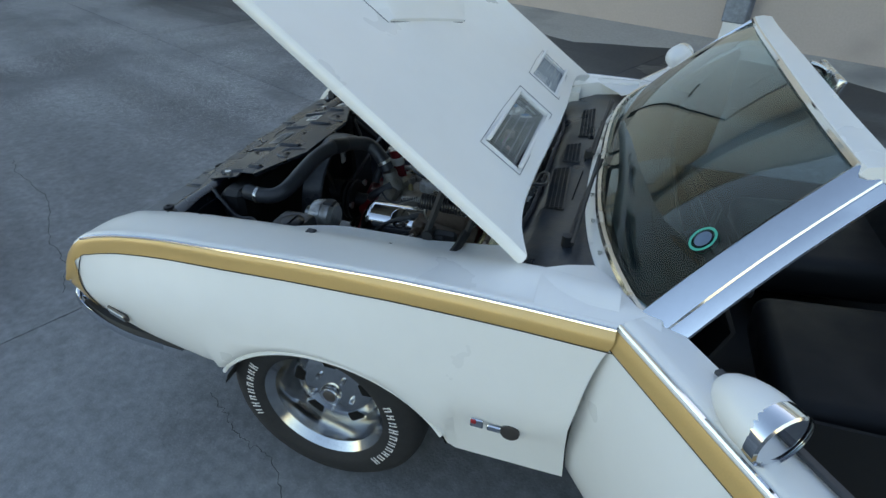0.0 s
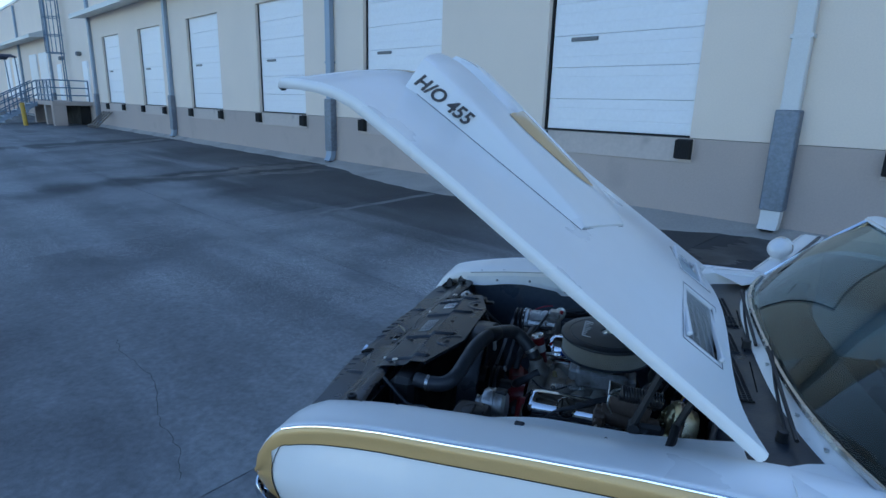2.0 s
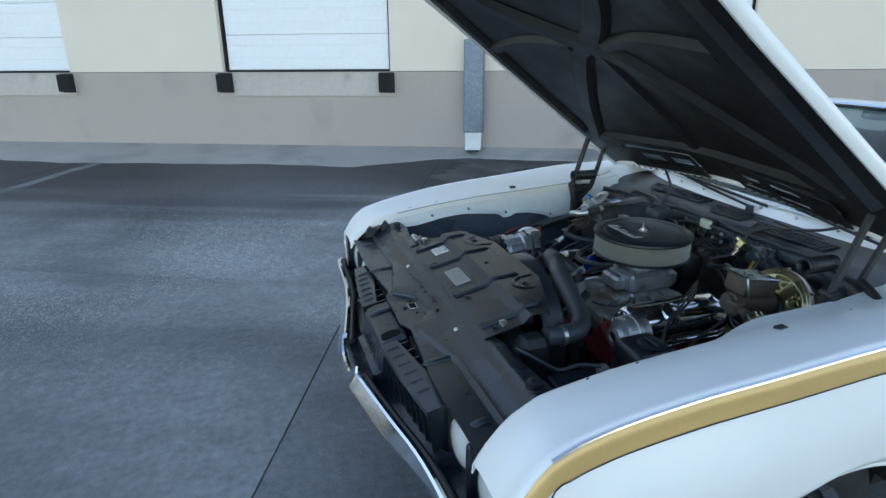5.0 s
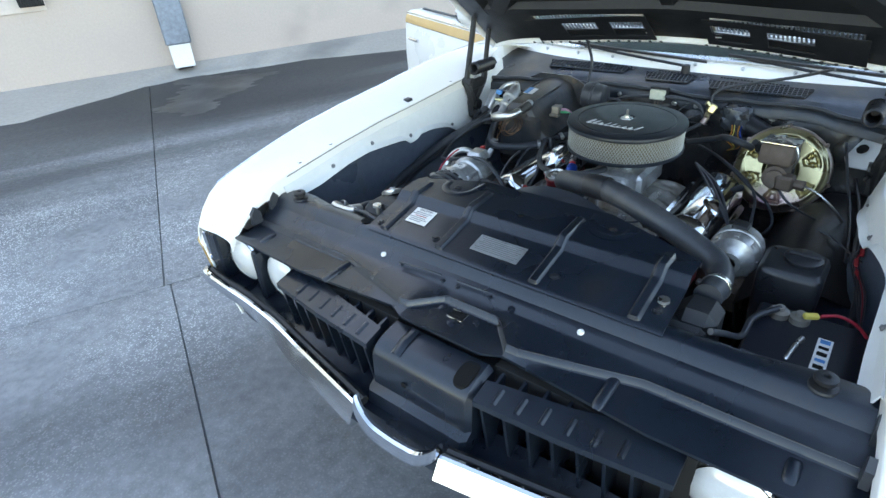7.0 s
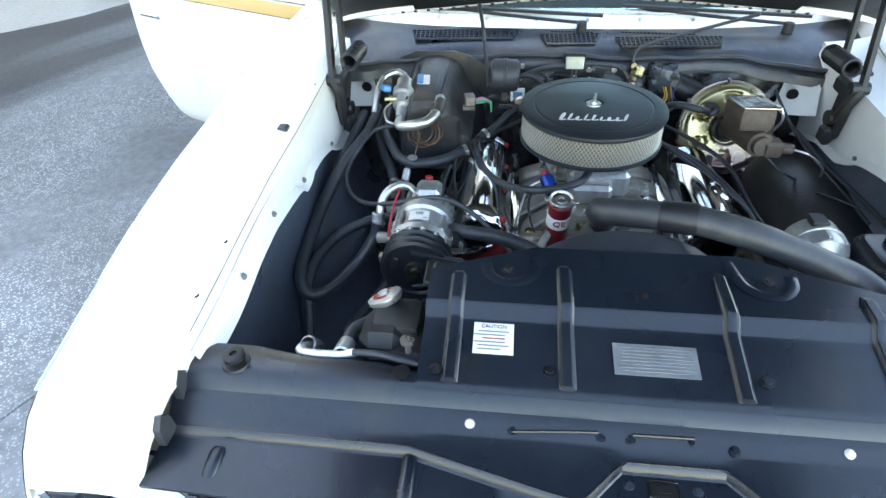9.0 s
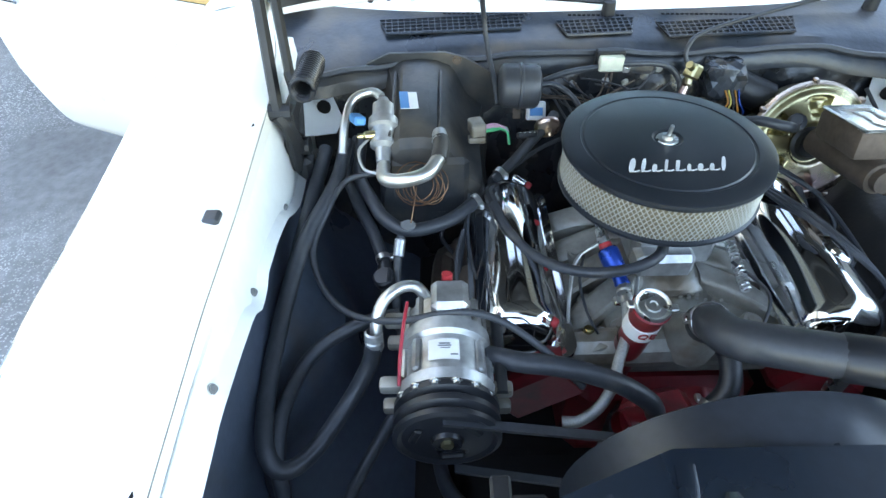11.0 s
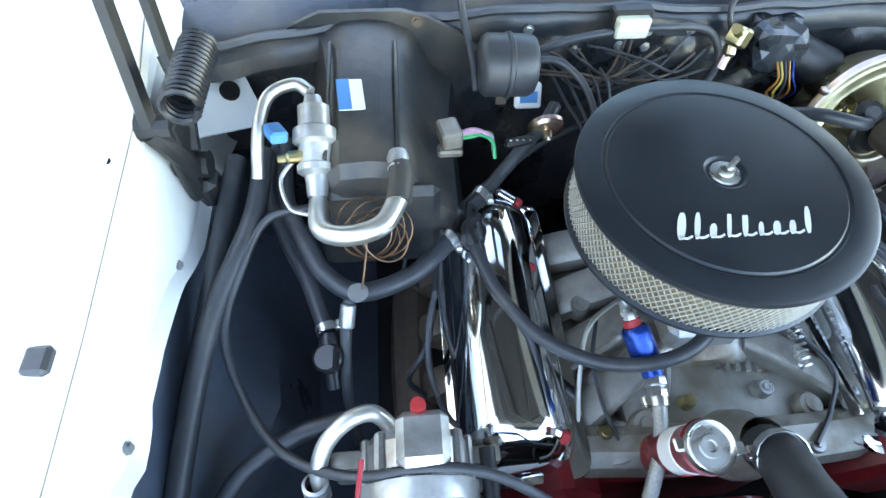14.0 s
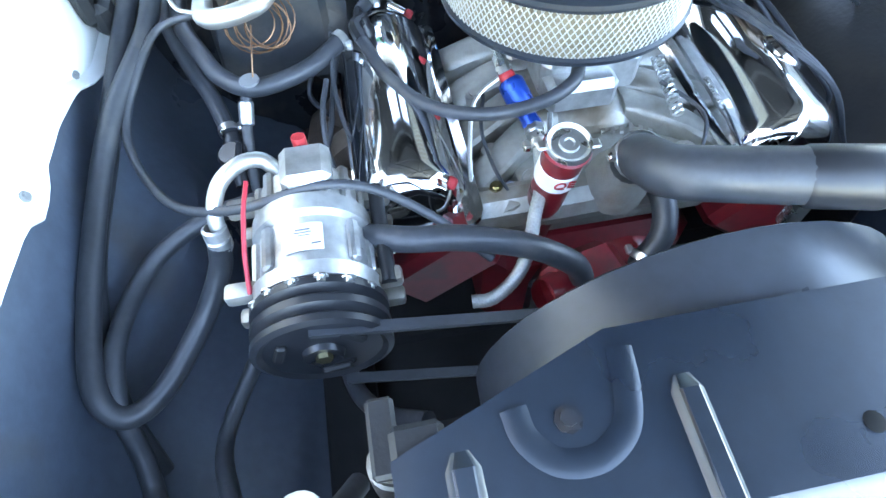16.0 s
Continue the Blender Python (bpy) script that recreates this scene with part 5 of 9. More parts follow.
# hinges: arms, plate and coil spring on both sides
for s in (1, -1):
    dy = 0.0 if s > 0 else 0.078
    bm = B()
    for p, q, w in (((0.262, 0.684, 0.880), (0.335, 0.690, 1.098), 0.011), ((0.375, 0.680, 0.905), (0.425, 0.690, 1.045), 0.010)):
        d = V(*q) - V(*p)
        tube(bm, [(p[0], s * (p[1] - dy), p[2]), (q[0], s * (q[1] - dy), q[2])], w, 6, 1)
    tube(bm, [(0.262, s * (0.684 - dy), 0.880), (0.262, s * (0.674 - dy), 0.86), (0.268, s * (0.668 - dy), 0.83), (0.275, s * (0.664 - dy), 0.80)], 0.014, 8, 4)
    tube(bm, [(0.375, s * (0.680 - dy), 0.905), (0.35, s * 0.67, 0.87), (0.29, s * (0.664 - dy), 0.82)], 0.012, 8, 4)
    box(bm, (0.285, s * (0.672 - dy), 0.815), (0.060, 0.024, 0.13), 0.010)
    box(bm, (0.285, s * (0.660 - dy), 0.755), (0.045, 0.030, 0.05), 0.010)
    box(bm, (0.300, s * (0.668 - dy), 0.870), (0.090, 0.020, 0.040), 0.008)
    cyl(bm, (0.268, s * (0.660 - dy), 0.882), (0.268, s * (0.700 - dy), 0.882), 0.016, seg=10)
    cyl(bm, (0.285, s * (0.645 - dy), 0.80), (0.285, s * (0.690 - dy), 0.80), 0.018, seg=10)
    hinge = part("hinge", bm, "blackmatt", bonnet, "black bonnet hinge")
    bm = B()
    o, e = V(0.225, s * (0.623 - dy), 0.946), V(0.338, s * (0.622 - dy), 0.942)
    n = (e - o).normalized()
    u, w = frame_of(n)
    c = []
    for k in range(12 * 15 + 1):
        a = 2 * math.pi * k / 12
        c.append(o + n * ((e - o).length * k / 180) + (u * math.cos(a) + w * math.sin(a)) * 0.0190)
    tube(bm, c, 0.0040, 6, 1)
    cyl(bm, o + n * 0.06, e, 0.009, seg=10)
    part("hinge_spring", bm, "plastic", bonnet, "black coil hinge spring")


# ---- front end: bumper, grilles, lamps, black top panels ----
def blade(bm, pts, face):
    """A bumper blade swept along pts: its bright face leans forward and down, face(y) times its full width."""
    rows = []
    for q in pts:
        f = face(abs(q.y))
        rows.append([(q.x + dx, q.y, q.z + dz) for dx, dz in ((0.014, 0.004), (0.012, 0.012), (0.004, 0.0155), (-0.003, 0.0130), (-0.006 - 0.020 * f, -0.003 - 0.020 * f), (-0.005 - 0.019 * f, -0.008 - 0.023 * f), (0.002 - 0.008 * f, -0.012 - 0.025 * f), (0.010, -0.010 - 0.020 * f))])
    loft(bm, rows, close=True, caps=True)


SIDE = [(-0.545, 0.852, 0.446), (-0.640, 0.874, 0.486), (-0.720, 0.882, 0.532), (-0.790, 0.870, 0.576), (-0.824, 0.826, 0.594), (-0.834, 0.740, 0.594), (-0.838, 0.600, 0.586), (-0.848, 0.480, 0.578), (-0.874, 0.330, 0.572), (-0.918, 0.110, 0.580)]
DIP = [(-0.918, 0.108, 0.606), (-0.926, 0.092, 0.588), (-0.931, 0.060, 0.566), (-0.933, 0.020, 0.562), (-0.933, -0.020, 0.562), (-0.931, -0.060, 0.566), (-0.926, -0.092, 0.588), (-0.918, -0.108, 0.606)]
bumper = None
for s in (1, -1):
    bm = B()
    blade(bm, spline([(x, s * y, z) for x, y, z in SIDE], 6), lambda y: min(1.0, max(0.12, (0.66 - y) / 0.30)))
    if bumper is None:
        bumper = part("front_bumper", bm, "chrome", car, "chrome bumper blade with a stepped centre")
    else:
        part("bumper_half", bm, "chrome", bumper)
    bm = B()
    tube(bm, [(-0.48, s * 0.818, 0.440), (-0.600, s * 0.848, 0.486), (-0.700, s * 0.862, 0.532), (-0.775, s * 0.856, 0.570)], 0.019, 8, 5)
    part("bumper_gap", bm, "blackmatt", bumper, "black filler between wing and bumper")
    bm = B()
    tube(bm, [(x + 0.024, s * y, z + 0.004) for x, y, z in SIDE[4:]], 0.010, 8, 5)
    part("bumper_roll", bm, "blackmatt", bumper, "black rubber roll behind the bumper")
bm = B()
blade(bm, spline(DIP, 5), lambda y: 0.22)
part("bumper_centre", bm, "chrome", bumper, "dipped chrome centre of the bumper")
# the black fascia that fills the space between grilles, lamps and bumper
bm = B()
rows = []
for k in range(43):
    y = -0.84 + 0.04 * k
    bx, bz = lerp_table([(q[1], q[0], q[2]) for q in reversed(SIDE[4:])], max(0.11, abs(y)))
    back = lerp_table([(0.0, -0.80), (0.46, -0.785), (0.52, -0.730), (0.86, -0.722)], abs(y))[0]
    rows.append([(back, y, 0.566), (back - 0.02, y, 0.556), ((back + bx) / 2, y, 0.552 + 0.3 * (bz - 0.575)), (bx + 0.030, y, bz - 0.012), (bx + 0.014, y, bz - 0.004), (bx + 0.010, y, bz - 0.03), (bx + 0.03 + 0.08 * (abs(y) > 0.7), y, bz - (0.10 if abs(y) < 0.7 else 0.035)), (bx + 0.12, y, bz - (0.17 if abs(y) < 0.7 else 0.04))])
loft(bm, rows)
thick(bm, 0.004)
part("bumper_fascia", bm, "blackpaint", bumper, "satin black fascia behind the bumper")
bm = B()
box(bm, (-0.70, 0, 0.40), (0.05, 1.40, 0.14), 0.03)
part("valance", bm, "blackpaint", bumper, "dark lower valance")

# header panel with a stepped centre, and the tie bar behind it
bm = B()
rows = []
def ridge_x(y):
    """Where the header panel's pressed step runs: it comes forward to both sides of the latch, then falls back."""
    return lerp_table([(0.0, -0.684), (0.067, -0.684), (0.122, -0.742), (0.145, -0.742), (0.36, -0.688), (0.75, -0.685)], abs(y + 0.02))[0]


for y in sorted({round(-0.700 + 0.02 * k, 3) for k in range(71)} | {-0.142, -0.165, 0.102, 0.125, 0.047, -0.087}):
    fx = lerp_table([(0.0, -0.772), (0.10, -0.772), (0.14, -0.754), (0.42, -0.777), (0.66, -0.770), (0.75, -0.768)], abs(y))[0]
    st, zf = ridge_x(y), 0.731
    rows.append([(fx, y, zf - 0.006), (fx, y, zf), (st - 0.009, y, zf + 0.005), (st - 0.006, y, zf + 0.007), (st - 0.0015, y, zf + 0.0155), (st + 0.002, y, zf + 0.0185), (st + 0.006, y, zf + 0.0190), (-0.668, y, 0.7545), (-0.662, y, 0.7575), (-0.650, y, 0.7655), (-0.644, y, 0.7690), (-0.633, y, 0.7735), (-0.631, y, 0.776)])
loft(bm, rows)
thick(bm, 0.004)
header = part("header_panel", bm, "blackpaint", car, "satin black stepped panel over the grille", 24)
for y, x0, x1 in ((-0.61, -0.752, -0.705), (-0.335, -0.776, -0.690), (0.335, -0.776, -0.690), (0.61, -0.752, -0.705)):
    bm = B()
    rows = []
    for k in range(9):
        a = math.pi * k / 8
        rows.append([(x, y + w * math.cos(a), z - 0.001 + h * math.sin(a) ** 0.8) for x, z, w, h in ((x0, 0.7315, 0.006, 0.001), (x0 + 0.008, 0.7325, 0.010, 0.006), ((x0 + x1) / 2, 0.734, 0.011, 0.008), (x1 - 0.008, 0.736, 0.011, 0.008), (x1, 0.738, 0.008, 0.002))])
    loft(bm, rows)
    part("pressed_bead", bm, "blackpaint", header)
bm = B()
tube(bm, [(ridge_x(y) + 0.002, y, 0.7490) for y in [0.68 - 0.02 * k for k in range(69)]], 0.0012, 6, 1)
part("worn_crease", bm, "wornblack", header, "worn edge of the pressed step")
for y in (0.255, -0.245):
    bm = B()
    lathe(bm, (-0.652, y, 0.7645), (-0.4, 0, 1), [(0, 0.006), (0.004, 0.005), (0.0065, 0.002), (0.007, 0)], 12)
    part("white_plug", bm, "label", header, "white plastic plug")
bm = B()
for x, y, z in ((-0.711, -0.004, 0.7360),):
    box(bm, (x, y, z), (0.022, 0.036, 0.005), 0.002)
    box(bm, (x + 0.001, y, z + 0.001), (0.014, 0.022, 0.005), 0.002)
part("latch_hole", bm, "ink", header, "dark latch hole")
bm = B()
tube(bm, [(-0.7225, -0.023, 0.7362), (-0.6995, -0.023, 0.7378), (-0.6985, 0.015, 0.7378), (-0.7225, 0.015, 0.7362), (-0.7225, -0.023, 0.7362)], 0.0012, 6, 1)
part("hole_rim", bm, "chromeworn", header, "bare metal rim of the latch hole")
for x, y in ((-0.655, 0.195), (-0.655, 0.035), (-0.652, -0.045), (-0.655, 0.075), (-0.708, 0.040), (-0.708, -0.048), (-0.735, -0.004), (-0.66, -0.1)):
    bm = B()
    bolt(bm, (x, y, 0.761 if x > -0.69 else 0.7350), (-0.3, 0, 1), 0.0045, 0.004)
    part("panel_bolt", bm, "blackpaint", header)
bm = B()
tube(bm, [(-0.664, 0.195, 0.772), (-0.660, 0.12, 0.776), (-0.656, 0.08, 0.774)], 0.0022, 6, 3)
tube(bm, [(-0.657, 0.035, 0.776), (-0.656, -0.045, 0.777)], 0.0022, 6, 3)
part("release_rod", bm, "blackpaint", header)
# tie bar
bm = B()
rows = []
for y in (-0.69, -0.66, -0.60, -0.50, -0.40, -0.33, 0.0, 0.33, 0.40, 0.50, 0.60, 0.66, 0.69):
    w = 0.060 if abs(y) > 0.5 else (0.045 if abs(y) > 0.36 else 0.030)
    rows.append([(-0.636, y, 0.772), (-0.631, y, 0.779), (-0.622, y, 0.789), (-0.614, y, 0.7955), (-0.606, y, 0.797), (-0.620 + w * 0.7, y, 0.797), (-0.620 + w, y, 0.790), (-0.618 + w, y, 0.74)])
loft(bm, rows)
thick(bm, 0.004)
tie = part("tie_bar", bm, "blackpaint", car, "satin black bar over the radiator", 30)
for s in (1, -1):
    bm = B()
    lathe(bm, (-0.600, s * 0.612, 0.795), (0, 0, 1), [(0.022, 0), (0.020, 0.004), (0.009, 0.006), (0.009, 0.012), (0.016, 0.013), (0.0165, 0.020), (0.013, 0.022), (0.006, 0.022), (0.005, 0.018), (0, 0.018)], 16)
    part("bonnet_stop", bm, "blackmatt", tie, "black adjustable bonnet stop")
    for x, z in ((-0.565, 0.795), (-0.70, 0.765), (-0.635, 0.785)):
        bm = B()
        loft(bm, [[(x - 0.016, s * (0.688 + d), z - 0.02), (x - 0.014, s * (0.688 + d), z + 0.012), (x, s * (0.688 + d), z + 0.028), (x + 0.014, s * (0.688 + d), z + 0.012), (x + 0.016, s * (0.688 + d), z - 0.02)] for d in (-0.006, 0.006)], close=True, caps=True)
        part("rubber_seal_tab", bm, "hose", tie)
    bm = B()
    lathe(bm, (-0.598, s * 0.36, 0.799), (0, 0, 1), [(0, 0.001), (0.012, 0.001), (0.014, 0), (0, 0)], 12)
    part("bar_hole", bm, "ink", tie)
    bm = B()
    lathe(bm, (-0.560, s * 0.355, 0.80), (0, 0, 1), [(0.005, 0), (0.005, 0.020), (0.011, 0.022), (0.011, 0.028), (0, 0.029)], 10)
    part("bar_pin", bm, "clampm", tie)

# grilles, centre box, lamps
for s in (1, -1):
    bm = B()
    rows = []
    for y, dx, dp in ((0.135, 0.0, 0.048), (0.30, 0.012, 0.062), (0.42, 0.027, 0.080), (0.48, 0.035, 0.088)):
        x0 = -0.845 + dx
        rows.append([(x0, s * y, 0.676), (x0, s * y, 0.690), (x0 + dp, s * y, 0.690 + dp * 0.24), (x0 + dp, s * y, 0.678 + dp * 0.24)])
    loft(bm, rows, close=True, caps=True)
    grille = part("grille", bm, "blackpaint", car, "black grille with upright fins")
    for k in range(8):
        y = 0.150 + 0.045 * k
        dx = 0.035 * (y - 0.135) / 0.345
        bm = B()
        loft(bm, [[(-0.843 + dx, s * (y + d), 0.684), (-0.765 + dx, s * (y + d), 0.700), (-0.765 + dx, s * (y + d), 0.545), (-0.825 + dx, s * (y + d), 0.545)] for d in (-0.003, 0.003)], close=True, caps=True)
        part("grille_fin", bm, "blackpaint", grille)
        if k < 6:
            bm = B()
            loft(bm, [[(-0.836 + dx, s * (y + 0.022 + d), 0.6925 + h), (-0.803 + dx, s * (y + 0.022 + d), 0.700 + h)] for d, h in ((-0.006, 0.0), (-0.002, 0.004), (0.002, 0.004), (0.006, 0.0))])
            part("grille_bead", bm, "blackpaint", grille)
    # black board behind the fins, shade of the depth put in as colour
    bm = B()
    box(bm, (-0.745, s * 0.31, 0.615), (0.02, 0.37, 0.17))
    part("grille_shade", bm, "shade", grille)
    bm = B()
    box(bm, (-0.715, s * 0.635, 0.625), (0.02, 0.40, 0.17))
    part("lamp_panel", bm, "blackpaint", grille, "satin black lamp surround")
    for c_, s_ in (((-0.752, s * 0.818, 0.640), (0.060, 0.052, 0.150)), ((-0.745, s * 0.636, 0.630), (0.050, 0.022, 0.150))):
        bm = B()
        box(bm, c_, s_, 0.006)
        part("lamp_bezel", bm, "blackpaint", grille, "black surround beside the lamps")
    for y in (0.550, 0.722):
        bm = B()
        lathe(bm, (-0.734, s * y, 0.642), (-1, 0, 0), [(0.070, -0.02), (0.070, 0.010), (0.066, 0.014), (0.064, 0.010)], 32)
        lamp = part("headlamp", bm, "chrome", car, "round sealed headlamp with a chrome ring")
        bm = B()
        lathe(bm, (-0.737, s * y, 0.642), (-1, 0, 0), [(0.0, -0.055), (0.03, -0.05), (0.055, -0.02), (0.064, 0.010)], 28)
        part("reflector", bm, "chrome", lamp)
        # opaque pale lens: the bright sky reflected in the glass is its colour
        bm = B()
        lathe(bm, (-0.737, s * y, 0.642), (-1, 0, 0), [(0.064, 0.012), (0.051, 0.022), (0.03, 0.029), (0, 0.032)], 28)
        part("lens", bm, "lens", lamp, "lamp lens in opaque pale grey, sky reflection put into its colour")
bm = B()
rows = []
for y in (-0.128, -0.118, 0.118, 0.128):
    e = 0.010 if abs(y) > 0.12 else 0
    rows.append([(-0.765, y, 0.706 - e), (-0.805, y, 0.700 - e), (-0.832 + e, y, 0.690 - e), (-0.846 + e, y, 0.670), (-0.852 + e, y, 0.600), (-0.870 + e, y, 0.590), (-0.880 + e, y, 0.55), (-0.76, y, 0.55)])
loft(bm, rows, close=True, caps=True)
cbox = part("grille_divider", bm, "blackpaint", car, "satin black divider box between the grilles")
bm = B()
pts = [(-0.804 + 0.030 * math.copysign(abs(math.cos(a)) ** 0.6, math.cos(a)), -0.094 + 0.018 * math.copysign(abs(math.sin(a)) ** 0.6, math.sin(a))) for a in (2 * math.pi * k / 20 for k in range(20))]
loft(bm, [[(x, y, 0.7052 + 0.33 * min(0, x + 0.800)) for x, y in pts], [(x, y, 0.67) for x, y in pts]], close=True, caps=True)
part("oval_hole", bm, "ink", cbox, "dark oval hole")
bm = B()
lathe(bm, (-0.853, 0.03, 0.640), (-1, 0, 0), [(0.007, 0), (0.007, 0.001), (0, 0.001)], 10)
part("round_hole", bm, "ink", cbox)
bm = B()
loft(bm, [[(-0.770, 0.062 + d, 0.709 + h), (-0.806, 0.062 + d, 0.703 + h), (-0.836, 0.062 + d, 0.690 + h)] for d, h in ((-0.012, 0.0), (-0.005, 0.005), (0.005, 0.005), (0.012, 0.0))])
part("divider_bead", bm, "blackpaint", cbox)

# ---- radiator with its top cover and fan shroud ----
bm = B()
box(bm, (-0.52, 0, 0.55), (0.07, 0.86, 0.46), 0.01)
radiator = part("radiator", bm, "blackmatt", car, "black cross-flow radiator")
for s in (1, -1):
    bm = B()
    box(bm, (-0.50, s * 0.405, 0.60), (0.085, 0.075, 0.40), 0.018)
    part("side_tank", bm, "blackmatt", radiator)
bm = B()
box(bm, (-0.575, 0, 0.50), (0.02, 1.30, 0.52))
part("core_support", bm, "blackpaint", radiator)

COVER_X = [-0.622, -0.616, -0.610, -0.585, -0.555, -0.525, -0.512, -0.508, -0.493, -0.488, -0.470, -0.440, -0.415, -0.39]


def cover_z(x):
    return lerp_table([(-0.622, 0.797), (-0.616, 0.801), (-0.610, 0.803), (-0.512, 0.8250), (-0.508, 0.8270), (-0.493, 0.8420), (-0.488, 0.8450), (-0.40, 0.850), (-0.35, 0.851)], x)[0]


def cover_rear(y):
    a = abs(y)
    return -0.356 if a < 0.165 else -0.356 - (a - 0.165) * 0.38


BEADS = (0.288, 0.121, -0.118, -0.322)
bm = B()
rows = []
for y in (-0.378, -0.30, -0.25, -0.20, -0.165, -0.08, 0.0, 0.08, 0.165, 0.20, 0.25, 0.30, 0.335):
    rear = cover_rear(y)
    rows.append([(min(x if k < 13 else rear, rear - 0.0005 * (13 - k)), y, cover_z(min(x if k < 13 else rear, rear))) for k, x in enumerate(COVER_X)])
    rows[-1].append((rear + 0.001, y, cover_z(rear) - 0.012))
loft(bm, rows)
thick(bm, 0.003)
cover = part("radiator_cover", bm, "blackpaint", car, "satin black pressed radiator cover with beads and labels", 20)
for b in BEADS:
    bm = B()
    end = min(-0.400, cover_rear(b) - 0.02)
    xs = [-0.6135, -0.611, -0.600, -0.560, -0.530, -0.513, -0.507, -0.494, -0.487, -0.45, end - 0.012, end]
    loft(bm, [[(x, b + d * (1 if 0 < k < 11 else 0.5), cover_z(x) + 0.0004 + (h if 0 < k < 11 else 0.0)) for d, h in ((0.0125, 0.0), (0.0105, 0.0015), (0.0075, 0.0062), (0.006, 0.007), (-0.006, 0.007), (-0.0075, 0.0062), (-0.0105, 0.0015), (-0.0125, 0.0))] for k, x in enumerate(xs)])
    pr = part("pressed_rib", bm, "blackpaint", cover, "", 24)
    bm = B()
    tube(bm, [(x, b + 0.0072, cover_z(x) + 0.0066) for x in xs[1:-1]], 0.0011, 5, 1)
    part("chipped_edge", bm, "wornblack", pr, "chipped brown edge of the rib")
for x, y in ((-0.416, 0.210), (-0.415, -0.194), (-0.587, 0.146), (-0.580, -0.150), (-0.594, 0.310), (-0.578, -0.352)):
    bm = B()
    bolt(bm, (x, y, cover_z(x) + 0.001), (0, 0, 1), 0.0062, 0.005)
    part("cover_bolt", bm, "wornblack", cover)
for y in (0.208, -0.190):
    bm = B()
    d = 1 if y > 0 else -1
    loop = [(-0.372, y - 0.050 * d), (-0.400, y - 0.046 * d), (-0.428, y - 0.036 * d), (-0.444, y - 0.012 * d), (-0.442, y + 0.016 * d), (-0.424, y + 0.034 * d), (-0.402, y + 0.038 * d)]
    c = spline([(q[0], q[1], cover_z(q[0]) + 0.001) for q in loop], 5)
    rows = []
    for i, q in enumerate(c):
        t = (c[min(i + 1, len(c) - 1)] - c[max(0, i - 1)]).normalized()
        nn = V(-t.y, t.x, 0)
        rows.append([q + nn * 0.010, q + nn * 0.006 + V(0, 0, 0.0014), q + V(0, 0, 0.0024), q - nn * 0.006 + V(0, 0, 0.0014), q - nn * 0.010])
    loft(bm, rows)
    part("bolt_boss", bm, "blackpaint", cover)
bm = B()
lathe(bm, (-0.457, 0.003, cover_z(-0.457) + 0.0005), (0, 0, 1), [(0, 0.001), (0.006, 0.001), (0.008, 0), (0, 0)], 12)
part("cover_hole", bm, "ink", cover)


def on_cover(x, y, w, d, h, name, mat, parent, lab=""):
    bm = B()
    r = basis((0, 0, 0), V(1, 0, 0.226), (0, 1, 0)).to_3x3()
    box(bm, V(x, y, cover_z(x) + h), (d, w, 0.0010), 0, r)
    return part(name, bm, mat, parent, lab)


on_cover(-0.541, 0.228, 0.060, 0.052, 0.0022, "caution_label", "label", cover, "white paper caution label")
words("CAUTION", 0.0085, basis((-0.522, 0.228, cover_z(-0.522) + 0.0034), (0, -1, 0), (1, 0, 0.22)), "ink", "label_heading", cover, 0.0002)
for k in range(6):
    on_cover(-0.530 - 0.0058 * k, 0.228 + (0.006 if k % 2 else 0), 0.046 - (0.012 if k in (2, 5) else 0), 0.0016, 0.0030, "label_line", "redink" if k == 2 else "grey", cover)
on_cover(-0.560, -0.004, 0.118, 0.050, 0.0022, "foil_label", "plate", cover, "grey foil data plate")
for k in range(8):
    on_cover(-0.541 - 0.0052 * k, -0.004, 0.106 - 0.008 * (k % 3), 0.0016, 0.0029, "foil_line", "grey", cover)
# fan shroud
bm = B()
prof = [(-0.362, 0.235), (-0.345, 0.236), (-0.290, 0.234), (-0.286, 0.228), (-0.345, 0.226)]
rows = []
for k in range(33):
    a = radians(-38 + 256 * k / 32)
    rows.append([(x, r * math.cos(a) * 1.02, 0.612 + r * math.sin(a)) for x, r in prof])
loft(bm, rows)
shroud = part("fan_shroud", bm, "shroud", car, "worn dark plastic fan shroud")
bm = B()
lathe(bm, (-0.33, 0, 0.612), (-1, 0, 0), [(0.05, 0.02), (0.05, -0.03), (0, -0.03)], 18)
fan = part("fan", bm, "blackmatt", car, "dark steel fan")
for k in range(6):
    a = radians(60 * k)
    u, w = V(0, math.cos(a), math.sin(a)), V(0, -math.sin(a), math.cos(a))
    o = V(-0.335, 0, 0.612)
    bm = B()
    loft(bm, [[o + u * r + w * 0.028 + V(0.018, 0, 0), o + u * r - w * 0.028 - V(0.018, 0, 0)] for r in (0.04, 0.12, 0.205)])
    part("fan_blade", bm, "blackmatt", fan)

# ---- cowl, firewall, windscreen ----
def cowl_rows(ys, tab):
    out = []
    for y in ys:
        k = min(1, max(0, (abs(y) - 0.34) / 0.30)) ** 1.5
        out.append([(x0 - 0.070 * k * max(0, (0.56 - x0) / 0.06) + (0.142 * (abs(y) / 0.842) ** 3 if x0 > 0.64 else 0), y, z - 0.012 * k * (x0 < 0.55) + (0.004 * math.sin(13 * y) + 0.0022 * math.sin(31 * y + 1) + 0.0014 * math.sin(57 * y)) * (x0 < 0.54)) for x0, z in tab])
    return out


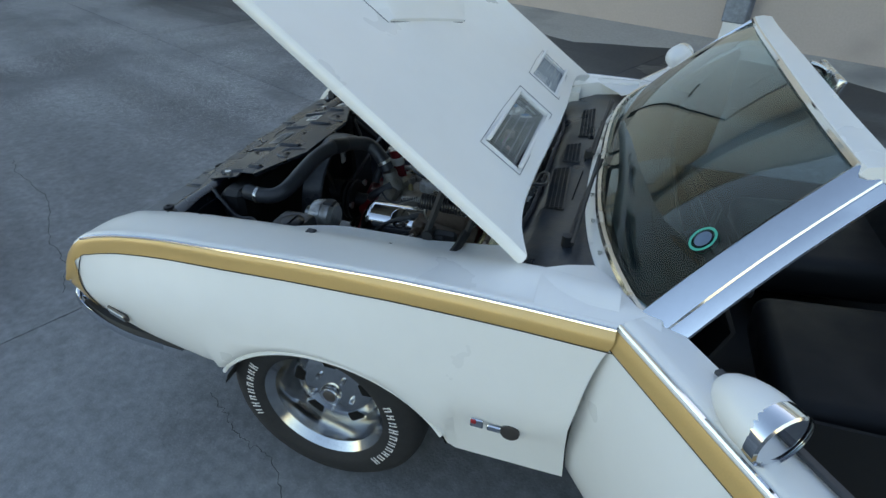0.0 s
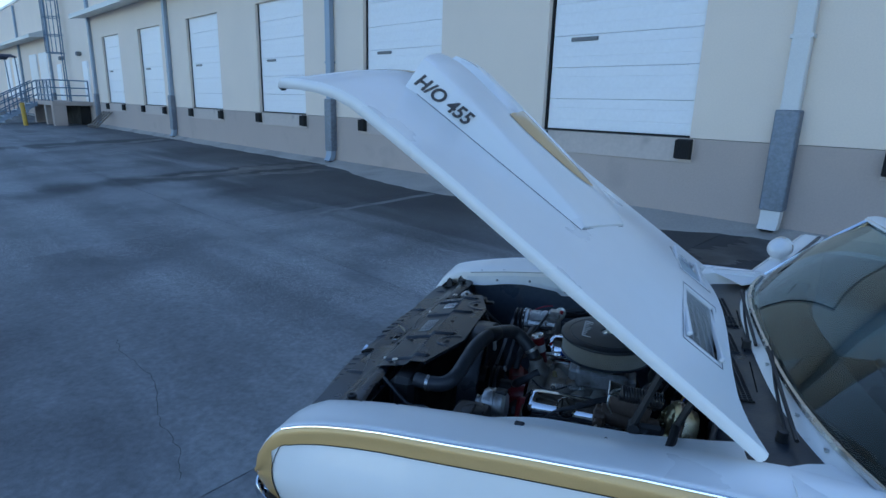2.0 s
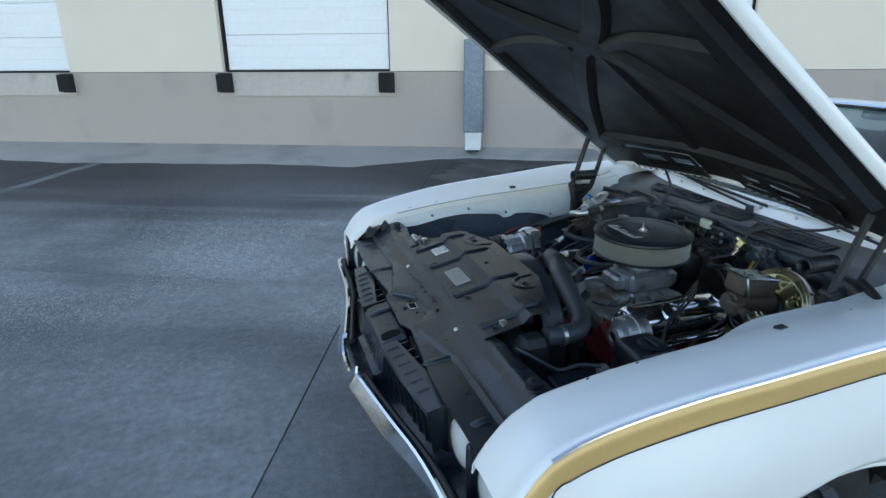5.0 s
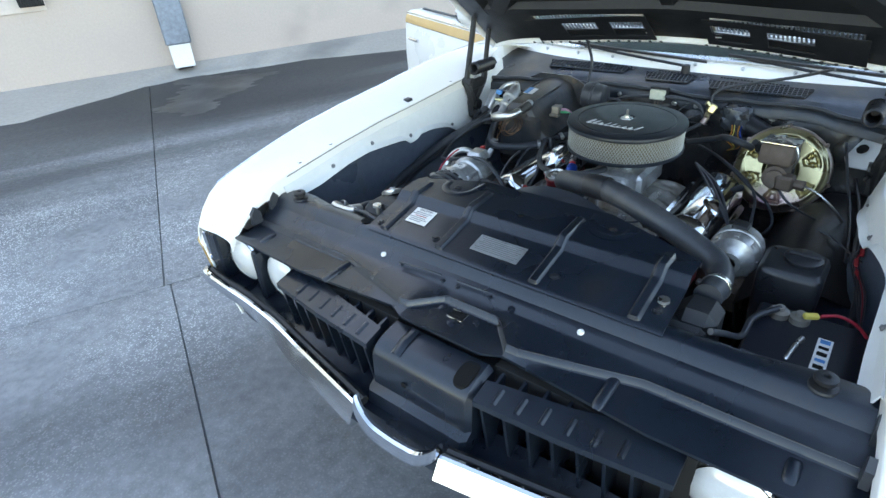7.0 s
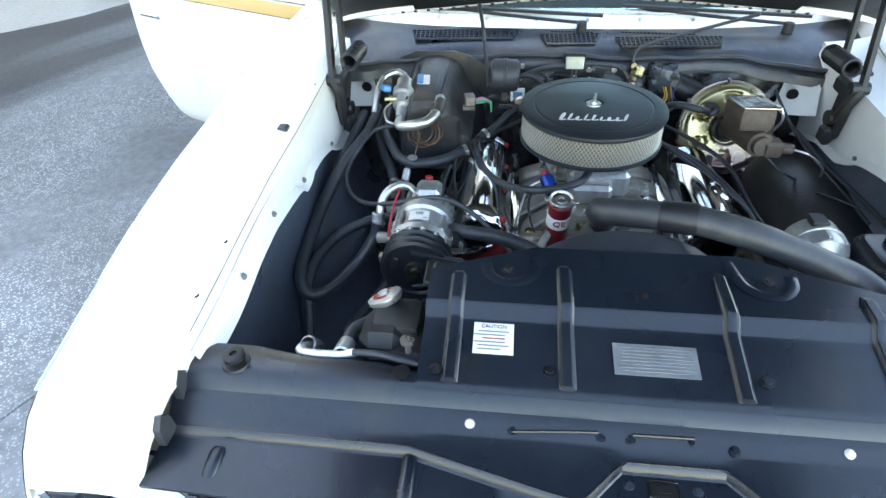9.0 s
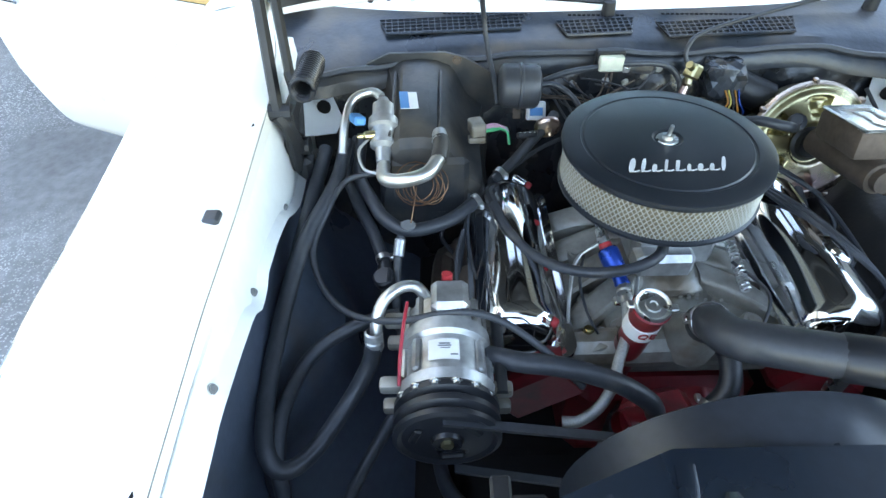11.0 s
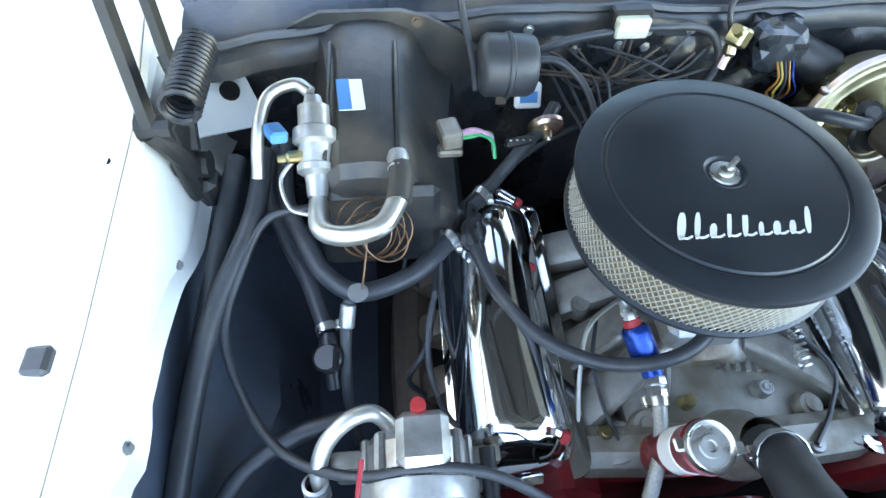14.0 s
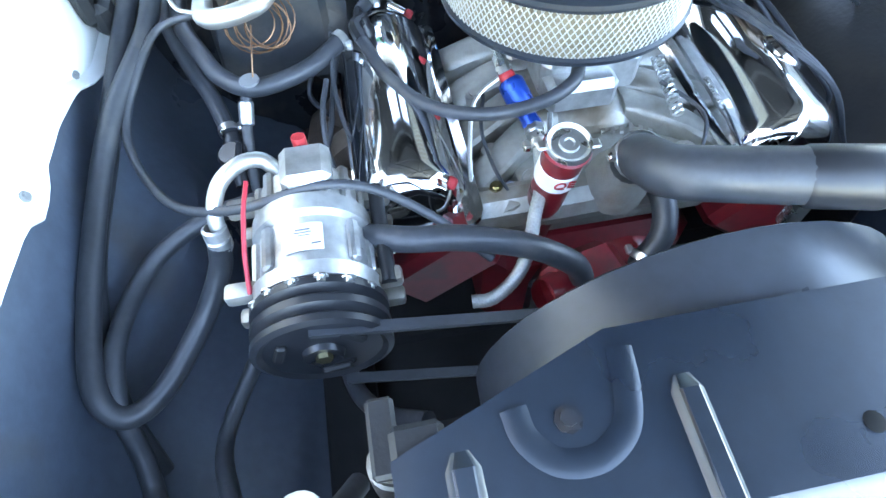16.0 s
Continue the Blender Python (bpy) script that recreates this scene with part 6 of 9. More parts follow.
CY = [-0.770 + 0.035 * k for k in range(45)]
bm = B()
COWL = [(0.500, 0.822), (0.503, 0.846), (0.512, 0.860), (0.526, 0.866), (0.534, 0.874), (0.548, 0.881), (0.600, 0.890), (0.648, 0.898), (0.660, 0.890)]
loft(bm, cowl_rows(CY, COWL))
thick(bm, 0.004)
cowl = part("cowl", bm, "cowl", car, "dusty dark cowl panel with intake grilles")
for y0, y1, n, gx in ((0.205, 0.525, 24, 0.600), (-0.030, 0.140, 13, 0.578), (-0.375, -0.075, 23, 0.566)):
    c = (y0 + y1) / 2
    lie = Euler((0, -0.17, 0.05)).to_matrix()
    mid = V(gx, c, 0.8880 + (gx - 0.580) * 0.17)
    rim = [(-0.027, 0.5 * (y1 - y0) - 0.016), (0.027, 0.5 * (y1 - y0)), (0.027, -0.5 * (y1 - y0)), (-0.027, 0.016 - 0.5 * (y1 - y0))]
    # solid black plate under the mesh, painted shade in place of an opening
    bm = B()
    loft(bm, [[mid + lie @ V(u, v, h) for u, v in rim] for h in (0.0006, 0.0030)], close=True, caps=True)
    g = part("intake_shade", bm, "shade", cowl, "black plate drawn as the shade inside the air intake")
    bm = B()
    for k in range(1, n):
        v = -0.5 * (y1 - y0) + (y1 - y0) * k / n
        e = max(0.0, abs(v) - (0.5 * (y1 - y0) - 0.016)) / 0.016
        box(bm, mid + lie @ V(0.027 * e, v, 0.0050), (0.054 * (1 - e), 0.0020, 0.004), 0, lie)
    for k in range(5):
        u = -0.0255 + 0.0128 * k
        box(bm, mid + lie @ V(u, 0, 0.0050), (0.0020, y1 - y0 - 0.016 * (1 - k / 4) * 2, 0.004), 0, lie)
    part("intake_mesh", bm, "cowl", g, "blue-grey wire mesh")
    bm = B()
    tube(bm, [mid + lie @ V(u, v, 0.004) for u, v in rim + rim[:1]], 0.0026, 6, 1)
    part("intake_rim", bm, "cowl", g)
for y0, n, x0 in ((0.225, 16, 0.644), (-0.010, 12, 0.626), (-0.300, 20, 0.618)):
    for k in range(n):
        y = y0 + 0.0105 * k
        x = x0 + 0.05 * (y - y0)
        bm = B()
        box(bm, (x, y, 0.8905 + (x - 0.600) * 0.17), (0.0042, 0.0066, 0.002))
        part("drain_slot", bm, "ink", cowl)
bm = B()
tube(bm, [(r[2][0] - 0.004, r[2][1], r[2][2] + 0.004) for r in cowl_rows(CY, COWL)], 0.007, 6, 2)
part("cowl_seal", bm, "hose", cowl, "black rubber cowl seal")
bm = B()
for_z = [0.852, 0.838, 0.824, 0.81, 0.795, 0.78, 0.765, 0.75, 0.73, 0.70, 0.66, 0.60, 0.50, 0.25]
rows = []
for k in range(71):
    y = -0.70 + 0.02 * k
    rows.append([(lerp_table([(0.25, 0.44), (0.50, 0.455), (0.68, 0.480), (0.80, 0.505), (0.852, 0.520)], z)[0] - (0.0 if z > 0.845 else 0.006 * math.sin(21 * y + 9 * z) * math.sin(47 * z + 5 * y) + 0.004 * math.sin(63 * y + 71 * z) + 0.003 * math.sin(113 * y - 97 * z)), y, z) for z in for_z])
loft(bm, rows)
thick(bm, 0.006)
fw = part("firewall", bm, "firewall", car, "grimy black firewall")
for s in (1, -1):
    bm = B()
    dy = 0.0 if s > 0 else 0.10
    tri = [(0.375, 0.690, 0.762), (0.405, 0.618, 0.752), (0.440, 0.606, 0.764), (0.500, 0.640, 0.812), (0.520, 0.700, 0.850), (0.43, 0.705, 0.815)]
    loft(bm, [[(x, s * (y - dy), z + h) for x, y, z in tri] for h in (0, -0.003)], close=True, caps=True)
    br = part("wing_bracket", bm, "whitein", car, "white corner bracket with a round hole")
    bm = B()
    a3, b3, c3 = V(0.405, s * (0.618 - dy), 0.752), V(0.500, s * (0.640 - dy), 0.812), V(0.430, s * (0.705 - dy), 0.815)
    nb = (b3 - a3).cross(c3 - a3).normalized()
    nb = nb if nb.z > 0 else -nb
    lathe(bm, (a3 + b3 + c3) / 3 + V(-0.008, -s * 0.012, 0) + nb * 0.004, nb, [(0, 0.002), (0.014, 0.002), (0.015, -0.004)], 18)
    part("bracket_hole", bm, "ink", br)
# wipers
for y0, y1 in ((0.02, 0.46), (-0.56, -0.12)):
    bm = B()
    tube(bm, [(0.640, y0, 0.918), (0.655, (y0 + y1) / 2, 0.935), (0.682, y1, 0.955)], 0.005, 6, 3)
    tube(bm, [(0.650, y0 - 0.06, 0.935), (0.672, y1 + 0.02, 0.958)], 0.006, 5, 2)
    lathe(bm, (0.634, y0, 0.893), (0, 0, 1), [(0.016, 0), (0.014, 0.03), (0, 0.034)], 12)
    part("wiper", bm, "blackmatt", car, "black wiper arm and blade")


def ws(u, v):
    """The windscreen: u from -1 to 1 across, v from 0 at the cowl to 1 at the header."""
    y0, y1 = 0.842 * u, 0.700 * u
    bx = 0.690 + 0.142 * abs(u) ** 3
    tx = 1.118 + 0.030 * abs(u) ** 2.5
    bz = 0.936 - 0.010 * abs(u) ** 3
    tz = 1.268 - 0.02 * abs(u) ** 2
    return V(bx + (tx - bx) * v - 0.018 * math.sin(math.pi * v), y0 + (y1 - y0) * v, bz + (tz - bz) * v + 0.016 * math.sin(math.pi * v))


bm = B()
loft(bm, [[ws(-1 + 2 * k / 24, j / 8) for k in range(25)] for j in range(9)])
thick(bm, 0.004)
wsc = part("windscreen", bm, "glass", car, "green-tinted curved windscreen")
wsc.visible_shadow = False
for s in (1, -1):
    bm = B()
    rows = []
    for j in range(9):
        v = j / 8
        p = ws(s * 1.0, v) * 0.35 + (ws(s * 1.0, 0) * (1 - v) + ws(s * 1.0, 1) * v) * 0.65
        k = 0.75 + 0.25 * (1 - v)
        rows.append([p + V(-0.010, s * -0.016, 0.006), p + V(-0.012, s * -0.002, 0.011), p + V(0.000, s * 0.008, 0.010), p + V(0.034 * k, s * 0.030 * k, -0.004), p + V(0.037 * k, s * 0.031 * k, -0.008), p + V(0.040 * k, s * 0.033 * k, -0.008), p + V(0.064 * k, s * 0.046 * k, -0.022), p + V(0.067 * k, s * 0.044 * k, -0.028), p + V(0.050 * k, s * 0.010, -0.030), p + V(0.012, s * -0.016, -0.012)])
    loft(bm, rows, close=True, caps=True)
    part("windscreen_pillar", bm, "chrome", car, "bright windscreen pillar", 25)
bm = B()
rows = []
for k in range(25):
    p = ws(-1.03 + 2.06 * k / 24, 1.0)
    rows.append([p + V(-0.012, 0, 0.000), p + V(-0.006, 0, 0.016), p + V(0.020, 0, 0.022), p + V(0.052, 0, 0.020), p + V(0.056, 0, 0.002), p + V(0.02, 0, -0.014)])
loft(bm, rows, close=True, caps=True)
hd = part("windscreen_header", bm, "white", car, "white windscreen header rail")
bm = B()
tube(bm, [ws(-1.0 + 2.0 * k / 16, 1.0) + V(-0.010, 0, 0.006) for k in range(17)], 0.009, 6, 1)
part("header_trim", bm, "chrome", hd, "bright header trim")
bm = B()
tube(bm, [ws(-1.0 + 2.0 * k / 24, 0.0) + V(-0.008, 0, 0.002) for k in range(25)], 0.010, 6, 1)
part("screen_moulding", bm, "chromeworn", wsc, "worn bright screen moulding")
bm = B()
c = ws(-0.925, 0.385)
n = (ws(-0.835, 0.375) - ws(-0.895, 0.375)).cross(ws(-0.865, 0.435) - ws(-0.865, 0.315)).normalized()
lathe(bm, c - n * 0.004, -n, [(0.031, 0), (0.031, 0.0008), (0.0255, 0.0008), (0.0255, 0)], 28)
part("round_sticker", bm, "green", wsc, "round green sticker inside the screen")
bm = B()
lathe(bm, c - n * 0.004, -n, [(0.019, 0), (0.019, 0.0008), (0, 0.0008)], 24)
part("sticker_centre", bm, "railblue", wsc, "blue-grey middle of the sticker")
bm = B()
box(bm, (1.245, 0.0, 1.235), (0.022, 0.215, 0.056), 0.009, Euler((0, 0.25, 0)).to_matrix(), 2)
tube(bm, [(1.19, 0.0, 1.272), (1.225, 0.0, 1.262), (1.245, 0.0, 1.24)], 0.008, 8, 3)
rv = part("interior_mirror", bm, "chromeworn", car, "chrome-backed interior mirror on the header")
bm = B()
box(bm, (1.2575, 0.0, 1.232), (0.004, 0.198, 0.044), 0.004, Euler((0, 0.25, 0)).to_matrix())
part("mirror_face", bm, "chrome", rv)
# white flange under the screen with its bare moulding studs
bm = B()
loft(bm, [[(p.x - 0.044, p.y, p.z - 0.044), (p.x - 0.036, p.y, p.z - 0.034), (p.x - 0.020, p.y, p.z - 0.018), (p.x - 0.002, p.y, p.z - 0.003)] for p in (ws(-0.97 + 1.94 * k / 28, 0.0) for k in range(29))])
thick(bm, 0.003)
fl = part("screen_flange", bm, "white", car, "white body flange below the windscreen")
for k in range(9):
    p = ws(-0.72 + 1.44 * k / 8, 0.0)
    bm = B()
    lathe(bm, p + V(-0.022, 0, -0.018), (-0.7, 0, 0.7), [(0.006, 0), (0.006, 0.004), (0.003, 0.005), (0.003, 0.009), (0, 0.009)], 10)
    part("moulding_stud", bm, "clampm", fl)
# cowl ends between bonnet and screen
for s in (1, -1):
    bm = B()
    loft(bm, [[(x, s * (y0 + (y1 - y0) * k / 6), z0 + (z1 - z0) * k / 6 + 0.010 * math.sin(math.pi * k / 6)) for k in range(7)] for x, y0, z0, y1, z1 in ((0.60, 0.757, 0.945, 0.896, 0.936), (0.65, 0.715, 0.936, 0.896, 0.935), (0.71, 0.675, 0.922, 0.896, 0.934), (0.765, 0.725, 0.922, 0.897, 0.932), (0.86, 0.835, 0.930, 0.898, 0.928))])
    thick(bm, 0.004)
    part("cowl_end", bm, "white", car)

# ---- doors, standing open ----
DOOR_L = 0.99


def door(s, angle):
    """A door with its gold stripe and trim, hinged at its front edge."""
    hinge = pose(0.79, s * 0.885, 0, 0, 0, s * angle)
    d = new("door")
    d.empty_display_size = 0.1
    d.parent, d.matrix_basis = car, hinge
    d["label"] = "white door with a gold stripe, standing open"

    def sec(x):
        k = 0.012 * math.sin(math.pi * min(1, max(0, x) / DOOR_L))
        return [(-0.10, 0.925), (-0.02, 0.938), (0.006, 0.932), (0.020, 0.912), (0.030, 0.878), (0.040 + k, 0.78), (0.046 + k, 0.66), (0.036 + k, 0.50), (0.010, 0.36), (-0.03, 0.30)]

    def edge(x, z):
        return x - 0.075 * max(0, (0.90 - z) / 0.5) * max(0, 1 - x / 0.25) + (0.10 * max(0, (0.55 - z) / 0.25) * -max(0, (x - 0.8) / 0.3))
    xs = [0.0, 0.02, 0.08] + [0.08 + (DOOR_L - 0.10) * k / 14 for k in range(1, 15)] + [DOOR_L]
    bm = B()
    loft(bm, [[(edge(x, z), s * y, z) for y, z in smooth_section(sec(x), 3)] for x in xs])
    thick(bm, 0.003)
    part("door_skin", bm, "white", d)
    bm = B()
    loft(bm, [[(edge(x, z), s * (y + 0.003), z) for y, z in smooth_section(sec(x), 3)[8:13]] for x in xs])
    part("door_stripe", bm, "gold", d, "metallic gold stripe")
    bm = B()
    tube(bm, [(x, s * (smooth_section(sec(x), 3)[7][0] + 0.001), smooth_section(sec(x), 3)[7][1] + 0.002) for x in xs], 0.0055, 6, 1)
    part("door_moulding", bm, "chrome", d)
    bm = B()
    tube(bm, [(x, s * (smooth_section(sec(x), 3)[12][0] + 0.003), smooth_section(sec(x), 3)[12][1]) for x in xs], 0.0013, 5, 1)
    part("door_pinstripe", bm, "pin", d)
    bm = B()
    loft(bm, [[(edge(x, z), s * y, z) for y, z in ((-0.10, 0.925), (-0.115, 0.90), (-0.120, 0.62), (-0.10, 0.32), (-0.03, 0.30))] for x in (0.0, 0.3, 0.7, DOOR_L)])
    part("door_card", bm, "interior", d, "black vinyl door lining")
    for x in (0.0, DOOR_L):
        bm = B()
        loft(bm, [[(edge(x, z), s * y, z) for y, z in sec(x)], [(edge(x, z), s * (-0.10 if z > 0.33 else y), z) for y, z in sec(x)]])
        part("door_end", bm, "white", d)
    bm = B()
    box(bm, (0.57, s * -0.082, 0.938), (0.80, 0.016, 0.010), 0.002)
    part("window_slot", bm, "hose", d)
    bm = B()
    box(bm, (DOOR_L - 0.14, s * 0.052, 0.80), (0.12, 0.02, 0.018), 0.006)
    part("door_handle", bm, "chrome", d)
    bm = B()
    rows = []
    for h, r in ((0.0, 0.044), (-0.02, 0.046), (-0.05, 0.046), (-0.075, 0.043), (-0.10, 0.037), (-0.125, 0.027), (-0.140, 0.016), (-0.147, 0.003)):
        rows.append([(0.34 + 0.015 - h * -0.9, s * (-0.022 + r * math.cos(a) * 1.2), 0.988 + r * 1.15 * math.sin(a)) for a in (2 * math.pi * k / 24 for k in range(24))])
    vs = loft(bm, rows, close=True)
    bm.faces.new(vs[-1])
    loft(bm, [[(0.26, s * y, 0.935) for y in (-0.045, 0.005)], [(0.29, s * y, 0.965) for y in (-0.04, 0.0)], [(0.33, s * y, 0.975) for y in (-0.035, -0.005)], [(0.35, s * y, 0.932) for y in (-0.045, 0.005)]])
    mir = part("door_mirror", bm, "white", d, "white bullet mirror with chrome rim")
    bm = B()
    lathe(bm, (0.356, s * -0.022, 0.988), (1, 0, 0), [(0.0535, -0.030), (0.0555, -0.012), (0.0555, 0.003), (0.051, 0.006)], 28)
    part("mirror_rim", bm, "chrome", mir)
    bm = B()
    lathe(bm, (0.357, s * -0.022, 0.988), (1, 0, 0), [(0.052, 0.0), (0, 0.001)], 28)
    part("mirror_glass", bm, "chrome", mir)


door(-1, 53.5)
door(1, 65.5)

# ---- cabin and tail ----
bm = B()
loft(bm, [[(x, y, z) for y, z in ((-0.72, 0.62), (-0.70, 0.26), (0.70, 0.26), (0.72, 0.62))] for x in (0.50, 1.2, 2.2)])
thick(bm, 0.01)
part("cabin_floor", bm, "carpet", car, "black carpeted floor")
bm = B()
loft(bm, [[(0.715 + 0.142 * (abs(y) / 0.842) ** 3 + dx, y, z) for dx, z in ((0.0, 0.926), (0.09, 0.945), (0.18, 0.930), (0.21, 0.87), (0.16, 0.72), (0.08, 0.62))] for y in (-0.76, -0.6, -0.4, -0.2, 0, 0.2, 0.4, 0.6, 0.76)])
thick(bm, 0.01)
part("dashboard", bm, "interior", car, "black padded dashboard")
bm = B()
c, n = V(1.02, -0.36, 0.90), V(0.78, 0, 0.62)
u, w = frame_of(n)
tube(bm, [c + (u * math.cos(a) + w * math.sin(a)) * 0.185 for a in (2 * math.pi * k / 28 for k in range(29))], 0.012, 8, 1)
for a in (0.2, math.pi - 0.2, -math.pi / 2):
    tube(bm, [c - n * 0.03, c + (u * math.cos(a) + w * math.sin(a)) * 0.18], 0.009, 6, 1)
tube(bm, [c - n * 0.02, c - n * 0.30], 0.03, 10, 1)
part("steering_wheel", bm, "interior", car, "black steering wheel")
for s in (1, -1):
    bm = B()
    box(bm, (1.50, s * 0.37, 0.50), (0.52, 0.52, 0.17), 0.05, Euler((0, -0.08, 0)).to_matrix(), 3)
    seat = part("front_seat", bm, "interior", car, "black vinyl bucket seat")
    bm = B()
    box(bm, (1.82, s * 0.37, 0.80), (0.14, 0.50, 0.56), 0.05, Euler((0, 0.22, 0)).to_matrix(), 3)
    part("seat_back", bm, "interior", seat)
bm = B()
box(bm, (2.45, 0, 0.62), (0.5, 1.30, 0.26), 0.06, None, 2)
box(bm, (2.72, 0, 0.82), (0.16, 1.30, 0.42), 0.06, Euler((0, 0.25, 0)).to_matrix(), 2)
part("rear_seat", bm, "interior", car, "black vinyl rear bench")
for s in (1, -1):
    bm = B()
    rows = []
    for x in stations(1.93, 4.15, 0.045, (2.475, 3.245)):
        zb = arch_z(x, 2.86, 0.36)
        k = min(1, max(0, (4.15 - x) / 0.5)) ** 0.5
        rows.append([(x, s * y, z) for y, z in smooth_section([(0.74 * (0.85 + 0.15 * k), 0.955 - 0.06 * (1 - k)), (0.80 * (0.88 + 0.12 * k), 0.965 - 0.05 * (1 - k)), (0.885 * (0.9 + 0.1 * k), 0.935 - 0.05 * (1 - k)), (0.925 * (0.9 + 0.1 * k), 0.78), (0.925 * (0.9 + 0.1 * k), max(0.60, zb + 0.06)), (0.89 * (0.9 + 0.1 * k), max(0.45, zb + 0.02)), (0.86 * (0.9 + 0.1 * k), zb)], 3)])
    loft(bm, rows)
    thick(bm, 0.004)
    q = part("quarter_panel", bm, "white", car, "white rear quarter")
    bm = B()
    rows2 = []
    for r in rows:
        rows2.append([(p[0], p[1] + s * 0.003, p[2]) for p in r[5:9]])
    loft(bm, rows2)
    part("quarter_stripe", bm, "gold", q)
    bm = B()
    loft(bm, [[(2.86 - 0.37 * math.cos(a), s * y, 0.28 + 0.31 * math.sin(a)) for a in (math.pi * k / 16 for k in range(17))] for y in (0.875, 0.58)])
    part("rear_wheel_house", bm, "shade", q)
    bm = B()
    box(bm, (1.43, s * 0.80, 0.29), (1.10, 0.09, 0.11), 0.02)
    part("sill", bm, "white", car, "white door sill")
bm = B()
loft(bm, [[(x, y, z - 0.02 * (abs(y) / 0.72) ** 2) for x, z in ((2.80, 0.985), (3.1, 0.985), (3.6, 0.965), (4.05, 0.93), (4.16, 0.86), (4.17, 0.55))] for y in (-0.745, -0.5, -0.25, 0, 0.25, 0.5, 0.745)])
thick(bm, 0.005)
part("boot_lid", bm, "white", car, "white boot lid and tail")
bm = B()
loft(bm, [[(x, y, z - 0.03 * (abs(y) / 0.72) ** 2) for x, z in ((2.20, 0.93), (2.30, 1.03), (2.55, 1.07), (2.80, 1.03), (2.84, 0.97))] for y in (-0.76, -0.5, -0.25, 0, 0.25, 0.5, 0.76)])
thick(bm, 0.02)
part("folded_top", bm, "interior", car, "black folded soft top")
bm = B()
box(bm, (4.20, 0, 0.52), (0.07, 1.70, 0.14), 0.03, None, 2)
part("rear_bumper", bm, "chromeworn", car, "chrome rear bumper")
bm = B()
box(bm, (1.9, 0, 0.25), (4.3, 1.25, 0.06), 0.01)
part("underbody", bm, "shade", car, "dark underbody")


# ---- engine bay ----
def hose(name, pts, r, mat="hose", parent=None, label="", seg=10, n=6, ribs=0.0):
    return part(name, tube(B(), pts, r, max(seg, 8), n, ribs), mat, parent or car, label, 75)


def clamp(p, d, r, parent):
    bm = B()
    p, d = Vector(p), Vector(d).normalized()
    lathe(bm, p - d * 0.006, d, [(r + 0.0008, 0), (r + 0.002, 0.0005), (r + 0.002, 0.0115), (r + 0.0008, 0.012)], 16)
    u, _ = frame_of(d)
    box(bm, p + u * (r + 0.005), (0.014, 0.010, 0.010), 0.002)
    part("hose_clamp", bm, "clampm", parent)


def drum(name, p, q, prof, mat, parent, label="", seg=24):
    bm = B()
    lathe(bm, p, V(*q) - V(*p), prof, seg)
    return part(name, bm, mat, parent, label)


# block, heads, front cover
bm = B()
box(bm, (0.10, 0, 0.40), (0.38, 0.34, 0.24), 0.03)
engine = part("engine_block", bm, "red", car, "red painted V8 engine block")
for s in (1, -1):
    r = Euler((s * radians(-38), 0, 0)).to_matrix()
    bm = B()
    box(bm, (0.075, s * 0.230 + 0.018, 0.585), (0.42, 0.15, 0.10), 0.012, r)
    head = part("cylinder_head", bm, "red", car, "red painted cylinder head")
    for k in range(4):
        bm = B()
        box(bm, (-0.045 + 0.09 * k, s * 0.330 + 0.018, 0.570), (0.05, 0.05, 0.06), 0.014, r, 2)
        part("exhaust_port", bm, "rust", head)
bm = B()
box(bm, (-0.185, 0.070, 0.595), (0.08, 0.11, 0.07), 0.016, Euler((0, 0, 0.2)).to_matrix())
lathe(bm, (-0.14, 0.00, 0.56), (-1, 0, 0), [(0.055, 0), (0.055, 0.05), (0.04, 0.075), (0.03, 0.09), (0, 0.09)], 20)
lathe(bm, (-0.19, 0.09, 0.60), (-0.3, 0.8, 0.3), [(0.030, -0.04), (0.026, 0.03), (0.022, 0.05)], 12)
part("water_pump", bm, "red", engine, "red water pump and front cover")
for z, y in ((0.64, 0.06), (0.53, 0.10), (0.60, -0.07), (0.52, -0.08)):
    bm = B()
    bolt(bm, (-0.235, y, z), (-1, 0, 0), 0.009, 0.012)
    part("pump_bolt", bm, "clampm", engine)
bm = B()
box(bm, (-0.160, 0.0, 0.47), (0.06, 0.26, 0.20), 0.02)
part("timing_cover", bm, "blackmatt", engine, "grimy dark front cover")
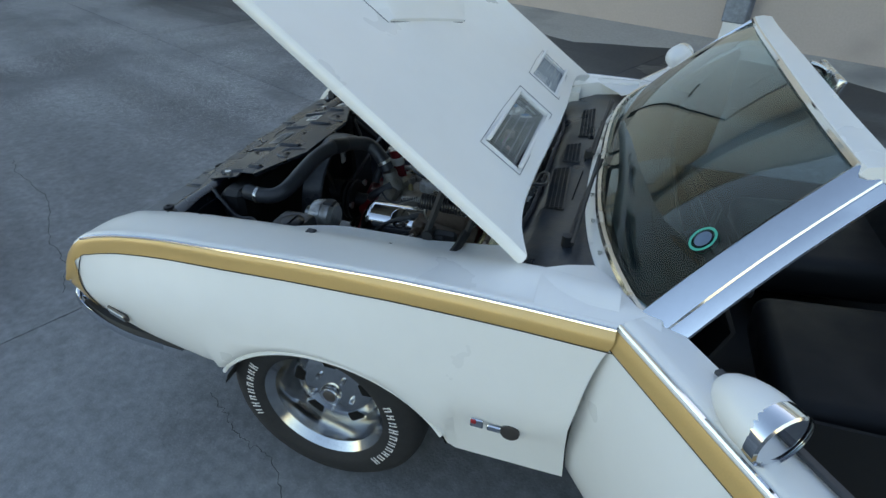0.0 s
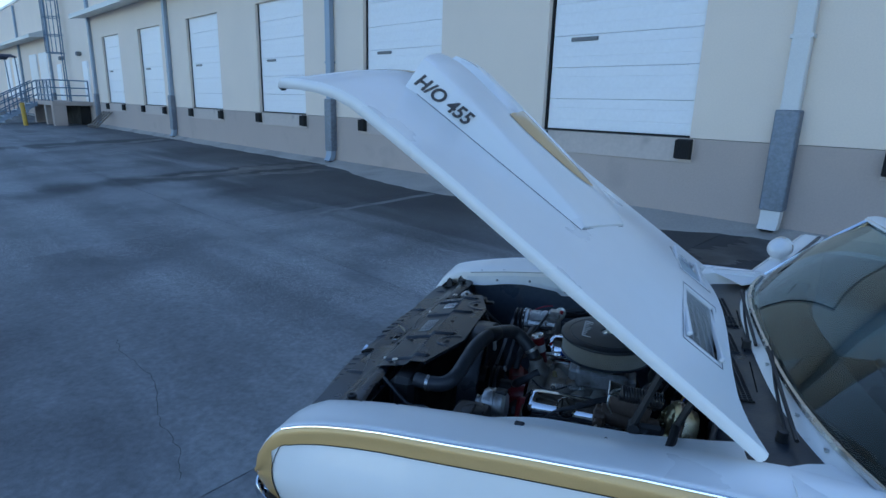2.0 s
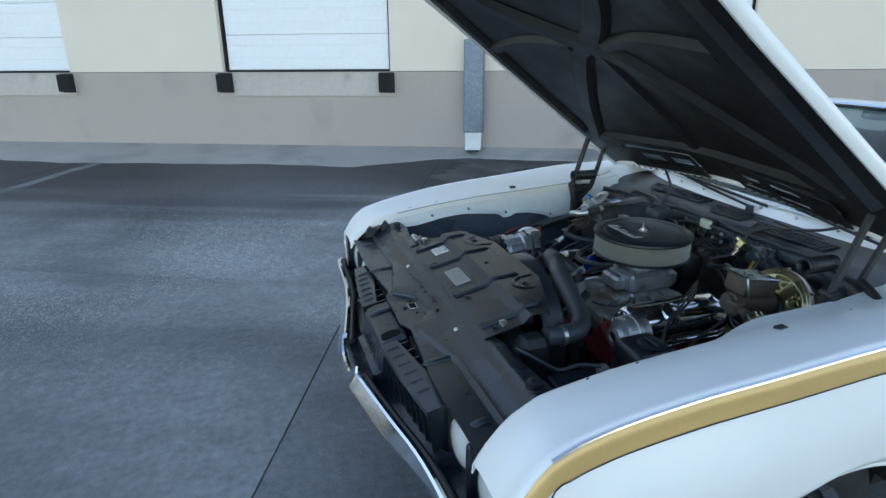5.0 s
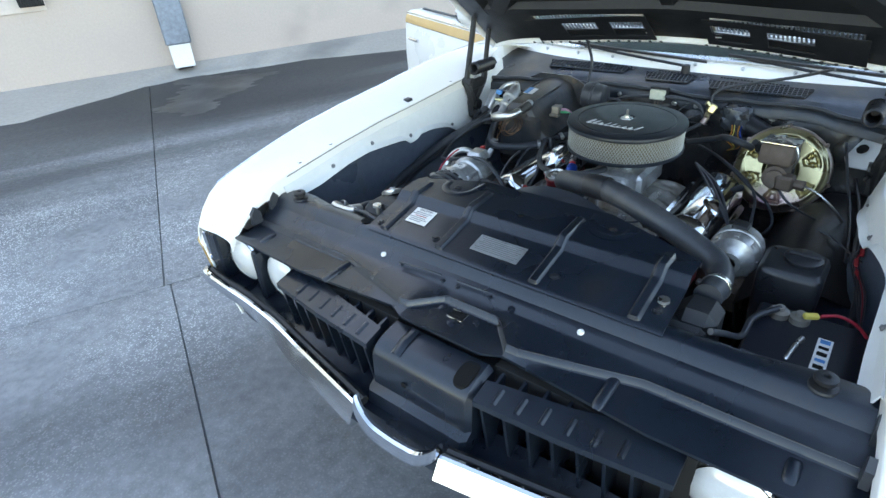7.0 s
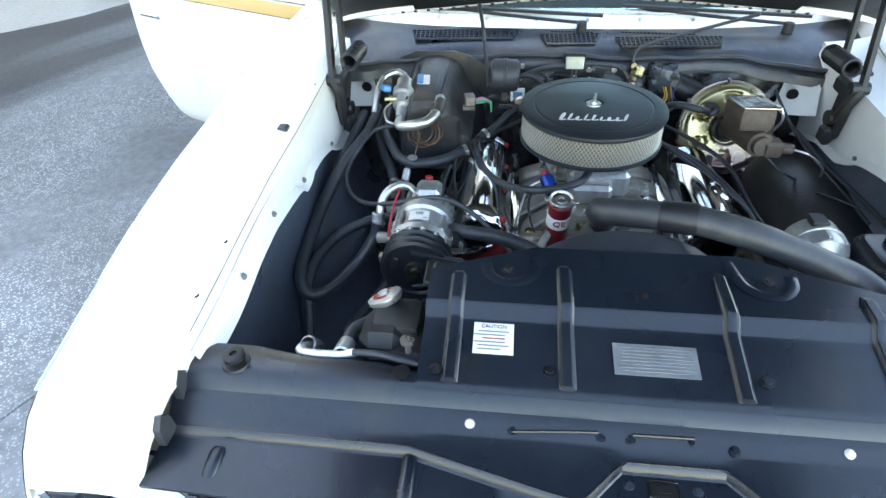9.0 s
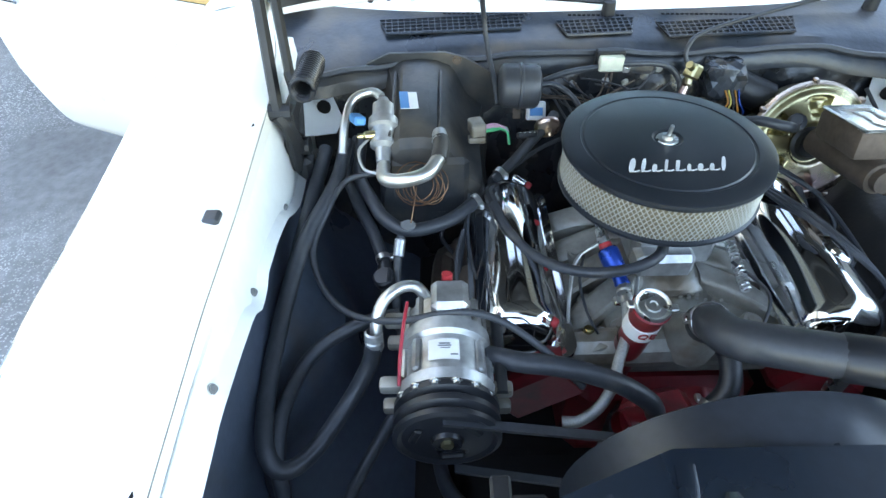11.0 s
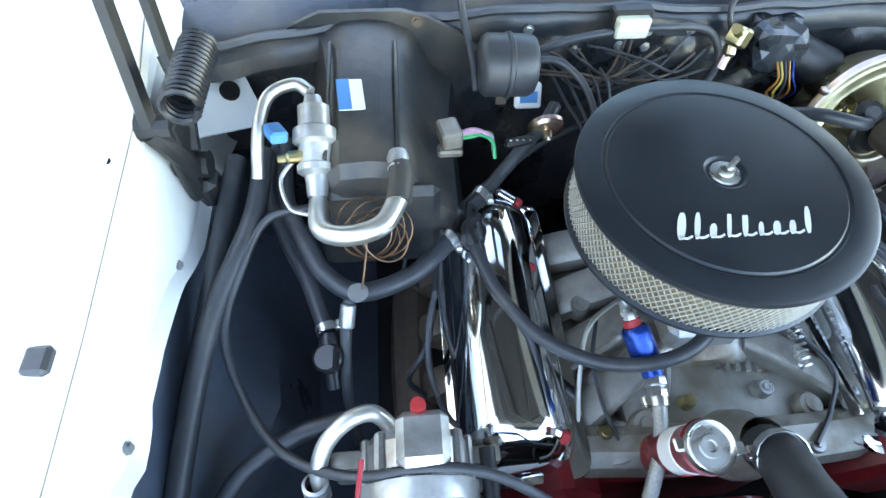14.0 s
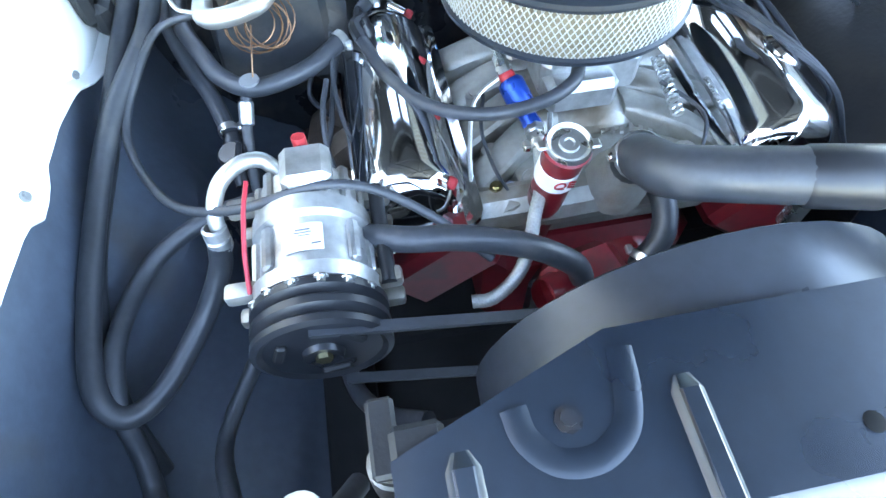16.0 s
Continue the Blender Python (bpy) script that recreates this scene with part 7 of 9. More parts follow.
for s in (1, -1):
    bm = B()
    tube(bm, [(-0.08, s * 0.385, 0.53), (0.08, s * 0.395, 0.54), (0.25, s * 0.385, 0.52), (0.30, s * 0.36, 0.42)], 0.032, 10, 5)
    for k in range(4):
        tube(bm, [(-0.045 + 0.09 * k, s * 0.335, 0.575), (-0.045 + 0.09 * k, s * 0.385, 0.54)], 0.022, 8, 1)
    part("exhaust_manifold", bm, "rust", engine, "brown cast-iron exhaust manifold")
    # chrome rocker cover with rounded ends
    bm = B()
    R = Euler((s * radians(-17), 0, 0)).to_matrix()
    o = V(0.092, s * 0.250 + 0.018, 0.640)
    rows = []
    for k in range(15):
        th = math.pi / 2 * max(0, k - 1) / 13.3
        W = 0.072 * math.cos(th) ** 0.86
        L, h = 0.196 - 0.75 * (0.072 - W), (0.004 if k else 0.0) + 0.088 * math.sin(th) ** 0.95
        rad = W * 0.62
        ring = []
        for qx, qy in ((1, 1), (-1, 1), (-1, -1), (1, -1)):
            for j in range(11):
                a = math.atan2(qy, qx) - math.pi / 4 + (math.pi / 2) * j / 10
                ring.append(o + R @ V(qx * (L - rad) + rad * math.cos(a), qy * (W - rad) + rad * math.sin(a), h))
        rows.append(ring)
    vs = loft(bm, rows, close=True)
    bm.faces.new(vs[-1])
    vc = part("rocker_cover", bm, "chrome", car, "chrome rocker cover", 80)
    bm = B()
    rows = []
    for h, ext in ((-0.003, 0.005), (0.003, 0.005), (0.004, -0.004)):
        ring = []
        for qx, qy in ((1, 1), (-1, 1), (-1, -1), (1, -1)):
            for k in range(6):
                a = math.atan2(qy, qx) - math.pi / 4 + (math.pi / 2) * k / 5
                ring.append(o + R @ V(qx * 0.182 + (0.018 + ext) * math.cos(a), qy * 0.062 + (0.018 + ext) * math.sin(a), h))
        rows.append(ring)
    loft(bm, rows, close=True, caps=True)
    part("cover_flange", bm, "chrome", vc)
    for k in range(4 if s > 0 else 0):
        x = -0.079 + 0.115 * k
        bm = B()
        lathe(bm, (x + 0.016, 0.254, 0.716), (-0.35, -0.85, -0.40), [(0.004, -0.004), (0.0085, 0.0), (0.0085, 0.026), (0.006, 0.028)], 12)
        sl = part("cover_sleeve", bm, "chrome", vc)
        bm = B()
        lathe(bm, (x + 0.006, 0.230, 0.705), (-0.35, -0.85, -0.40), [(0.0075, 0.0), (0.0085, 0.002), (0.0085, 0.009), (0.006, 0.012), (0, 0.012)], 12)
        part("sleeve_tip", bm, "redink", sl, "red rubber tip")
    # spark plug leads
    for k in (1, 3):
        x = -0.06 + 0.09 * k
        hose("plug_lead", [(x, s * 0.375, 0.575), (x + 0.01, s * 0.40, 0.62), (x + 0.05, s * 0.37, 0.66), (0.24, s * 0.33, 0.70), (0.34, s * 0.20, 0.74), (0.39, s * 0.08, 0.76)], 0.0042, "hose", engine, seg=6)

# intake manifold and carburettor
bm = B()
rows = []
for x, w, h in ((0.015, 0.045, 0.010), (0.022, 0.062, 0.026), (0.045, 0.074, 0.040), (0.10, 0.080, 0.050), (0.19, 0.080, 0.050), (0.245, 0.070, 0.040)):
    rows.append([(x, w * math.copysign(abs(math.cos(a)) ** 0.55, math.cos(a)), 0.635 + h * math.sin(a) ** 0.55) for a in (math.pi * j / 16 for j in range(17))])
loft(bm, rows, caps=False)
bm.faces.new([v for v in bm.verts][:17])
intake = part("intake_manifold", bm, "cast", car, "grimy cast aluminium intake manifold")
bm = B()
box(bm, (0.085, 0.005, 0.604), (0.37, 0.40, 0.030), 0.012, None, 2)
part("manifold_floor", bm, "cast", intake)
for s in (1, -1):
    for k, (x0, x1) in enumerate(((0.06, -0.045), (0.11, 0.045), (0.16, 0.135), (0.21, 0.225))):
        bm = B()
        rows = []
        for q, w, h in zip(spline([(x0, s * 0.05, 0.655), (0.5 * (x0 + x1), s * 0.12, 0.654), (x1, s * 0.205, 0.618)], 5), [0.030] * 20, [0.024] * 20):
            rows.append([q + V(w * math.copysign(abs(math.cos(a)) ** 0.6, math.cos(a)), 0, h * math.copysign(abs(math.sin(a)) ** 0.6, math.sin(a))) for a in (2 * math.pi * j / 14 for j in range(14))])
        loft(bm, rows, close=True, caps=True)
        part("intake_runner", bm, "cast", intake)
        bm = B()
        box(bm, (x1, s * 0.208, 0.612), (0.070, 0.040, 0.062), 0.012, Euler((s * -0.6, 0, 0)).to_matrix(), 2)
        part("runner_flange", bm, "cast", intake)
    bm = B()
    box(bm, (-0.080, s * 0.165, 0.635), (0.050, 0.085, 0.050), 0.016, Euler((s * -0.45, 0, 0)).to_matrix(), 2)
    part("water_passage", bm, "cast", intake)
bm = B()
tube(bm, [(-0.075, 0.19, 0.632), (-0.085, 0.09, 0.648), (-0.088, 0.0, 0.655), (-0.085, -0.09, 0.648), (-0.075, -0.19, 0.632)], 0.032, 10, 4)
part("coolant_crossover", bm, "cast", intake)
bm = B()
box(bm, (-0.01, 0.0, 0.632), (0.15, 0.26, 0.036), 0.014, None, 2)
part("valley_plate", bm, "cast", intake)
bm = B()
lathe(bm, (-0.088, 0.012, 0.66), (-0.25, 0, 1), [(0.042, 0), (0.040, 0.030), (0.030, 0.050), (0.028, 0.075)], 18)
part("thermostat_neck", bm, "cast", intake)
for k in range(7):
    bm = B()
    y = -0.015 - 0.0135 * k
    loft(bm, [[(x + 0.15 * (y + 0.05), y + d - 0.25 * (x - 0.015), 0.6515 + h) for d in (-0.0032, 0.0032)] for x, h in ((0.006, 0.0), (0.008, 0.0035), (0.024 + 0.010 * (k % 3 == 0), 0.0035), (0.026 + 0.010 * (k % 3 == 0), 0.0))])
    part("cast_mark", bm, "cast", intake, "raised cast mark")
# bosses, brass plugs and cast lugs scattered over the manifold
for x, y, z, r, h, mt in ((-0.055, 0.105, 0.642, 0.020, 0.022, "cast"), (-0.045, -0.11, 0.642, 0.018, 0.020, "cast"), (0.010, 0.150, 0.630, 0.015, 0.030, "cast"), (0.055, 0.165, 0.625, 0.017, 0.024, "cast"), (-0.062, 0.160, 0.640, 0.010, 0.030, "zinc"),
                          (-0.030, 0.045, 0.648, 0.009, 0.022, "zinc"), (0.000, -0.150, 0.634, 0.016, 0.026, "cast"), (0.120, 0.150, 0.640, 0.014, 0.024, "cast"), (-0.095, -0.085, 0.648, 0.012, 0.030, "alu"), (-0.02, -0.06, 0.648, 0.011, 0.018, "alu")):
    bm = B()
    lathe(bm, (x, y, z), (-0.1, y * 0.8, 1), [(r * 1.35, 0), (r * 1.05, h * 0.25), (r, h * 0.8), (r * 0.85, h), (r * 0.5, h), (r * 0.45, h * 1.15), (0, h * 1.15)], 16)
    part("manifold_boss", bm, mt, intake)
for pts, r, mt in (([(0.075, 0.150, 0.700), (0.02, 0.165, 0.690), (-0.03, 0.160, 0.672), (-0.075, 0.150, 0.668)], 0.0026, "hose"), ([(0.095, 0.115, 0.715), (0.06, 0.165, 0.705), (0.0, 0.185, 0.680), (-0.06, 0.195, 0.660)], 0.0032, "tube"), ([(0.05, -0.10, 0.70), (-0.01, -0.14, 0.69), (-0.06, -0.12, 0.68), (-0.10, -0.08, 0.685)], 0.0030, "hose"), ([(0.02, 0.07, 0.70), (-0.03, 0.085, 0.69), (-0.05, 0.10, 0.668)], 0.0040, "alu")):
    bm = B()
    tube(bm, pts, r, 6, 6)
    part("manifold_line", bm, mt, intake)
for x, y in ((-0.08, 0.19), (-0.06, 0.14), (0.0, 0.205), (0.09, 0.21), (0.18, 0.21), (-0.08, -0.19), (0.0, -0.205), (0.09, -0.21)):
    bm = B()
    bolt(bm, (x, y, 0.650), (0, y * 0.5, 1), 0.008, 0.010)
    part("manifold_bolt", bm, "clampm", intake)
bm = B()
box(bm, (0.155, 0.0, 0.715), (0.19, 0.145, 0.07), 0.012)
box(bm, (0.055, 0.02, 0.705), (0.05, 0.10, 0.05), 0.010)
box(bm, (0.255, 0.0, 0.705), (0.05, 0.10, 0.05), 0.010)
box(bm, (0.15, 0.085, 0.700), (0.05, 0.04, 0.035), 0.008)
lathe(bm, (0.158, 0.02, 0.74), (0, 0, 1), [(0.066, 0), (0.064, 0.045)], 24)
carb = part("carburettor", bm, "alu", car, "dull aluminium four-barrel carburettor")
bm = B()
o, e = V(-0.01, -0.105, 0.69), V(0.10, -0.115, 0.70)
tube(bm, [o + (e - o) * (k / 120) + V(0, math.cos(2 * math.pi * k / 10) * 0.008, math.sin(2 * math.pi * k / 10) * 0.008) for k in range(121)], 0.0018, 4, 1)
part("throttle_spring", bm, "clampm", carb)

# air cleaner
AC = V(0.159, 0.019, 0)
bm = B()
lathe(bm, AC + V(0, 0, 0.872), (0, 0, 1), [(0.1745, -0.007), (0.1765, -0.002), (0.1755, 0.0035), (0.171, 0.0055), (0.1455, 0.0066), (0.1435, 0.0052), (0.1410, 0.0052), (0.1385, 0.0072), (0.10, 0.0095), (0.05, 0.0105), (0.026, 0.0105), (0.022, 0.0075), (0, 0.0075)], 96)
aircl = part("air_cleaner", bm, "lid", car, "round black air cleaner with a pale mesh filter", 25)
bm = B()
lathe(bm, AC + V(0, 0, 0.783), (0, 0, 1), [(0.06, -0.012), (0.12, 0.0), (0.16, 0.008), (0.1735, 0.012), (0.1745, 0.018), (0.170, 0.021)], 72)
part("filter_base", bm, "lid", aircl, "black base pan")
bm = B()
lathe(bm, AC + V(0, 0, 0.800), (0, 0, 1), [(0.1650, 0), (0.1650, 0.070)], 72)
part("filter_element", bm, "paper", aircl, "pleated filter element")
# expanded mesh: two families of slanting strands
bm = B()
NS, RM, Z0, HT = 118, 0.1685, 0.801, 0.070
for sgn in (1, -1):
    for k in range(NS):
        a0 = 2 * math.pi * k / NS
        rows = []
        for j in range(7):
            t = j / 6
            a = a0 + sgn * t * 2 * math.pi * 5.5 / NS
            r = RM + 0.0008 * sgn
            for_w = 0.0011 / RM
            rows.append([AC + V(r * math.cos(a - for_w), r * math.sin(a - for_w), Z0 + HT * t), AC + V((r + 0.0012) * math.cos(a), (r + 0.0012) * math.sin(a), Z0 + HT * t), AC + V(r * math.cos(a + for_w), r * math.sin(a + for_w), Z0 + HT * t)])
        loft(bm, rows)
m_ = part("filter_mesh", bm, "mesh", aircl, "pale expanded-metal mesh")
m_["kind"] = "stuff"
bm = B()
lathe(bm, AC + V(0, 0, 0.8795), (0, 0, 1), [(0.019, 0), (0.018, 0.002), (0.0095, 0.0025), (0.0085, 0.008), (0.004, 0.009)], 12)
tube(bm, [AC + V(0, 0, 0.884), AC + V(-0.002, -0.002, 0.906)], 0.0036, 8, 1)
part("stud_nut", bm, "clampm", aircl, "steel nut on its stud")
# the maker's mark as plain slanting white bars
for k, (h, w) in enumerate(((0.036, 0.0100), (0.035, 0.0068), (0.019, 0.0080), (0.037, 0.0052), (0.037, 0.0068), (0.018, 0.0060), (0.018, 0.0085), (0.018, 0.0075), (0.036, 0.0068))):
    y = 0.104 - 0.0182 * k
    bm = B()
    x0, n_ = 0.066, 6
    rows = []
    for j in range(n_ + 1):
        t = j / n_
        r = w / 2 * (1 - 0.55 * abs(2 * t - 1) ** 3)
        rows.append([(x0 + h * t, y - 0.36 * h * t + d * r, 0.8822) for d in (1, 0.5, -0.5, -1)])
    loft(bm, rows)
    foot = spline([(x0 + 0.004, y + 0.001, 0), (x0 + 0.001, y - 0.007, 0), (x0 + 0.004, y - 0.0145, 0)], 4) if k < 8 else []
    if foot:
        loft(bm, [[(q.x - 0.0014, q.y, 0.8822), (q.x + 0.0014, q.y, 0.8822)] for q in foot])
    part("maker_bar", thick(bm, 0.0006), "lettering", aircl)

aircl.matrix_basis = Matrix.Translation((AC.x, AC.y + 0.0060, 0)) @ Matrix.Diagonal((0.965, 0.965, 1, 1)) @ Matrix.Translation((-AC.x, -AC.y, 0))

# oil filler with its chrome cap
bm = B()
lathe(bm, (-0.075, 0.108, 0.571), (-0.042, -0.004, 0.215), [(0.024, 0), (0.0235, 0.16), (0.025, 0.205), (0.028, 0.218), (0.024, 0.220)], 24)
filler = part("oil_filler", bm, "red", car, "red oil filler tube with a white band")
n = V(-0.042, -0.004, 0.215).normalized()
o = V(-0.075, 0.108, 0.571)
bm = B()
lathe(bm, o + n * 0.155, n, [(0.0245, 0), (0.0255, 0.001), (0.0255, 0.031), (0.0245, 0.032)], 24)
part("filler_band", bm, "label", filler)
fw_ = basis(o + n * 0.170 + V(-0.026, 0.0, 0.0), (0, -1, 0), n)
words("QE", 0.020, fw_, "redink", "filler_letters", filler, 0.0006)
bm = B()
lathe(bm, o + n * 0.222, n, [(0.024, -0.004), (0.0265, 0.0), (0.0265, 0.004), (0.0245, 0.007), (0.021, 0.005), (0.020, 0.003), (0.012, 0.003), (0.011, 0.006), (0.006, 0.006), (0.005, 0.003), (0, 0.003)], 32)
for s in (1, -1):
    box(bm, o + n * 0.223 + V(0.004 * s, 0.029 * s, 0), (0.014, 0.012, 0.004), 0.002)
part("filler_cap", bm, "clampm", filler, "chrome twist cap with two ears")

# fuel filter and braided line
ff = drum("fuel_filter", (0.034, 0.129, 0.756), (-0.018, 0.106, 0.718), [(0, 0), (0.013, 0), (0.0165, 0.004), (0.0172, 0.008), (0.0172, 0.040), (0.0150, 0.046), (0.0115, 0.048), (0.0115, 0.058), (0.0125, 0.060), (0.0125, 0.068), (0, 0.069)], "blue", car, "blue anodised two-step fuel filter", 20)
drum("filter_union", (0.041, 0.132, 0.761), (0.034, 0.129, 0.756), [(0, 0), (0.0095, 0), (0.0105, 0.002), (0.0105, 0.009), (0, 0.009)], "redink", ff, "red anodised ring", 14)
drum("inlet_union", (0.062, 0.139, 0.775), (0.040, 0.1315, 0.760), [(0.0045, -0.02), (0.0045, 0), (0.0085, 0.002), (0.0085, 0.014), (0.0100, 0.016), (0.0100, 0.026), (0, 0.027)], "clampm", ff, "steel inlet union", 8)
hose("braided_line", [(-0.030, 0.107, 0.719), (-0.060, 0.109, 0.712), (-0.100, 0.118, 0.702), (-0.137, 0.135, 0.690), (-0.171, 0.150, 0.670), (-0.193, 0.170, 0.650), (-0.207, 0.200, 0.636), (-0.205, 0.225, 0.632)], 0.0088, "braid", ff, "braided steel fuel line", 12, 10, 0.0006)
drum("line_union", (-0.018, 0.106, 0.719), (-0.044, 0.108, 0.716), [(0, 0), (0.0125, 0), (0.0135, 0.002), (0.0135, 0.010), (0.0110, 0.012), (0.0125, 0.014), (0.0125, 0.024), (0.0095, 0.026)], "clampm", ff, "bright hose union", 8)
clamp((-0.046, 0.108, 0.7155), (-1, 0.05, -0.2), 0.0095, ff)

# belts, fuel pump, compressor
bm = B()
lathe(bm, (-0.285, 0.392, 0.690), (1, 0, 0), [(0, 0.0), (0.018, -0.004), (0.020, 0.002), (0.055, 0.004), (0.060, 0.000), (0.066, 0.003), (0.066, 0.010), (0.058, 0.016), (0.066, 0.022), (0.066, 0.030), (0.058, 0.036), (0.066, 0.042), (0.066, 0.050), (0.04, 0.052)], 48)
comp = part("compressor", bm, "plastic", car, "silver air-conditioning compressor with a black pulley")
for k in range(3):
    a = radians(120 * k + 20)
    bm = B()
    box(bm, (-0.284, 0.392 + 0.040 * math.cos(a), 0.690 + 0.040 * math.sin(a)), (0.006, 0.010, 0.030), 0.002, Euler((a, 0, 0)).to_matrix())
    part("clutch_spoke", bm, "blackmatt", comp)
drum("hub_nut", (-0.292, 0.392, 0.690), (-0.27, 0.392, 0.690), [(0, 0), (0.008, 0), (0.008, 0.01), (0, 0.011)], "zinc", comp, "", 6)
bm = B()
prof = [(0.030, 0.0), (0.060, 0.002), (0.063, 0.016), (0.055, 0.018), (0.054, 0.075), (0.060, 0.080), (0.060, 0.100), (0.052, 0.104), (0.052, 0.140), (0.046, 0.150), (0.032, 0.158), (0, 0.158)]
lathe(bm, (-0.232, 0.392, 0.695), (1, 0, 0.04), prof, 40)
part("compressor_body", bm, "alu", comp, "ribbed cast aluminium body", 30)
for k in range(7):
    a = radians(20 + 30 * k)
    rr = V(0, math.cos(a), math.sin(a))
    for x, z, r, on in ((-0.185, 0.697, 0.056, k not in (2, 3)), (-0.110, 0.700, 0.052, True)):
        if on:
            bm = B()
            box(bm, V(x, 0.392, z) + rr * r, (0.052, 0.010, 0.012), 0.003, Euler((a, 0, 0)).to_matrix())
            part("body_rib", bm, "alu", comp)
for y, z in ((0.465, 0.715), (0.465, 0.665), (0.318, 0.70), (0.318, 0.66)):
    for x in (-0.215, -0.105):
        bm = B()
        box(bm, (x, y - 0.006 * (1 if y > 0.4 else -1), z), (0.020, 0.032, 0.018), 0.005, None, 2)
        part("mounting_lug", bm, "cast", comp)
bm = B()
box(bm, (-0.100, 0.385, 0.755), (0.055, 0.050, 0.030), 0.008)
part("port_block", bm, "alu", comp)
for k in range(6):
    a = radians(30 + 24 * k)
    bm = B()
    bolt(bm, (-0.236, 0.392 + 0.060 * math.cos(a), 0.695 + 0.060 * math.sin(a)), (-1, 0, 0), 0.0042, 0.006)
    part("case_bolt", bm, "clampm", comp)
bm = B()
rows = []
for k in range(9):
    a = radians(68 + 40 * k / 8)
    rows.append([(x, 0.392 + 0.0565 * math.cos(a), 0.697 + 0.0565 * math.sin(a)) for x in (-0.203, -0.170)])
loft(bm, rows)
part("maker_label", bm, "label", comp, "white paper label")
for x, y, w, h in ((-0.178, 0.393, 0.014, 0.0022), (-0.1815, 0.393, 0.017, 0.0016), (-0.185, 0.392, 0.012, 0.0012), (-0.196, 0.381, 0.009, 0.0018)):
    bm = B()
    box(bm, (x, y, 0.7537), (h, w, 0.0005))
    part("label_mark", bm, "grey", comp)
cc = V(-0.20, 0.392, 0.692)
comp.matrix_basis = Matrix.Translation(cc + V(0.012, 0.003, 0.020)) @ Matrix.Diagonal((1.0, 1.09, 1.09, 1.0)) @ Matrix.Translation(-cc)
hose("tie_rod", [(-0.225, 0.322, 0.705), (-0.10, 0.322, 0.712)], 0.008, "blackmatt", comp, "", 8, 1)
hose("charge_cap", [(-0.070, 0.388, 0.758), (-0.068, 0.388, 0.772)], 0.0075, "redink", comp, "red charge-port cap", 8, 1)
# drive belts
bm = B()
for x, y0, z0, y1, z1 in ((-0.270, 0.40, 0.757, 0.02, 0.668), (-0.270, 0.385, 0.622, 0.03, 0.50)):
    loft(bm, [[(x - 0.006, y, z + 0.005), (x + 0.006, y, z + 0.005), (x + 0.004, y, z - 0.005), (x - 0.004, y, z - 0.005)] for y, z in ((y0, z0), (y1, z1))], close=True, caps=True)
part("drive_belt", bm, "hose", car, "black V-belt")
bm = B()
lathe(bm, (-0.285, 0.0, 0.590), (1, 0, 0), [(0, 0), (0.03, 0), (0.05, 0.006), (0.080, 0.006), (0.080, 0.014), (0.07, 0.02), (0.080, 0.026), (0.080, 0.036), (0.03, 0.04), (0.03, 0.09)], 32)
lathe(bm, (-0.275, 0.0, 0.40), (1, 0, 0), [(0, 0), (0.04, 0), (0.085, 0.006), (0.085, 0.036), (0.04, 0.04), (0.04, 0.09)], 32)
part("engine_pulley", bm, "blackmatt", car, "black engine pulleys")

# air-conditioning pipework
hose("ac_loop", [(-0.118, 0.496, 0.708), (-0.103, 0.497, 0.742), (-0.080, 0.486, 0.766), (-0.060, 0.462, 0.774), (-0.053, 0.438, 0.768), (-0.062, 0.422, 0.750), (-0.078, 0.414, 0.738)], 0.0092, "tube", car, "bent aluminium pipe", 12, 8)
bm = B()
lathe(bm, (-0.111, 0.501, 0.736), (-0.25, 0.03, -1), [(0.0105, 0), (0.014, 0.002), (0.014, 0.014), (0.012, 0.016), (0.014, 0.018), (0.014, 0.030), (0.0125, 0.034)], 16)
part("crimp", bm, "alu", car, "crimped aluminium hose ferrule")
hose("suction_hose", [(-0.119, 0.502, 0.712), (-0.131, 0.512, 0.680), (-0.170, 0.546, 0.636), (-0.238, 0.594, 0.615), (-0.266, 0.632, 0.620), (-0.240, 0.656, 0.645), (-0.145, 0.664, 0.668), (0.0, 0.652, 0.708), (0.099, 0.634, 0.735), (0.218, 0.592, 0.765), (0.318, 0.582, 0.785)], 0.0135, "hose", car, "thick black air-conditioning hose", 12, 8)
hose("discharge_hose", [(-0.025, 0.470, 0.668), (-0.035, 0.53, 0.662), (-0.065, 0.590, 0.650), (-0.107, 0.625, 0.640), (-0.183, 0.640, 0.645), (-0.236, 0.642, 0.630), (-0.265, 0.638, 0.611), (-0.30, 0.63, 0.575), (-0.345, 0.62, 0.555), (-0.41, 0.585, 0.61), (-0.47, 0.55, 0.69), (-0.52, 0.520, 0.755)], 0.0120, "hose", car, "black air-conditioning hose", 12, 8)
hose("lower_hose", [(-0.09, 0.430, 0.62), (-0.166, 0.489, 0.565), (-0.288, 0.545, 0.55), (-0.40, 0.500, 0.66), (-0.50, 0.470, 0.755)], 0.0105, "hose", car, "", 10, 6)
hose("wing_hose", [(0.33, 0.628, 0.76), (0.20, 0.640, 0.735), (0.06, 0.655, 0.70), (-0.10, 0.672, 0.655), (-0.22, 0.668, 0.58), (-0.30, 0.64, 0.50)], 0.0145, "hose", car, "thick hose along the inner wing", 10, 6)
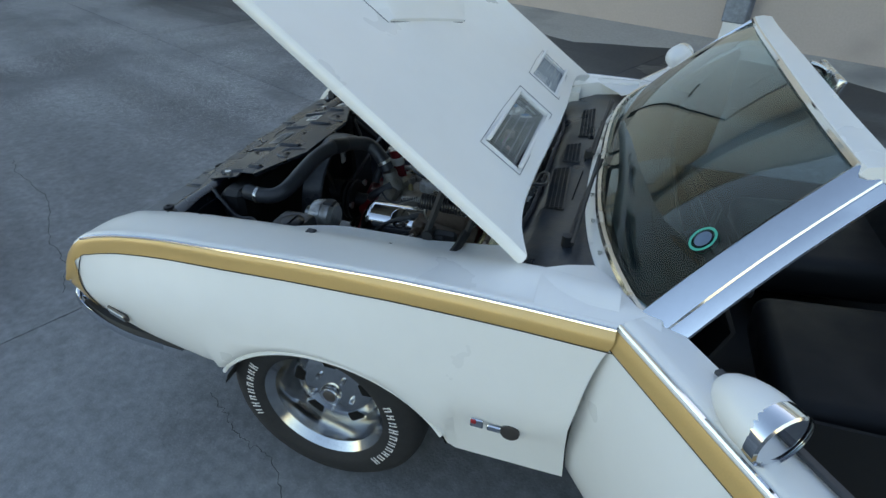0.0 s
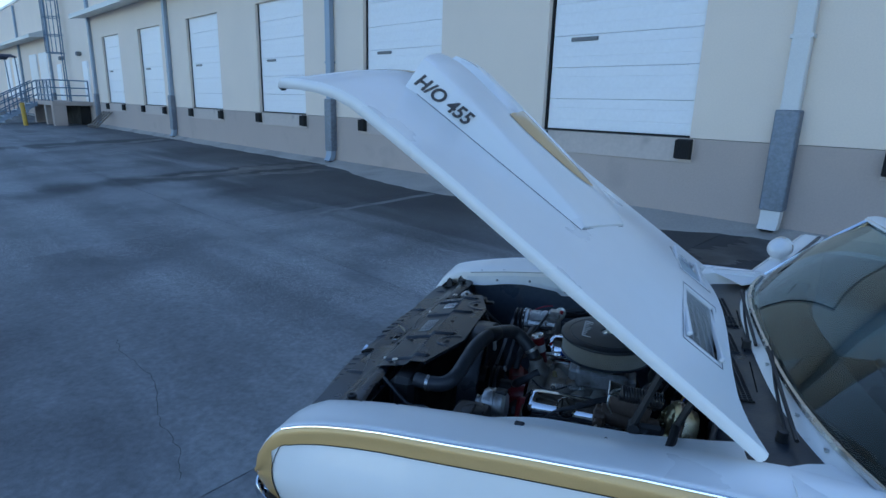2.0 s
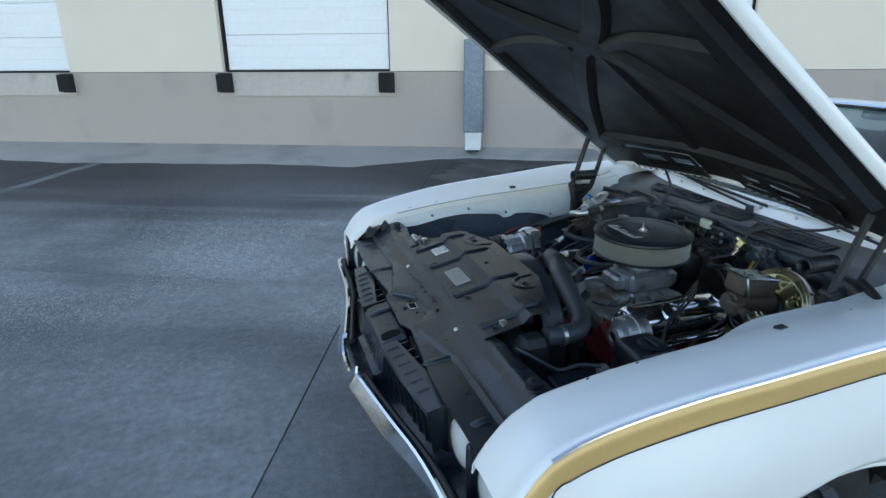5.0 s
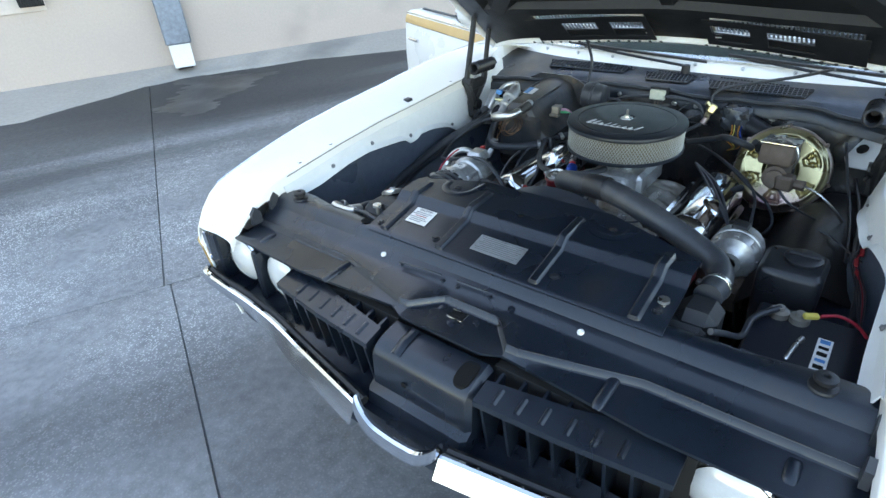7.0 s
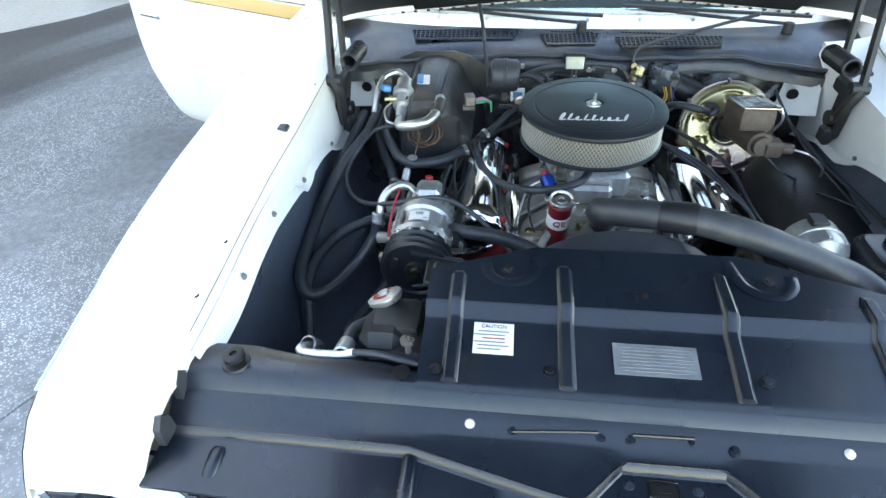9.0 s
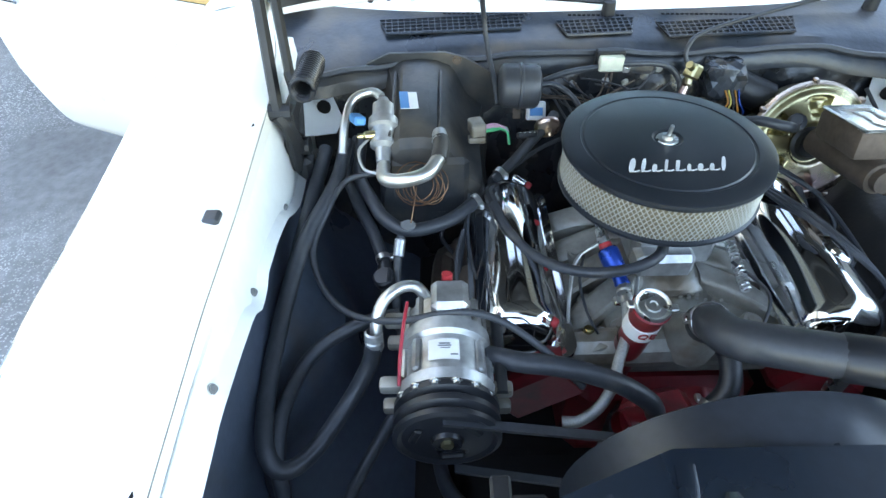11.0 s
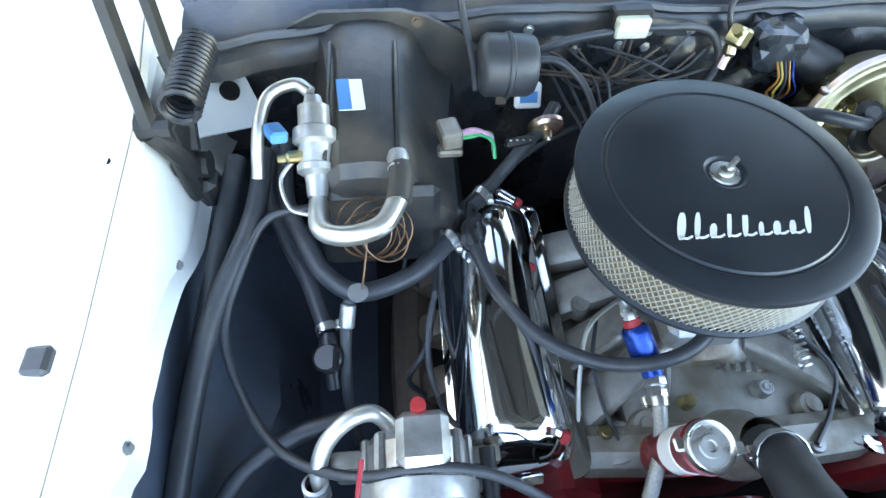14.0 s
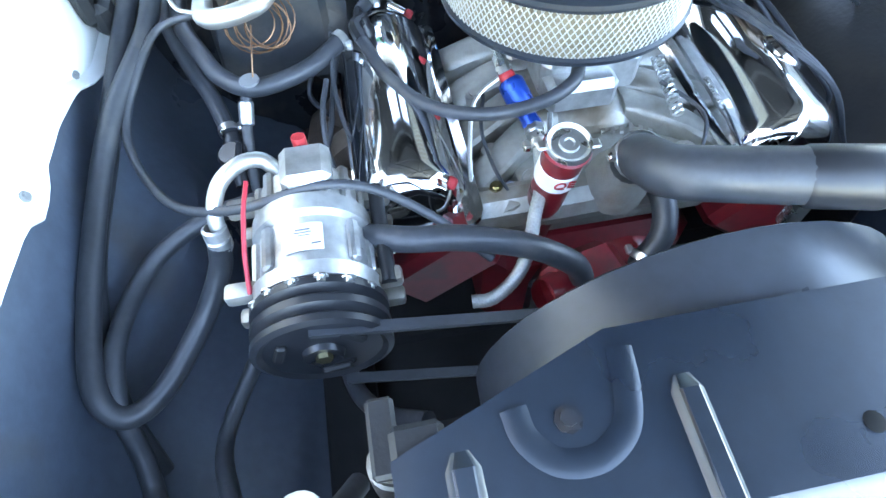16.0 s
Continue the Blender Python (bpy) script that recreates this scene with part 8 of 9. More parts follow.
hose("condenser_pipe", [(-0.52, 0.522, 0.750), (-0.548, 0.530, 0.778), (-0.560, 0.520, 0.780), (-0.562, 0.470, 0.782), (-0.558, 0.44, 0.786)], 0.0085, "tube", car, "bent aluminium condenser pipe", 10, 8)
for p, d in (((-0.528, 0.523, 0.762), (-0.5, 0.1, 0.8)), ((-0.545, 0.462, 0.778), (-0.9, 0.0, 0.3))):
    bm = B()
    lathe(bm, p, d, [(0.011, -0.02), (0.014, -0.018), (0.014, 0.014), (0.011, 0.016)], 14)
    part("pipe_ferrule", bm, "alu", car)
hose("condenser_hose", [(-0.535, 0.462, 0.775), (-0.49, 0.455, 0.77), (-0.44, 0.40, 0.755), (-0.40, 0.375, 0.70)], 0.011, "hose", car, "", 10, 6)
hose("condenser_line", [(-0.560, 0.442, 0.790), (-0.565, 0.40, 0.795), (-0.572, 0.36, 0.792), (-0.578, 0.32, 0.79)], 0.0055, "hose", car, "", 8, 6)

# expansion valve, evaporator box
bm = B()
rows = []
for x, dz, nar in ((0.214, -0.045, 0.022), (0.219, -0.020, 0.010), (0.232, -0.005, 0.003), (0.250, 0.0, 0.0), (0.33, 0.004, 0.0), (0.41, 0.010, 0.0), (0.46, 0.016, -0.006), (0.485, 0.020, -0.012)):
    z = 0.846 + dz
    rows.append([(x, 0.318 + nar, z - 0.105), (x, 0.352 + nar, z - 0.075), (x, 0.374 + nar, z - 0.028), (x, 0.386 + nar, z - 0.010), (x, 0.402, z + 0.002), (x, 0.432, z + 0.007), (x, 0.470, z + 0.004), (x, 0.492 - nar, z - 0.012), (x, 0.504 - nar, z - 0.050), (x, 0.516 - nar, z - 0.10), (x - 0.004, 0.520 - nar, 0.66), (x - 0.004, 0.300 + nar, 0.66)])
loft(bm, rows, close=True, caps=True)
evap = part("evaporator_box", bm, "evap", car, "dusty black evaporator box", 25)
for y0, y1 in ((0.398, 0.394), (0.420, 0.418), (0.488, 0.486)):
    bm = B()
    tube(bm, [(0.240, y0, 0.846), (0.30, (y0 + y1) / 2, 0.8505), (0.45, y1, 0.8605)], 0.0032, 6, 4)
    part("box_rib", bm, "evap", evap)
bm = B()
box(bm, (0.222, 0.42, 0.745), (0.02, 0.15, 0.13), 0.01)
part("box_front", bm, "evap", evap)
bm = B()
loft(bm, [[(x, 0.245, 0.800), (x, 0.300, 0.846), (x, 0.345, 0.872), (x, 0.385, 0.884), (x, 0.50, 0.884), (x, 0.548, 0.862), (x, 0.575, 0.835), (x, 0.578, 0.70), (x, 0.245, 0.70)] for x in (0.486, 0.494)], close=True, caps=True)
part("box_flange", bm, "evap", evap)
for y, z in ((0.360, 0.868), (0.550, 0.848), (0.268, 0.806)):
    bm = B()
    bolt(bm, (0.485, y, z), (-1, 0, 0), 0.006, 0.006)
    part("flange_screw", bm, "rust", evap)
bm = B()
box(bm, (0.342, 0.456, 0.8585), (0.056, 0.034, 0.001), 0, Euler((0.08, -0.06, 0.10)).to_matrix())
part("box_label", bm, "label", evap, "white and blue box label")
bm = B()
box(bm, (0.342, 0.4645, 0.8597), (0.056, 0.017, 0.001), 0, Euler((0.08, -0.06, 0.10)).to_matrix())
part("label_field", bm, "bluelab", evap)
valve = drum("suction_valve", (0.325, 0.502, 0.872), (0.205, 0.500, 0.806), [(0, 0), (0.010, 0.0), (0.013, 0.012), (0.020, 0.014), (0.020, 0.040), (0.027, 0.044), (0.028, 0.060), (0.021, 0.064), (0.021, 0.088), (0.024, 0.090), (0.024, 0.098), (0.015, 0.104), (0.013, 0.130), (0, 0.132)], "alu", car, "dull aluminium suction valve")
drum("valve_stub", (0.252, 0.512, 0.842), (0.248, 0.545, 0.842), [(0.008, 0), (0.008, 0.02), (0.005, 0.024), (0.005, 0.034), (0, 0.034)], "zinc", valve, "brass service port", 10)
bm = B()
box(bm, (0.272, 0.546, 0.862), (0.032, 0.022, 0.016), 0.003, Euler((0.3, 0.2, 0.5)).to_matrix())
part("port_tag", bm, "bluelab", valve, "blue plastic tag")
hose("valve_pipe", [(0.330, 0.505, 0.874), (0.345, 0.525, 0.876), (0.335, 0.560, 0.866), (0.295, 0.575, 0.84), (0.255, 0.580, 0.80)], 0.0085, "tube", valve, "aluminium pipe", 10, 6)
hose("u_pipe", [(0.205, 0.500, 0.806), (0.160, 0.494, 0.812), (0.140, 0.462, 0.822), (0.146, 0.420, 0.832), (0.180, 0.398, 0.842)], 0.0125, "tube", valve, "bent aluminium pipe", 12, 8)
hose("lagged_pipe", [(0.172, 0.400, 0.840), (0.205, 0.395, 0.846), (0.222, 0.397, 0.848)], 0.0150, "evap", valve, "grimy lagged pipe", 10, 6)
hose("pipe_bellows", [(0.216, 0.398, 0.848), (0.240, 0.398, 0.852)], 0.014, "alu", valve, "", 12, 1, 0.002)
hose("equaliser_line", [(0.262, 0.520, 0.835), (0.235, 0.545, 0.820), (0.20, 0.535, 0.805), (0.19, 0.51, 0.80)], 0.003, "tube", valve, "", 6, 6)
bm = B()
for k in range(6):
    cx, cy, cz = 0.148 + 0.006 * k, 0.418 + 0.012 * (k % 3), 0.800 - 0.003 * k
    tube(bm, [(cx + 0.017 * math.sin(a) * (1 + 0.1 * k), cy + 0.027 * math.cos(a) * (1 + 0.08 * k), cz + 0.024 * math.sin(a) + 0.006 * math.cos(a + k)) for a in (2 * math.pi * j / 20 for j in range(21))], 0.0010, 5, 1)
tube(bm, [(0.150, 0.44, 0.80), (0.120, 0.446, 0.775), (0.105, 0.452, 0.750)], 0.0013, 5, 4)
ob_ = part("capillary_coil", bm, "copper", valve, "coiled thin copper capillary")
ob_["kind"] = "stuff"
drum("coil_tag", (0.103, 0.456, 0.752), (0.103, 0.456, 0.756), [(0, 0), (0.013, 0), (0.013, 0.003), (0, 0.003)], "grey", valve, "", 16)

# heater hoses, vacuum and wiring
hose("heater_hose", [(0.197, 0.328, 0.731), (0.141, 0.385, 0.729), (0.117, 0.455, 0.729), (0.144, 0.499, 0.732), (0.188, 0.525, 0.738), (0.262, 0.556, 0.745), (0.36, 0.56, 0.76)], 0.0125, "hose", car, "black heater hose", 12, 8)
clamp((0.191, 0.334, 0.731), (0.5, -0.6, 0.05), 0.0125, car)
hose("heater_return", [(0.088, 0.503, 0.683), (0.159, 0.528, 0.69), (0.221, 0.558, 0.70), (0.300, 0.585, 0.73), (0.38, 0.57, 0.75)], 0.0120, "hose", car, "black heater hose", 12, 6)
clamp((0.091, 0.504, 0.684), (0.7, 0.25, 0.07), 0.012, car)
bm = B()
lathe(bm, (0.088, 0.502, 0.682), (-0.6, -0.05, -0.35), [(0.010, 0), (0.014, 0.012), (0.014, 0.03), (0.010, 0.034), (0.010, 0.075)], 14)
lathe(bm, (0.055, 0.500, 0.668), (-0.2, 0.2, 1), [(0.020, 0), (0.020, 0.012), (0.016, 0.016), (0, 0.016)], 16)
box(bm, (0.045, 0.490, 0.688), (0.034, 0.008, 0.006), 0.002)
part("heater_valve", bm, "plastic", car, "black plastic heater valve")
hose("fuel_hose", [(0.118, 0.470, 0.72), (0.085, 0.478, 0.69), (0.02, 0.480, 0.64), (-0.03, 0.47, 0.58)], 0.008, "hose", car, "", 8, 5)
drum("crimp_ferrule", (0.110, 0.472, 0.715), (0.08, 0.478, 0.688), [(0.009, 0), (0.0105, 0.002), (0.0105, 0.03), (0.009, 0.032)], "alu", car, "", 12)
hose("breather_hose", [(0.172, 0.304, 0.742), (0.100, 0.278, 0.732), (0.036, 0.233, 0.730), (-0.004, 0.170, 0.740), (-0.010, 0.103, 0.750), (0.010, 0.052, 0.758), (0.05, 0.03, 0.76)], 0.0090, "hose", car, "black breather hose over the rocker cover", 10, 8)
bm = B()
lathe(bm, (0.200, 0.292, 0.705), (0.2, 0.15, 1), [(0.014, 0), (0.014, 0.030), (0.010, 0.036), (0.010, 0.05), (0, 0.05)], 14)
tube(bm, [(0.212, 0.296, 0.745), (0.195, 0.310, 0.748), (0.170, 0.304, 0.742)], 0.010, 8, 4)
tube(bm, [(0.206, 0.294, 0.73), (0.235, 0.302, 0.74), (0.260, 0.280, 0.748)], 0.009, 8, 4)
part("breather_elbow", bm, "plastic", car, "black plastic breather elbow")
hose("breather_rear", [(0.236, 0.299, 0.742), (0.277, 0.261, 0.752), (0.305, 0.224, 0.780), (0.332, 0.191, 0.800), (0.36, 0.17, 0.81)], 0.0100, "hose", car, "", 10, 6)
clamp((0.255, 0.285, 0.747), (0.7, -0.6, 0.15), 0.010, car)
hose("conduit", [(0.215, 0.512, 0.785), (0.208, 0.572, 0.772), (0.147, 0.603, 0.750), (0.078, 0.622, 0.722), (0.002, 0.596, 0.712), (-0.076, 0.539, 0.735), (-0.113, 0.464, 0.762), (-0.116, 0.379, 0.784), (-0.125, 0.321, 0.776), (-0.150, 0.262, 0.745), (-0.19, 0.20, 0.70)], 0.0060, "hose", car, "ribbed black wiring conduit", 8, 8, 0.0008)
hose("red_lead", [(-0.118, 0.440, 0.768), (-0.150, 0.444, 0.762), (-0.190, 0.448, 0.745), (-0.222, 0.450, 0.722)], 0.0024, "redwire", comp, "red clutch lead", 6, 6)
bm = B()
tube(bm, [(0.113, 0.360, 0.73), (0.070, 0.372, 0.71), (0.02, 0.372, 0.68), (-0.03, 0.352, 0.66), (-0.06, 0.320, 0.665)], 0.0040, 6, 6)
tube(bm, [(0.20, 0.345, 0.74), (0.12, 0.352, 0.715), (0.06, 0.345, 0.69), (0.02, 0.33, 0.68)], 0.0035, 6, 6)
part("loom_lead", bm, "hose", car, "black wiring beside the rocker cover")
# small parts on the firewall
bm = B()
box(bm, (0.300, 0.328, 0.822), (0.040, 0.028, 0.026), 0.003, Euler((0, 0.1, 0.2)).to_matrix())
box(bm, (0.285, 0.328, 0.806), (0.020, 0.034, 0.012), 0.003)
rel = part("pressure_switch", bm, "cast", car, "small bright switch with pink and green leads")
for k, (mt, dy) in enumerate((("pinkwire", 0.0), ("pinkwire", 0.006), ("greenwire", -0.004), ("greenwire", 0.010))):
    hose("switch_lead", [(0.300, 0.314, 0.824 - 0.004 * k), (0.302, 0.292, 0.826 - 0.004 * k), (0.292 + dy, 0.272, 0.818), (0.276 + dy, 0.268, 0.80)], 0.0026, mt, rel, "", 6, 5)
can = drum("vacuum_canister", (0.402, 0.279, 0.852), (0.402, 0.199, 0.848), [(0, 0), (0.030, 0.0), (0.039, 0.004), (0.043, 0.010), (0.043, 0.036), (0.0455, 0.038), (0.0455, 0.043), (0.043, 0.045), (0.043, 0.070), (0.039, 0.077), (0.03, 0.081), (0, 0.081)], "hose", car, "black vacuum canister on the firewall", 36)
bm = B()
box(bm, (0.418, 0.238, 0.795), (0.004, 0.016, 0.05), 0.001, Euler((0, 0.3, 0)).to_matrix())
part("canister_strap", bm, "rust", can, "rusty strap")
bm = B()
box(bm, (0.405, 0.200, 0.792), (0.012, 0.040, 0.038), 0.003, Euler((0, 0.5, 0)).to_matrix())
part("sticker_box", bm, "label", car, "small box with a blue and white sticker")
bm = B()
box(bm, (0.398, 0.200, 0.794), (0.004, 0.026, 0.016), 0, Euler((0, 0.5, 0)).to_matrix())
part("sticker_field", bm, "bluelab", car)
drum("vacuum_advance", (0.318, 0.188, 0.800), (0.342, 0.188, 0.806), [(0, 0), (0.006, -0.01), (0.007, 0), (0.022, 0.002), (0.026, 0.006), (0.026, 0.012), (0.018, 0.016), (0, 0.018)], "zinc", car, "gold zinc vacuum diaphragm")
bm = B()
box(bm, (0.296, 0.232, 0.806), (0.016, 0.040, 0.012), 0.003, Euler((0, 0.6, 0.2)).to_matrix())
part("fluid_tag", bm, "plastic", car, "black tag with small white marks")
for k in range(4):
    bm = B()
    box(bm, (0.290, 0.246 - 0.009 * k, 0.8145), (0.006, 0.0022, 0.001), 0, Euler((0, 0.6, 0.2)).to_matrix())
    part("tag_mark", bm, "label", car)
bm = B()
box(bm, (0.466, 0.046, 0.864), (0.026, 0.050, 0.032), 0.003)
rl = part("wiper_relay", bm, "relay", car, "pale square relay on the firewall")
bm = B()
tube(bm, [(0.46, 0.04, 0.846), (0.45, 0.045, 0.80), (0.43, 0.07, 0.77)], 0.0022, 5, 5)
tube(bm, [(0.46, 0.05, 0.846), (0.452, 0.06, 0.80), (0.42, 0.10, 0.78)], 0.0022, 5, 5)
part("relay_lead", bm, "rust", rl)
bm = B()
box(bm, (0.476, 0.046, 0.866), (0.020, 0.060, 0.042), 0.003)
part("relay_bracket", bm, "blackmatt", rl, "black bracket")
rm = random.Random(12)
bm = B()
bmesh.ops.create_icosphere(bm, subdivisions=3, radius=1.0)
for v in bm.verts:
    d = v.co.normalized()
    m_ = max(abs(d.x), abs(d.y), abs(d.z))
    k = (1 / m_) ** 0.75 * (1 + rm.uniform(-0.10, 0.10))
    v.co = V(0.480 + 0.036 * d.x * k, -0.205 + 0.044 * d.y * k + 0.012 * d.z, 0.812 + 0.042 * d.z * k)
wm = part("wiper_motor", bm, "foil", car, "grimy wiper motor wrapped in crumpled dark foil", 8)
bm = B()
cyl(bm, (0.48, -0.235, 0.80), (0.46, -0.305, 0.775), 0.034, seg=18)
part("motor_can", bm, "blackmatt", wm, "black motor can")
bm = B()
for c_, z_, r_ in ((V(0.462, -0.128, 0.842), 0.030, (0.5, 0.2, 0.4)), (V(0.456, -0.120, 0.822), 0.020, (0.2, 0.6, 0.1))):
    box(bm, c_, (z_, z_ * 0.8, z_), 0.004, Euler(r_).to_matrix())
cyl(bm, (0.46, -0.130, 0.845), (0.452, -0.112, 0.862), 0.008, seg=10)
cyl(bm, (0.458, -0.120, 0.815), (0.448, -0.112, 0.795), 0.009, seg=10)
part("washer_pump", bm, "zinc", wm, "brass-coloured fitting")
for k, mt in enumerate(("orangewire", "yellowplug", "hose", "orangewire", "blue")):
    hose("motor_lead", [(0.445, -0.200 - 0.007 * k, 0.806), (0.428, -0.206 - 0.006 * k, 0.786), (0.424, -0.196 - 0.012 * k, 0.764), (0.436, -0.215 - 0.006 * k, 0.740), (0.45, -0.20, 0.72)], 0.0019, mt, wm, "", 5, 5)
# loose wires across the firewall
rw = random.Random(3)
for k in range(9):
    y0 = rw.uniform(0.02, 0.22)
    z0 = rw.uniform(0.79, 0.83)
    hose("firewall_wire", [(0.475, y0, z0), (0.45, y0 - 0.03, z0 - rw.uniform(-0.02, 0.03)), (0.43, y0 - 0.08, z0 - rw.uniform(-0.01, 0.04)), (0.44, y0 - 0.14, z0 - rw.uniform(-0.01, 0.03)), (0.47, y0 - 0.19, z0 + rw.uniform(-0.03, 0.02))], 0.0020, rw.choice(("hose", "hose", "hose", "rust")), car, "", 5, 5)
for k in range(7):
    bm = B()
    bolt(bm, (0.498, rw.uniform(-0.1, 0.24), rw.uniform(0.80, 0.84)), (-1, 0, 0.1), 0.005, 0.006)
    part("firewall_bolt", bm, "clampm", car)
hose("bonnet_cable", [(0.50, -0.42, 0.985), (0.535, -0.33, 0.945), (0.525, -0.165, 0.900), (0.500, -0.120, 0.880), (0.485, -0.120, 0.850), (0.475, -0.135, 0.830)], 0.0048, "hose", car, "black washer tube to the bonnet", 8, 8)
hose("drain_cable", [(0.47, 0.315, 1.02), (0.500, 0.305, 0.945), (0.475, 0.298, 0.895), (0.420, 0.285, 0.845), (0.385, 0.282, 0.82)], 0.0052, "hose", car, "black washer tube to the bonnet", 8, 8)
hose("firewall_loom", [(0.46, 0.24, 0.80), (0.455, 0.15, 0.845), (0.462, 0.08, 0.855), (0.462, 0.0, 0.862), (0.470, -0.08, 0.848), (0.455, -0.11, 0.80), (0.40, -0.06, 0.77)], 0.0060, "hose", car, "wiring loom along the firewall", 8, 8)
hose("vacuum_hose", [(0.42, 0.205, 0.84), (0.42, 0.16, 0.84), (0.39, 0.12, 0.815), (0.33, 0.10, 0.77)], 0.0058, "hose", car, "", 8, 6)
bm = B()
for k in range(5):
    tube(bm, [(0.45, 0.16 - 0.02 * k, 0.80), (0.40, 0.14 - 0.015 * k, 0.78 + 0.006 * k), (0.36, 0.12 - 0.01 * k, 0.76), (0.30, 0.12, 0.735)], 0.0028, 5, 5)
part("loose_wire", bm, "hose", car, "loose dark wires behind the engine")
drum("distributor", (0.375, 0.02, 0.66), (0.375, 0.02, 0.80), [(0.04, 0), (0.05, 0.03), (0.055, 0.07), (0.045, 0.10), (0.02, 0.11), (0, 0.11)], "blackmatt", car, "black distributor cap")

# brake booster and master cylinder
n = V(-0.93, 0.0, 0.36).normalized()
o = V(0.368, -0.369, 0.722)
bm = B()
lathe(bm, o, n, [(0.116, -0.055), (0.118, -0.010), (0.122, -0.008), (0.122, 0.004), (0.117, 0.008), (0.113, 0.009)], 72)
boost = part("brake_booster", bm, "zinc", car, "gold zinc-plated brake booster")
u, w = frame_of(n)


def ramp(v, lo, hi):
    t = min(1, max(0, (v - lo) / (hi - lo)))
    return t * t * (3 - 2 * t)


bm = B()
rows = []
for r in [0.113, 0.109, 0.105, 0.101, 0.098, 0.095, 0.092, 0.089, 0.085, 0.080, 0.075, 0.070, 0.066, 0.063, 0.060, 0.056, 0.050, 0.045, 0.042, 0.039, 0.034]:
    ring = []
    for k in range(144):
        a = 2 * math.pi * k / 144
        off = abs((a - radians(30) + math.pi / 6) % (math.pi / 3) - math.pi / 6) * r
        half = 0.010 + 0.42 * (r - 0.060)
        pocket = ramp(r, 0.058, 0.063) * ramp(0.100, r, r + 0.004) * ramp(0.100 - r, 0.0, 0.005) * (1 - ramp(off, half - 0.004, half + 0.001))
        pad = ramp(r, 0.070, 0.075) * ramp(0.093 - r, 0.0, 0.005) * (1 - ramp(off, half - 0.013, half - 0.008))
        h = 0.009 + 0.007 * ramp(0.113 - r, 0, 0.010) - 0.014 * (pocket - 0.8 * pad) - 0.010 * ramp(0.044 - r, 0.0, 0.006)
        ring.append(o + n * h + (u * math.cos(a) + w * math.sin(a)) * r)
    rows.append(ring)
loft(bm, rows, close=True)
part("booster_face", bm, "zinc", boost, "pressed gold face with six pockets", 50)
bm = B()
lathe(bm, o, n, [(0.124, -0.010), (0.127, -0.004), (0.124, 0.004), (0.119, 0.006)], 72)
part("booster_rim", bm, "pinkzinc", boost, "rolled pinkish rim")
for k in range(7):
    a = 2 * math.pi * k / 7 + 0.3
    bm = B()
    box(bm, o + (u * math.cos(a) + w * math.sin(a)) * 0.127, (0.010, 0.014, 0.010), 0.002, frame_of(n)[0].to_track_quat("X", "Z").to_matrix())
    part("rim_tab", bm, "pinkzinc", boost)
bm = B()
lathe(bm, o + n * 0.004, n, [(0.040, 0), (0.037, 0.002), (0.030, 0.006), (0.026, 0.016), (0, 0.016)], 28)
part("booster_hub", bm, "liner", boost, "black hub plate")
drum("check_valve", o + u * -0.02 + w * 0.0 + V(-0.02, 0.075, 0.062), o + V(-0.05, 0.080, 0.09), [(0.018, 0), (0.018, 0.012), (0.010, 0.016), (0.010, 0.04), (0, 0.04)], "hose", boost, "", 12)
hose("booster_hose", [(0.318, -0.292, 0.792), (0.300, -0.262, 0.808), (0.318, -0.215, 0.810), (0.345, -0.18, 0.79), (0.36, -0.10, 0.76)], 0.0095, "hose", boost, "black vacuum hose", 10, 6)
bm = B()
tilt = Euler((0, 0.20, 0)).to_matrix()
box(bm, (0.257, -0.370, 0.817), (0.128, 0.082, 0.056), 0.010, tilt, 2)
mcyl = part("master_cylinder", bm, "rust", car, "brown cast-iron brake master cylinder")
bm = B()
cyl(bm, (0.345, -0.372, 0.745), (0.170, -0.382, 0.778), 0.030, seg=18)
cyl(bm, (0.175, -0.382, 0.777), (0.155, -0.383, 0.781), 0.022, seg=12)
part("cylinder_bore", bm, "rust", mcyl, "grimy cast cylinder body")
bm = B()
box(bm, (0.255, -0.370, 0.849), (0.134, 0.088, 0.008), 0.003, tilt)
part("reservoir_lid", bm, "chromeworn", mcyl, "worn bright reservoir lid")
hose("lid_clip", [(0.205, -0.415, 0.80), (0.192, -0.421, 0.835), (0.20, -0.405, 0.866), (0.23, -0.372, 0.866), (0.27, -0.372, 0.858), (0.30, -0.335, 0.838)], 0.0032, "clampm", mcyl, "bright wire clip", 6, 6)
bm = B()
box(bm, (0.170, -0.408, 0.772), (0.040, 0.045, 0.040), 0.006)
cyl(bm, (0.17, -0.41, 0.772), (0.165, -0.455, 0.772), 0.013, seg=10)
part("brake_valve", bm, "rust", mcyl)
hose("brake_pipe", [(0.165, -0.455, 0.772), (0.15, -0.49, 0.765), (0.16, -0.54, 0.72), (0.24, -0.58, 0.62)], 0.0032, "clampm", mcyl, "", 6, 6)
hose("brake_pipe", [(0.16, -0.40, 0.752), (0.15, -0.44, 0.72), (0.20, -0.52, 0.66), (0.3, -0.56, 0.58)], 0.0032, "hose", mcyl, "", 6, 6)
bm = B()
rows = []
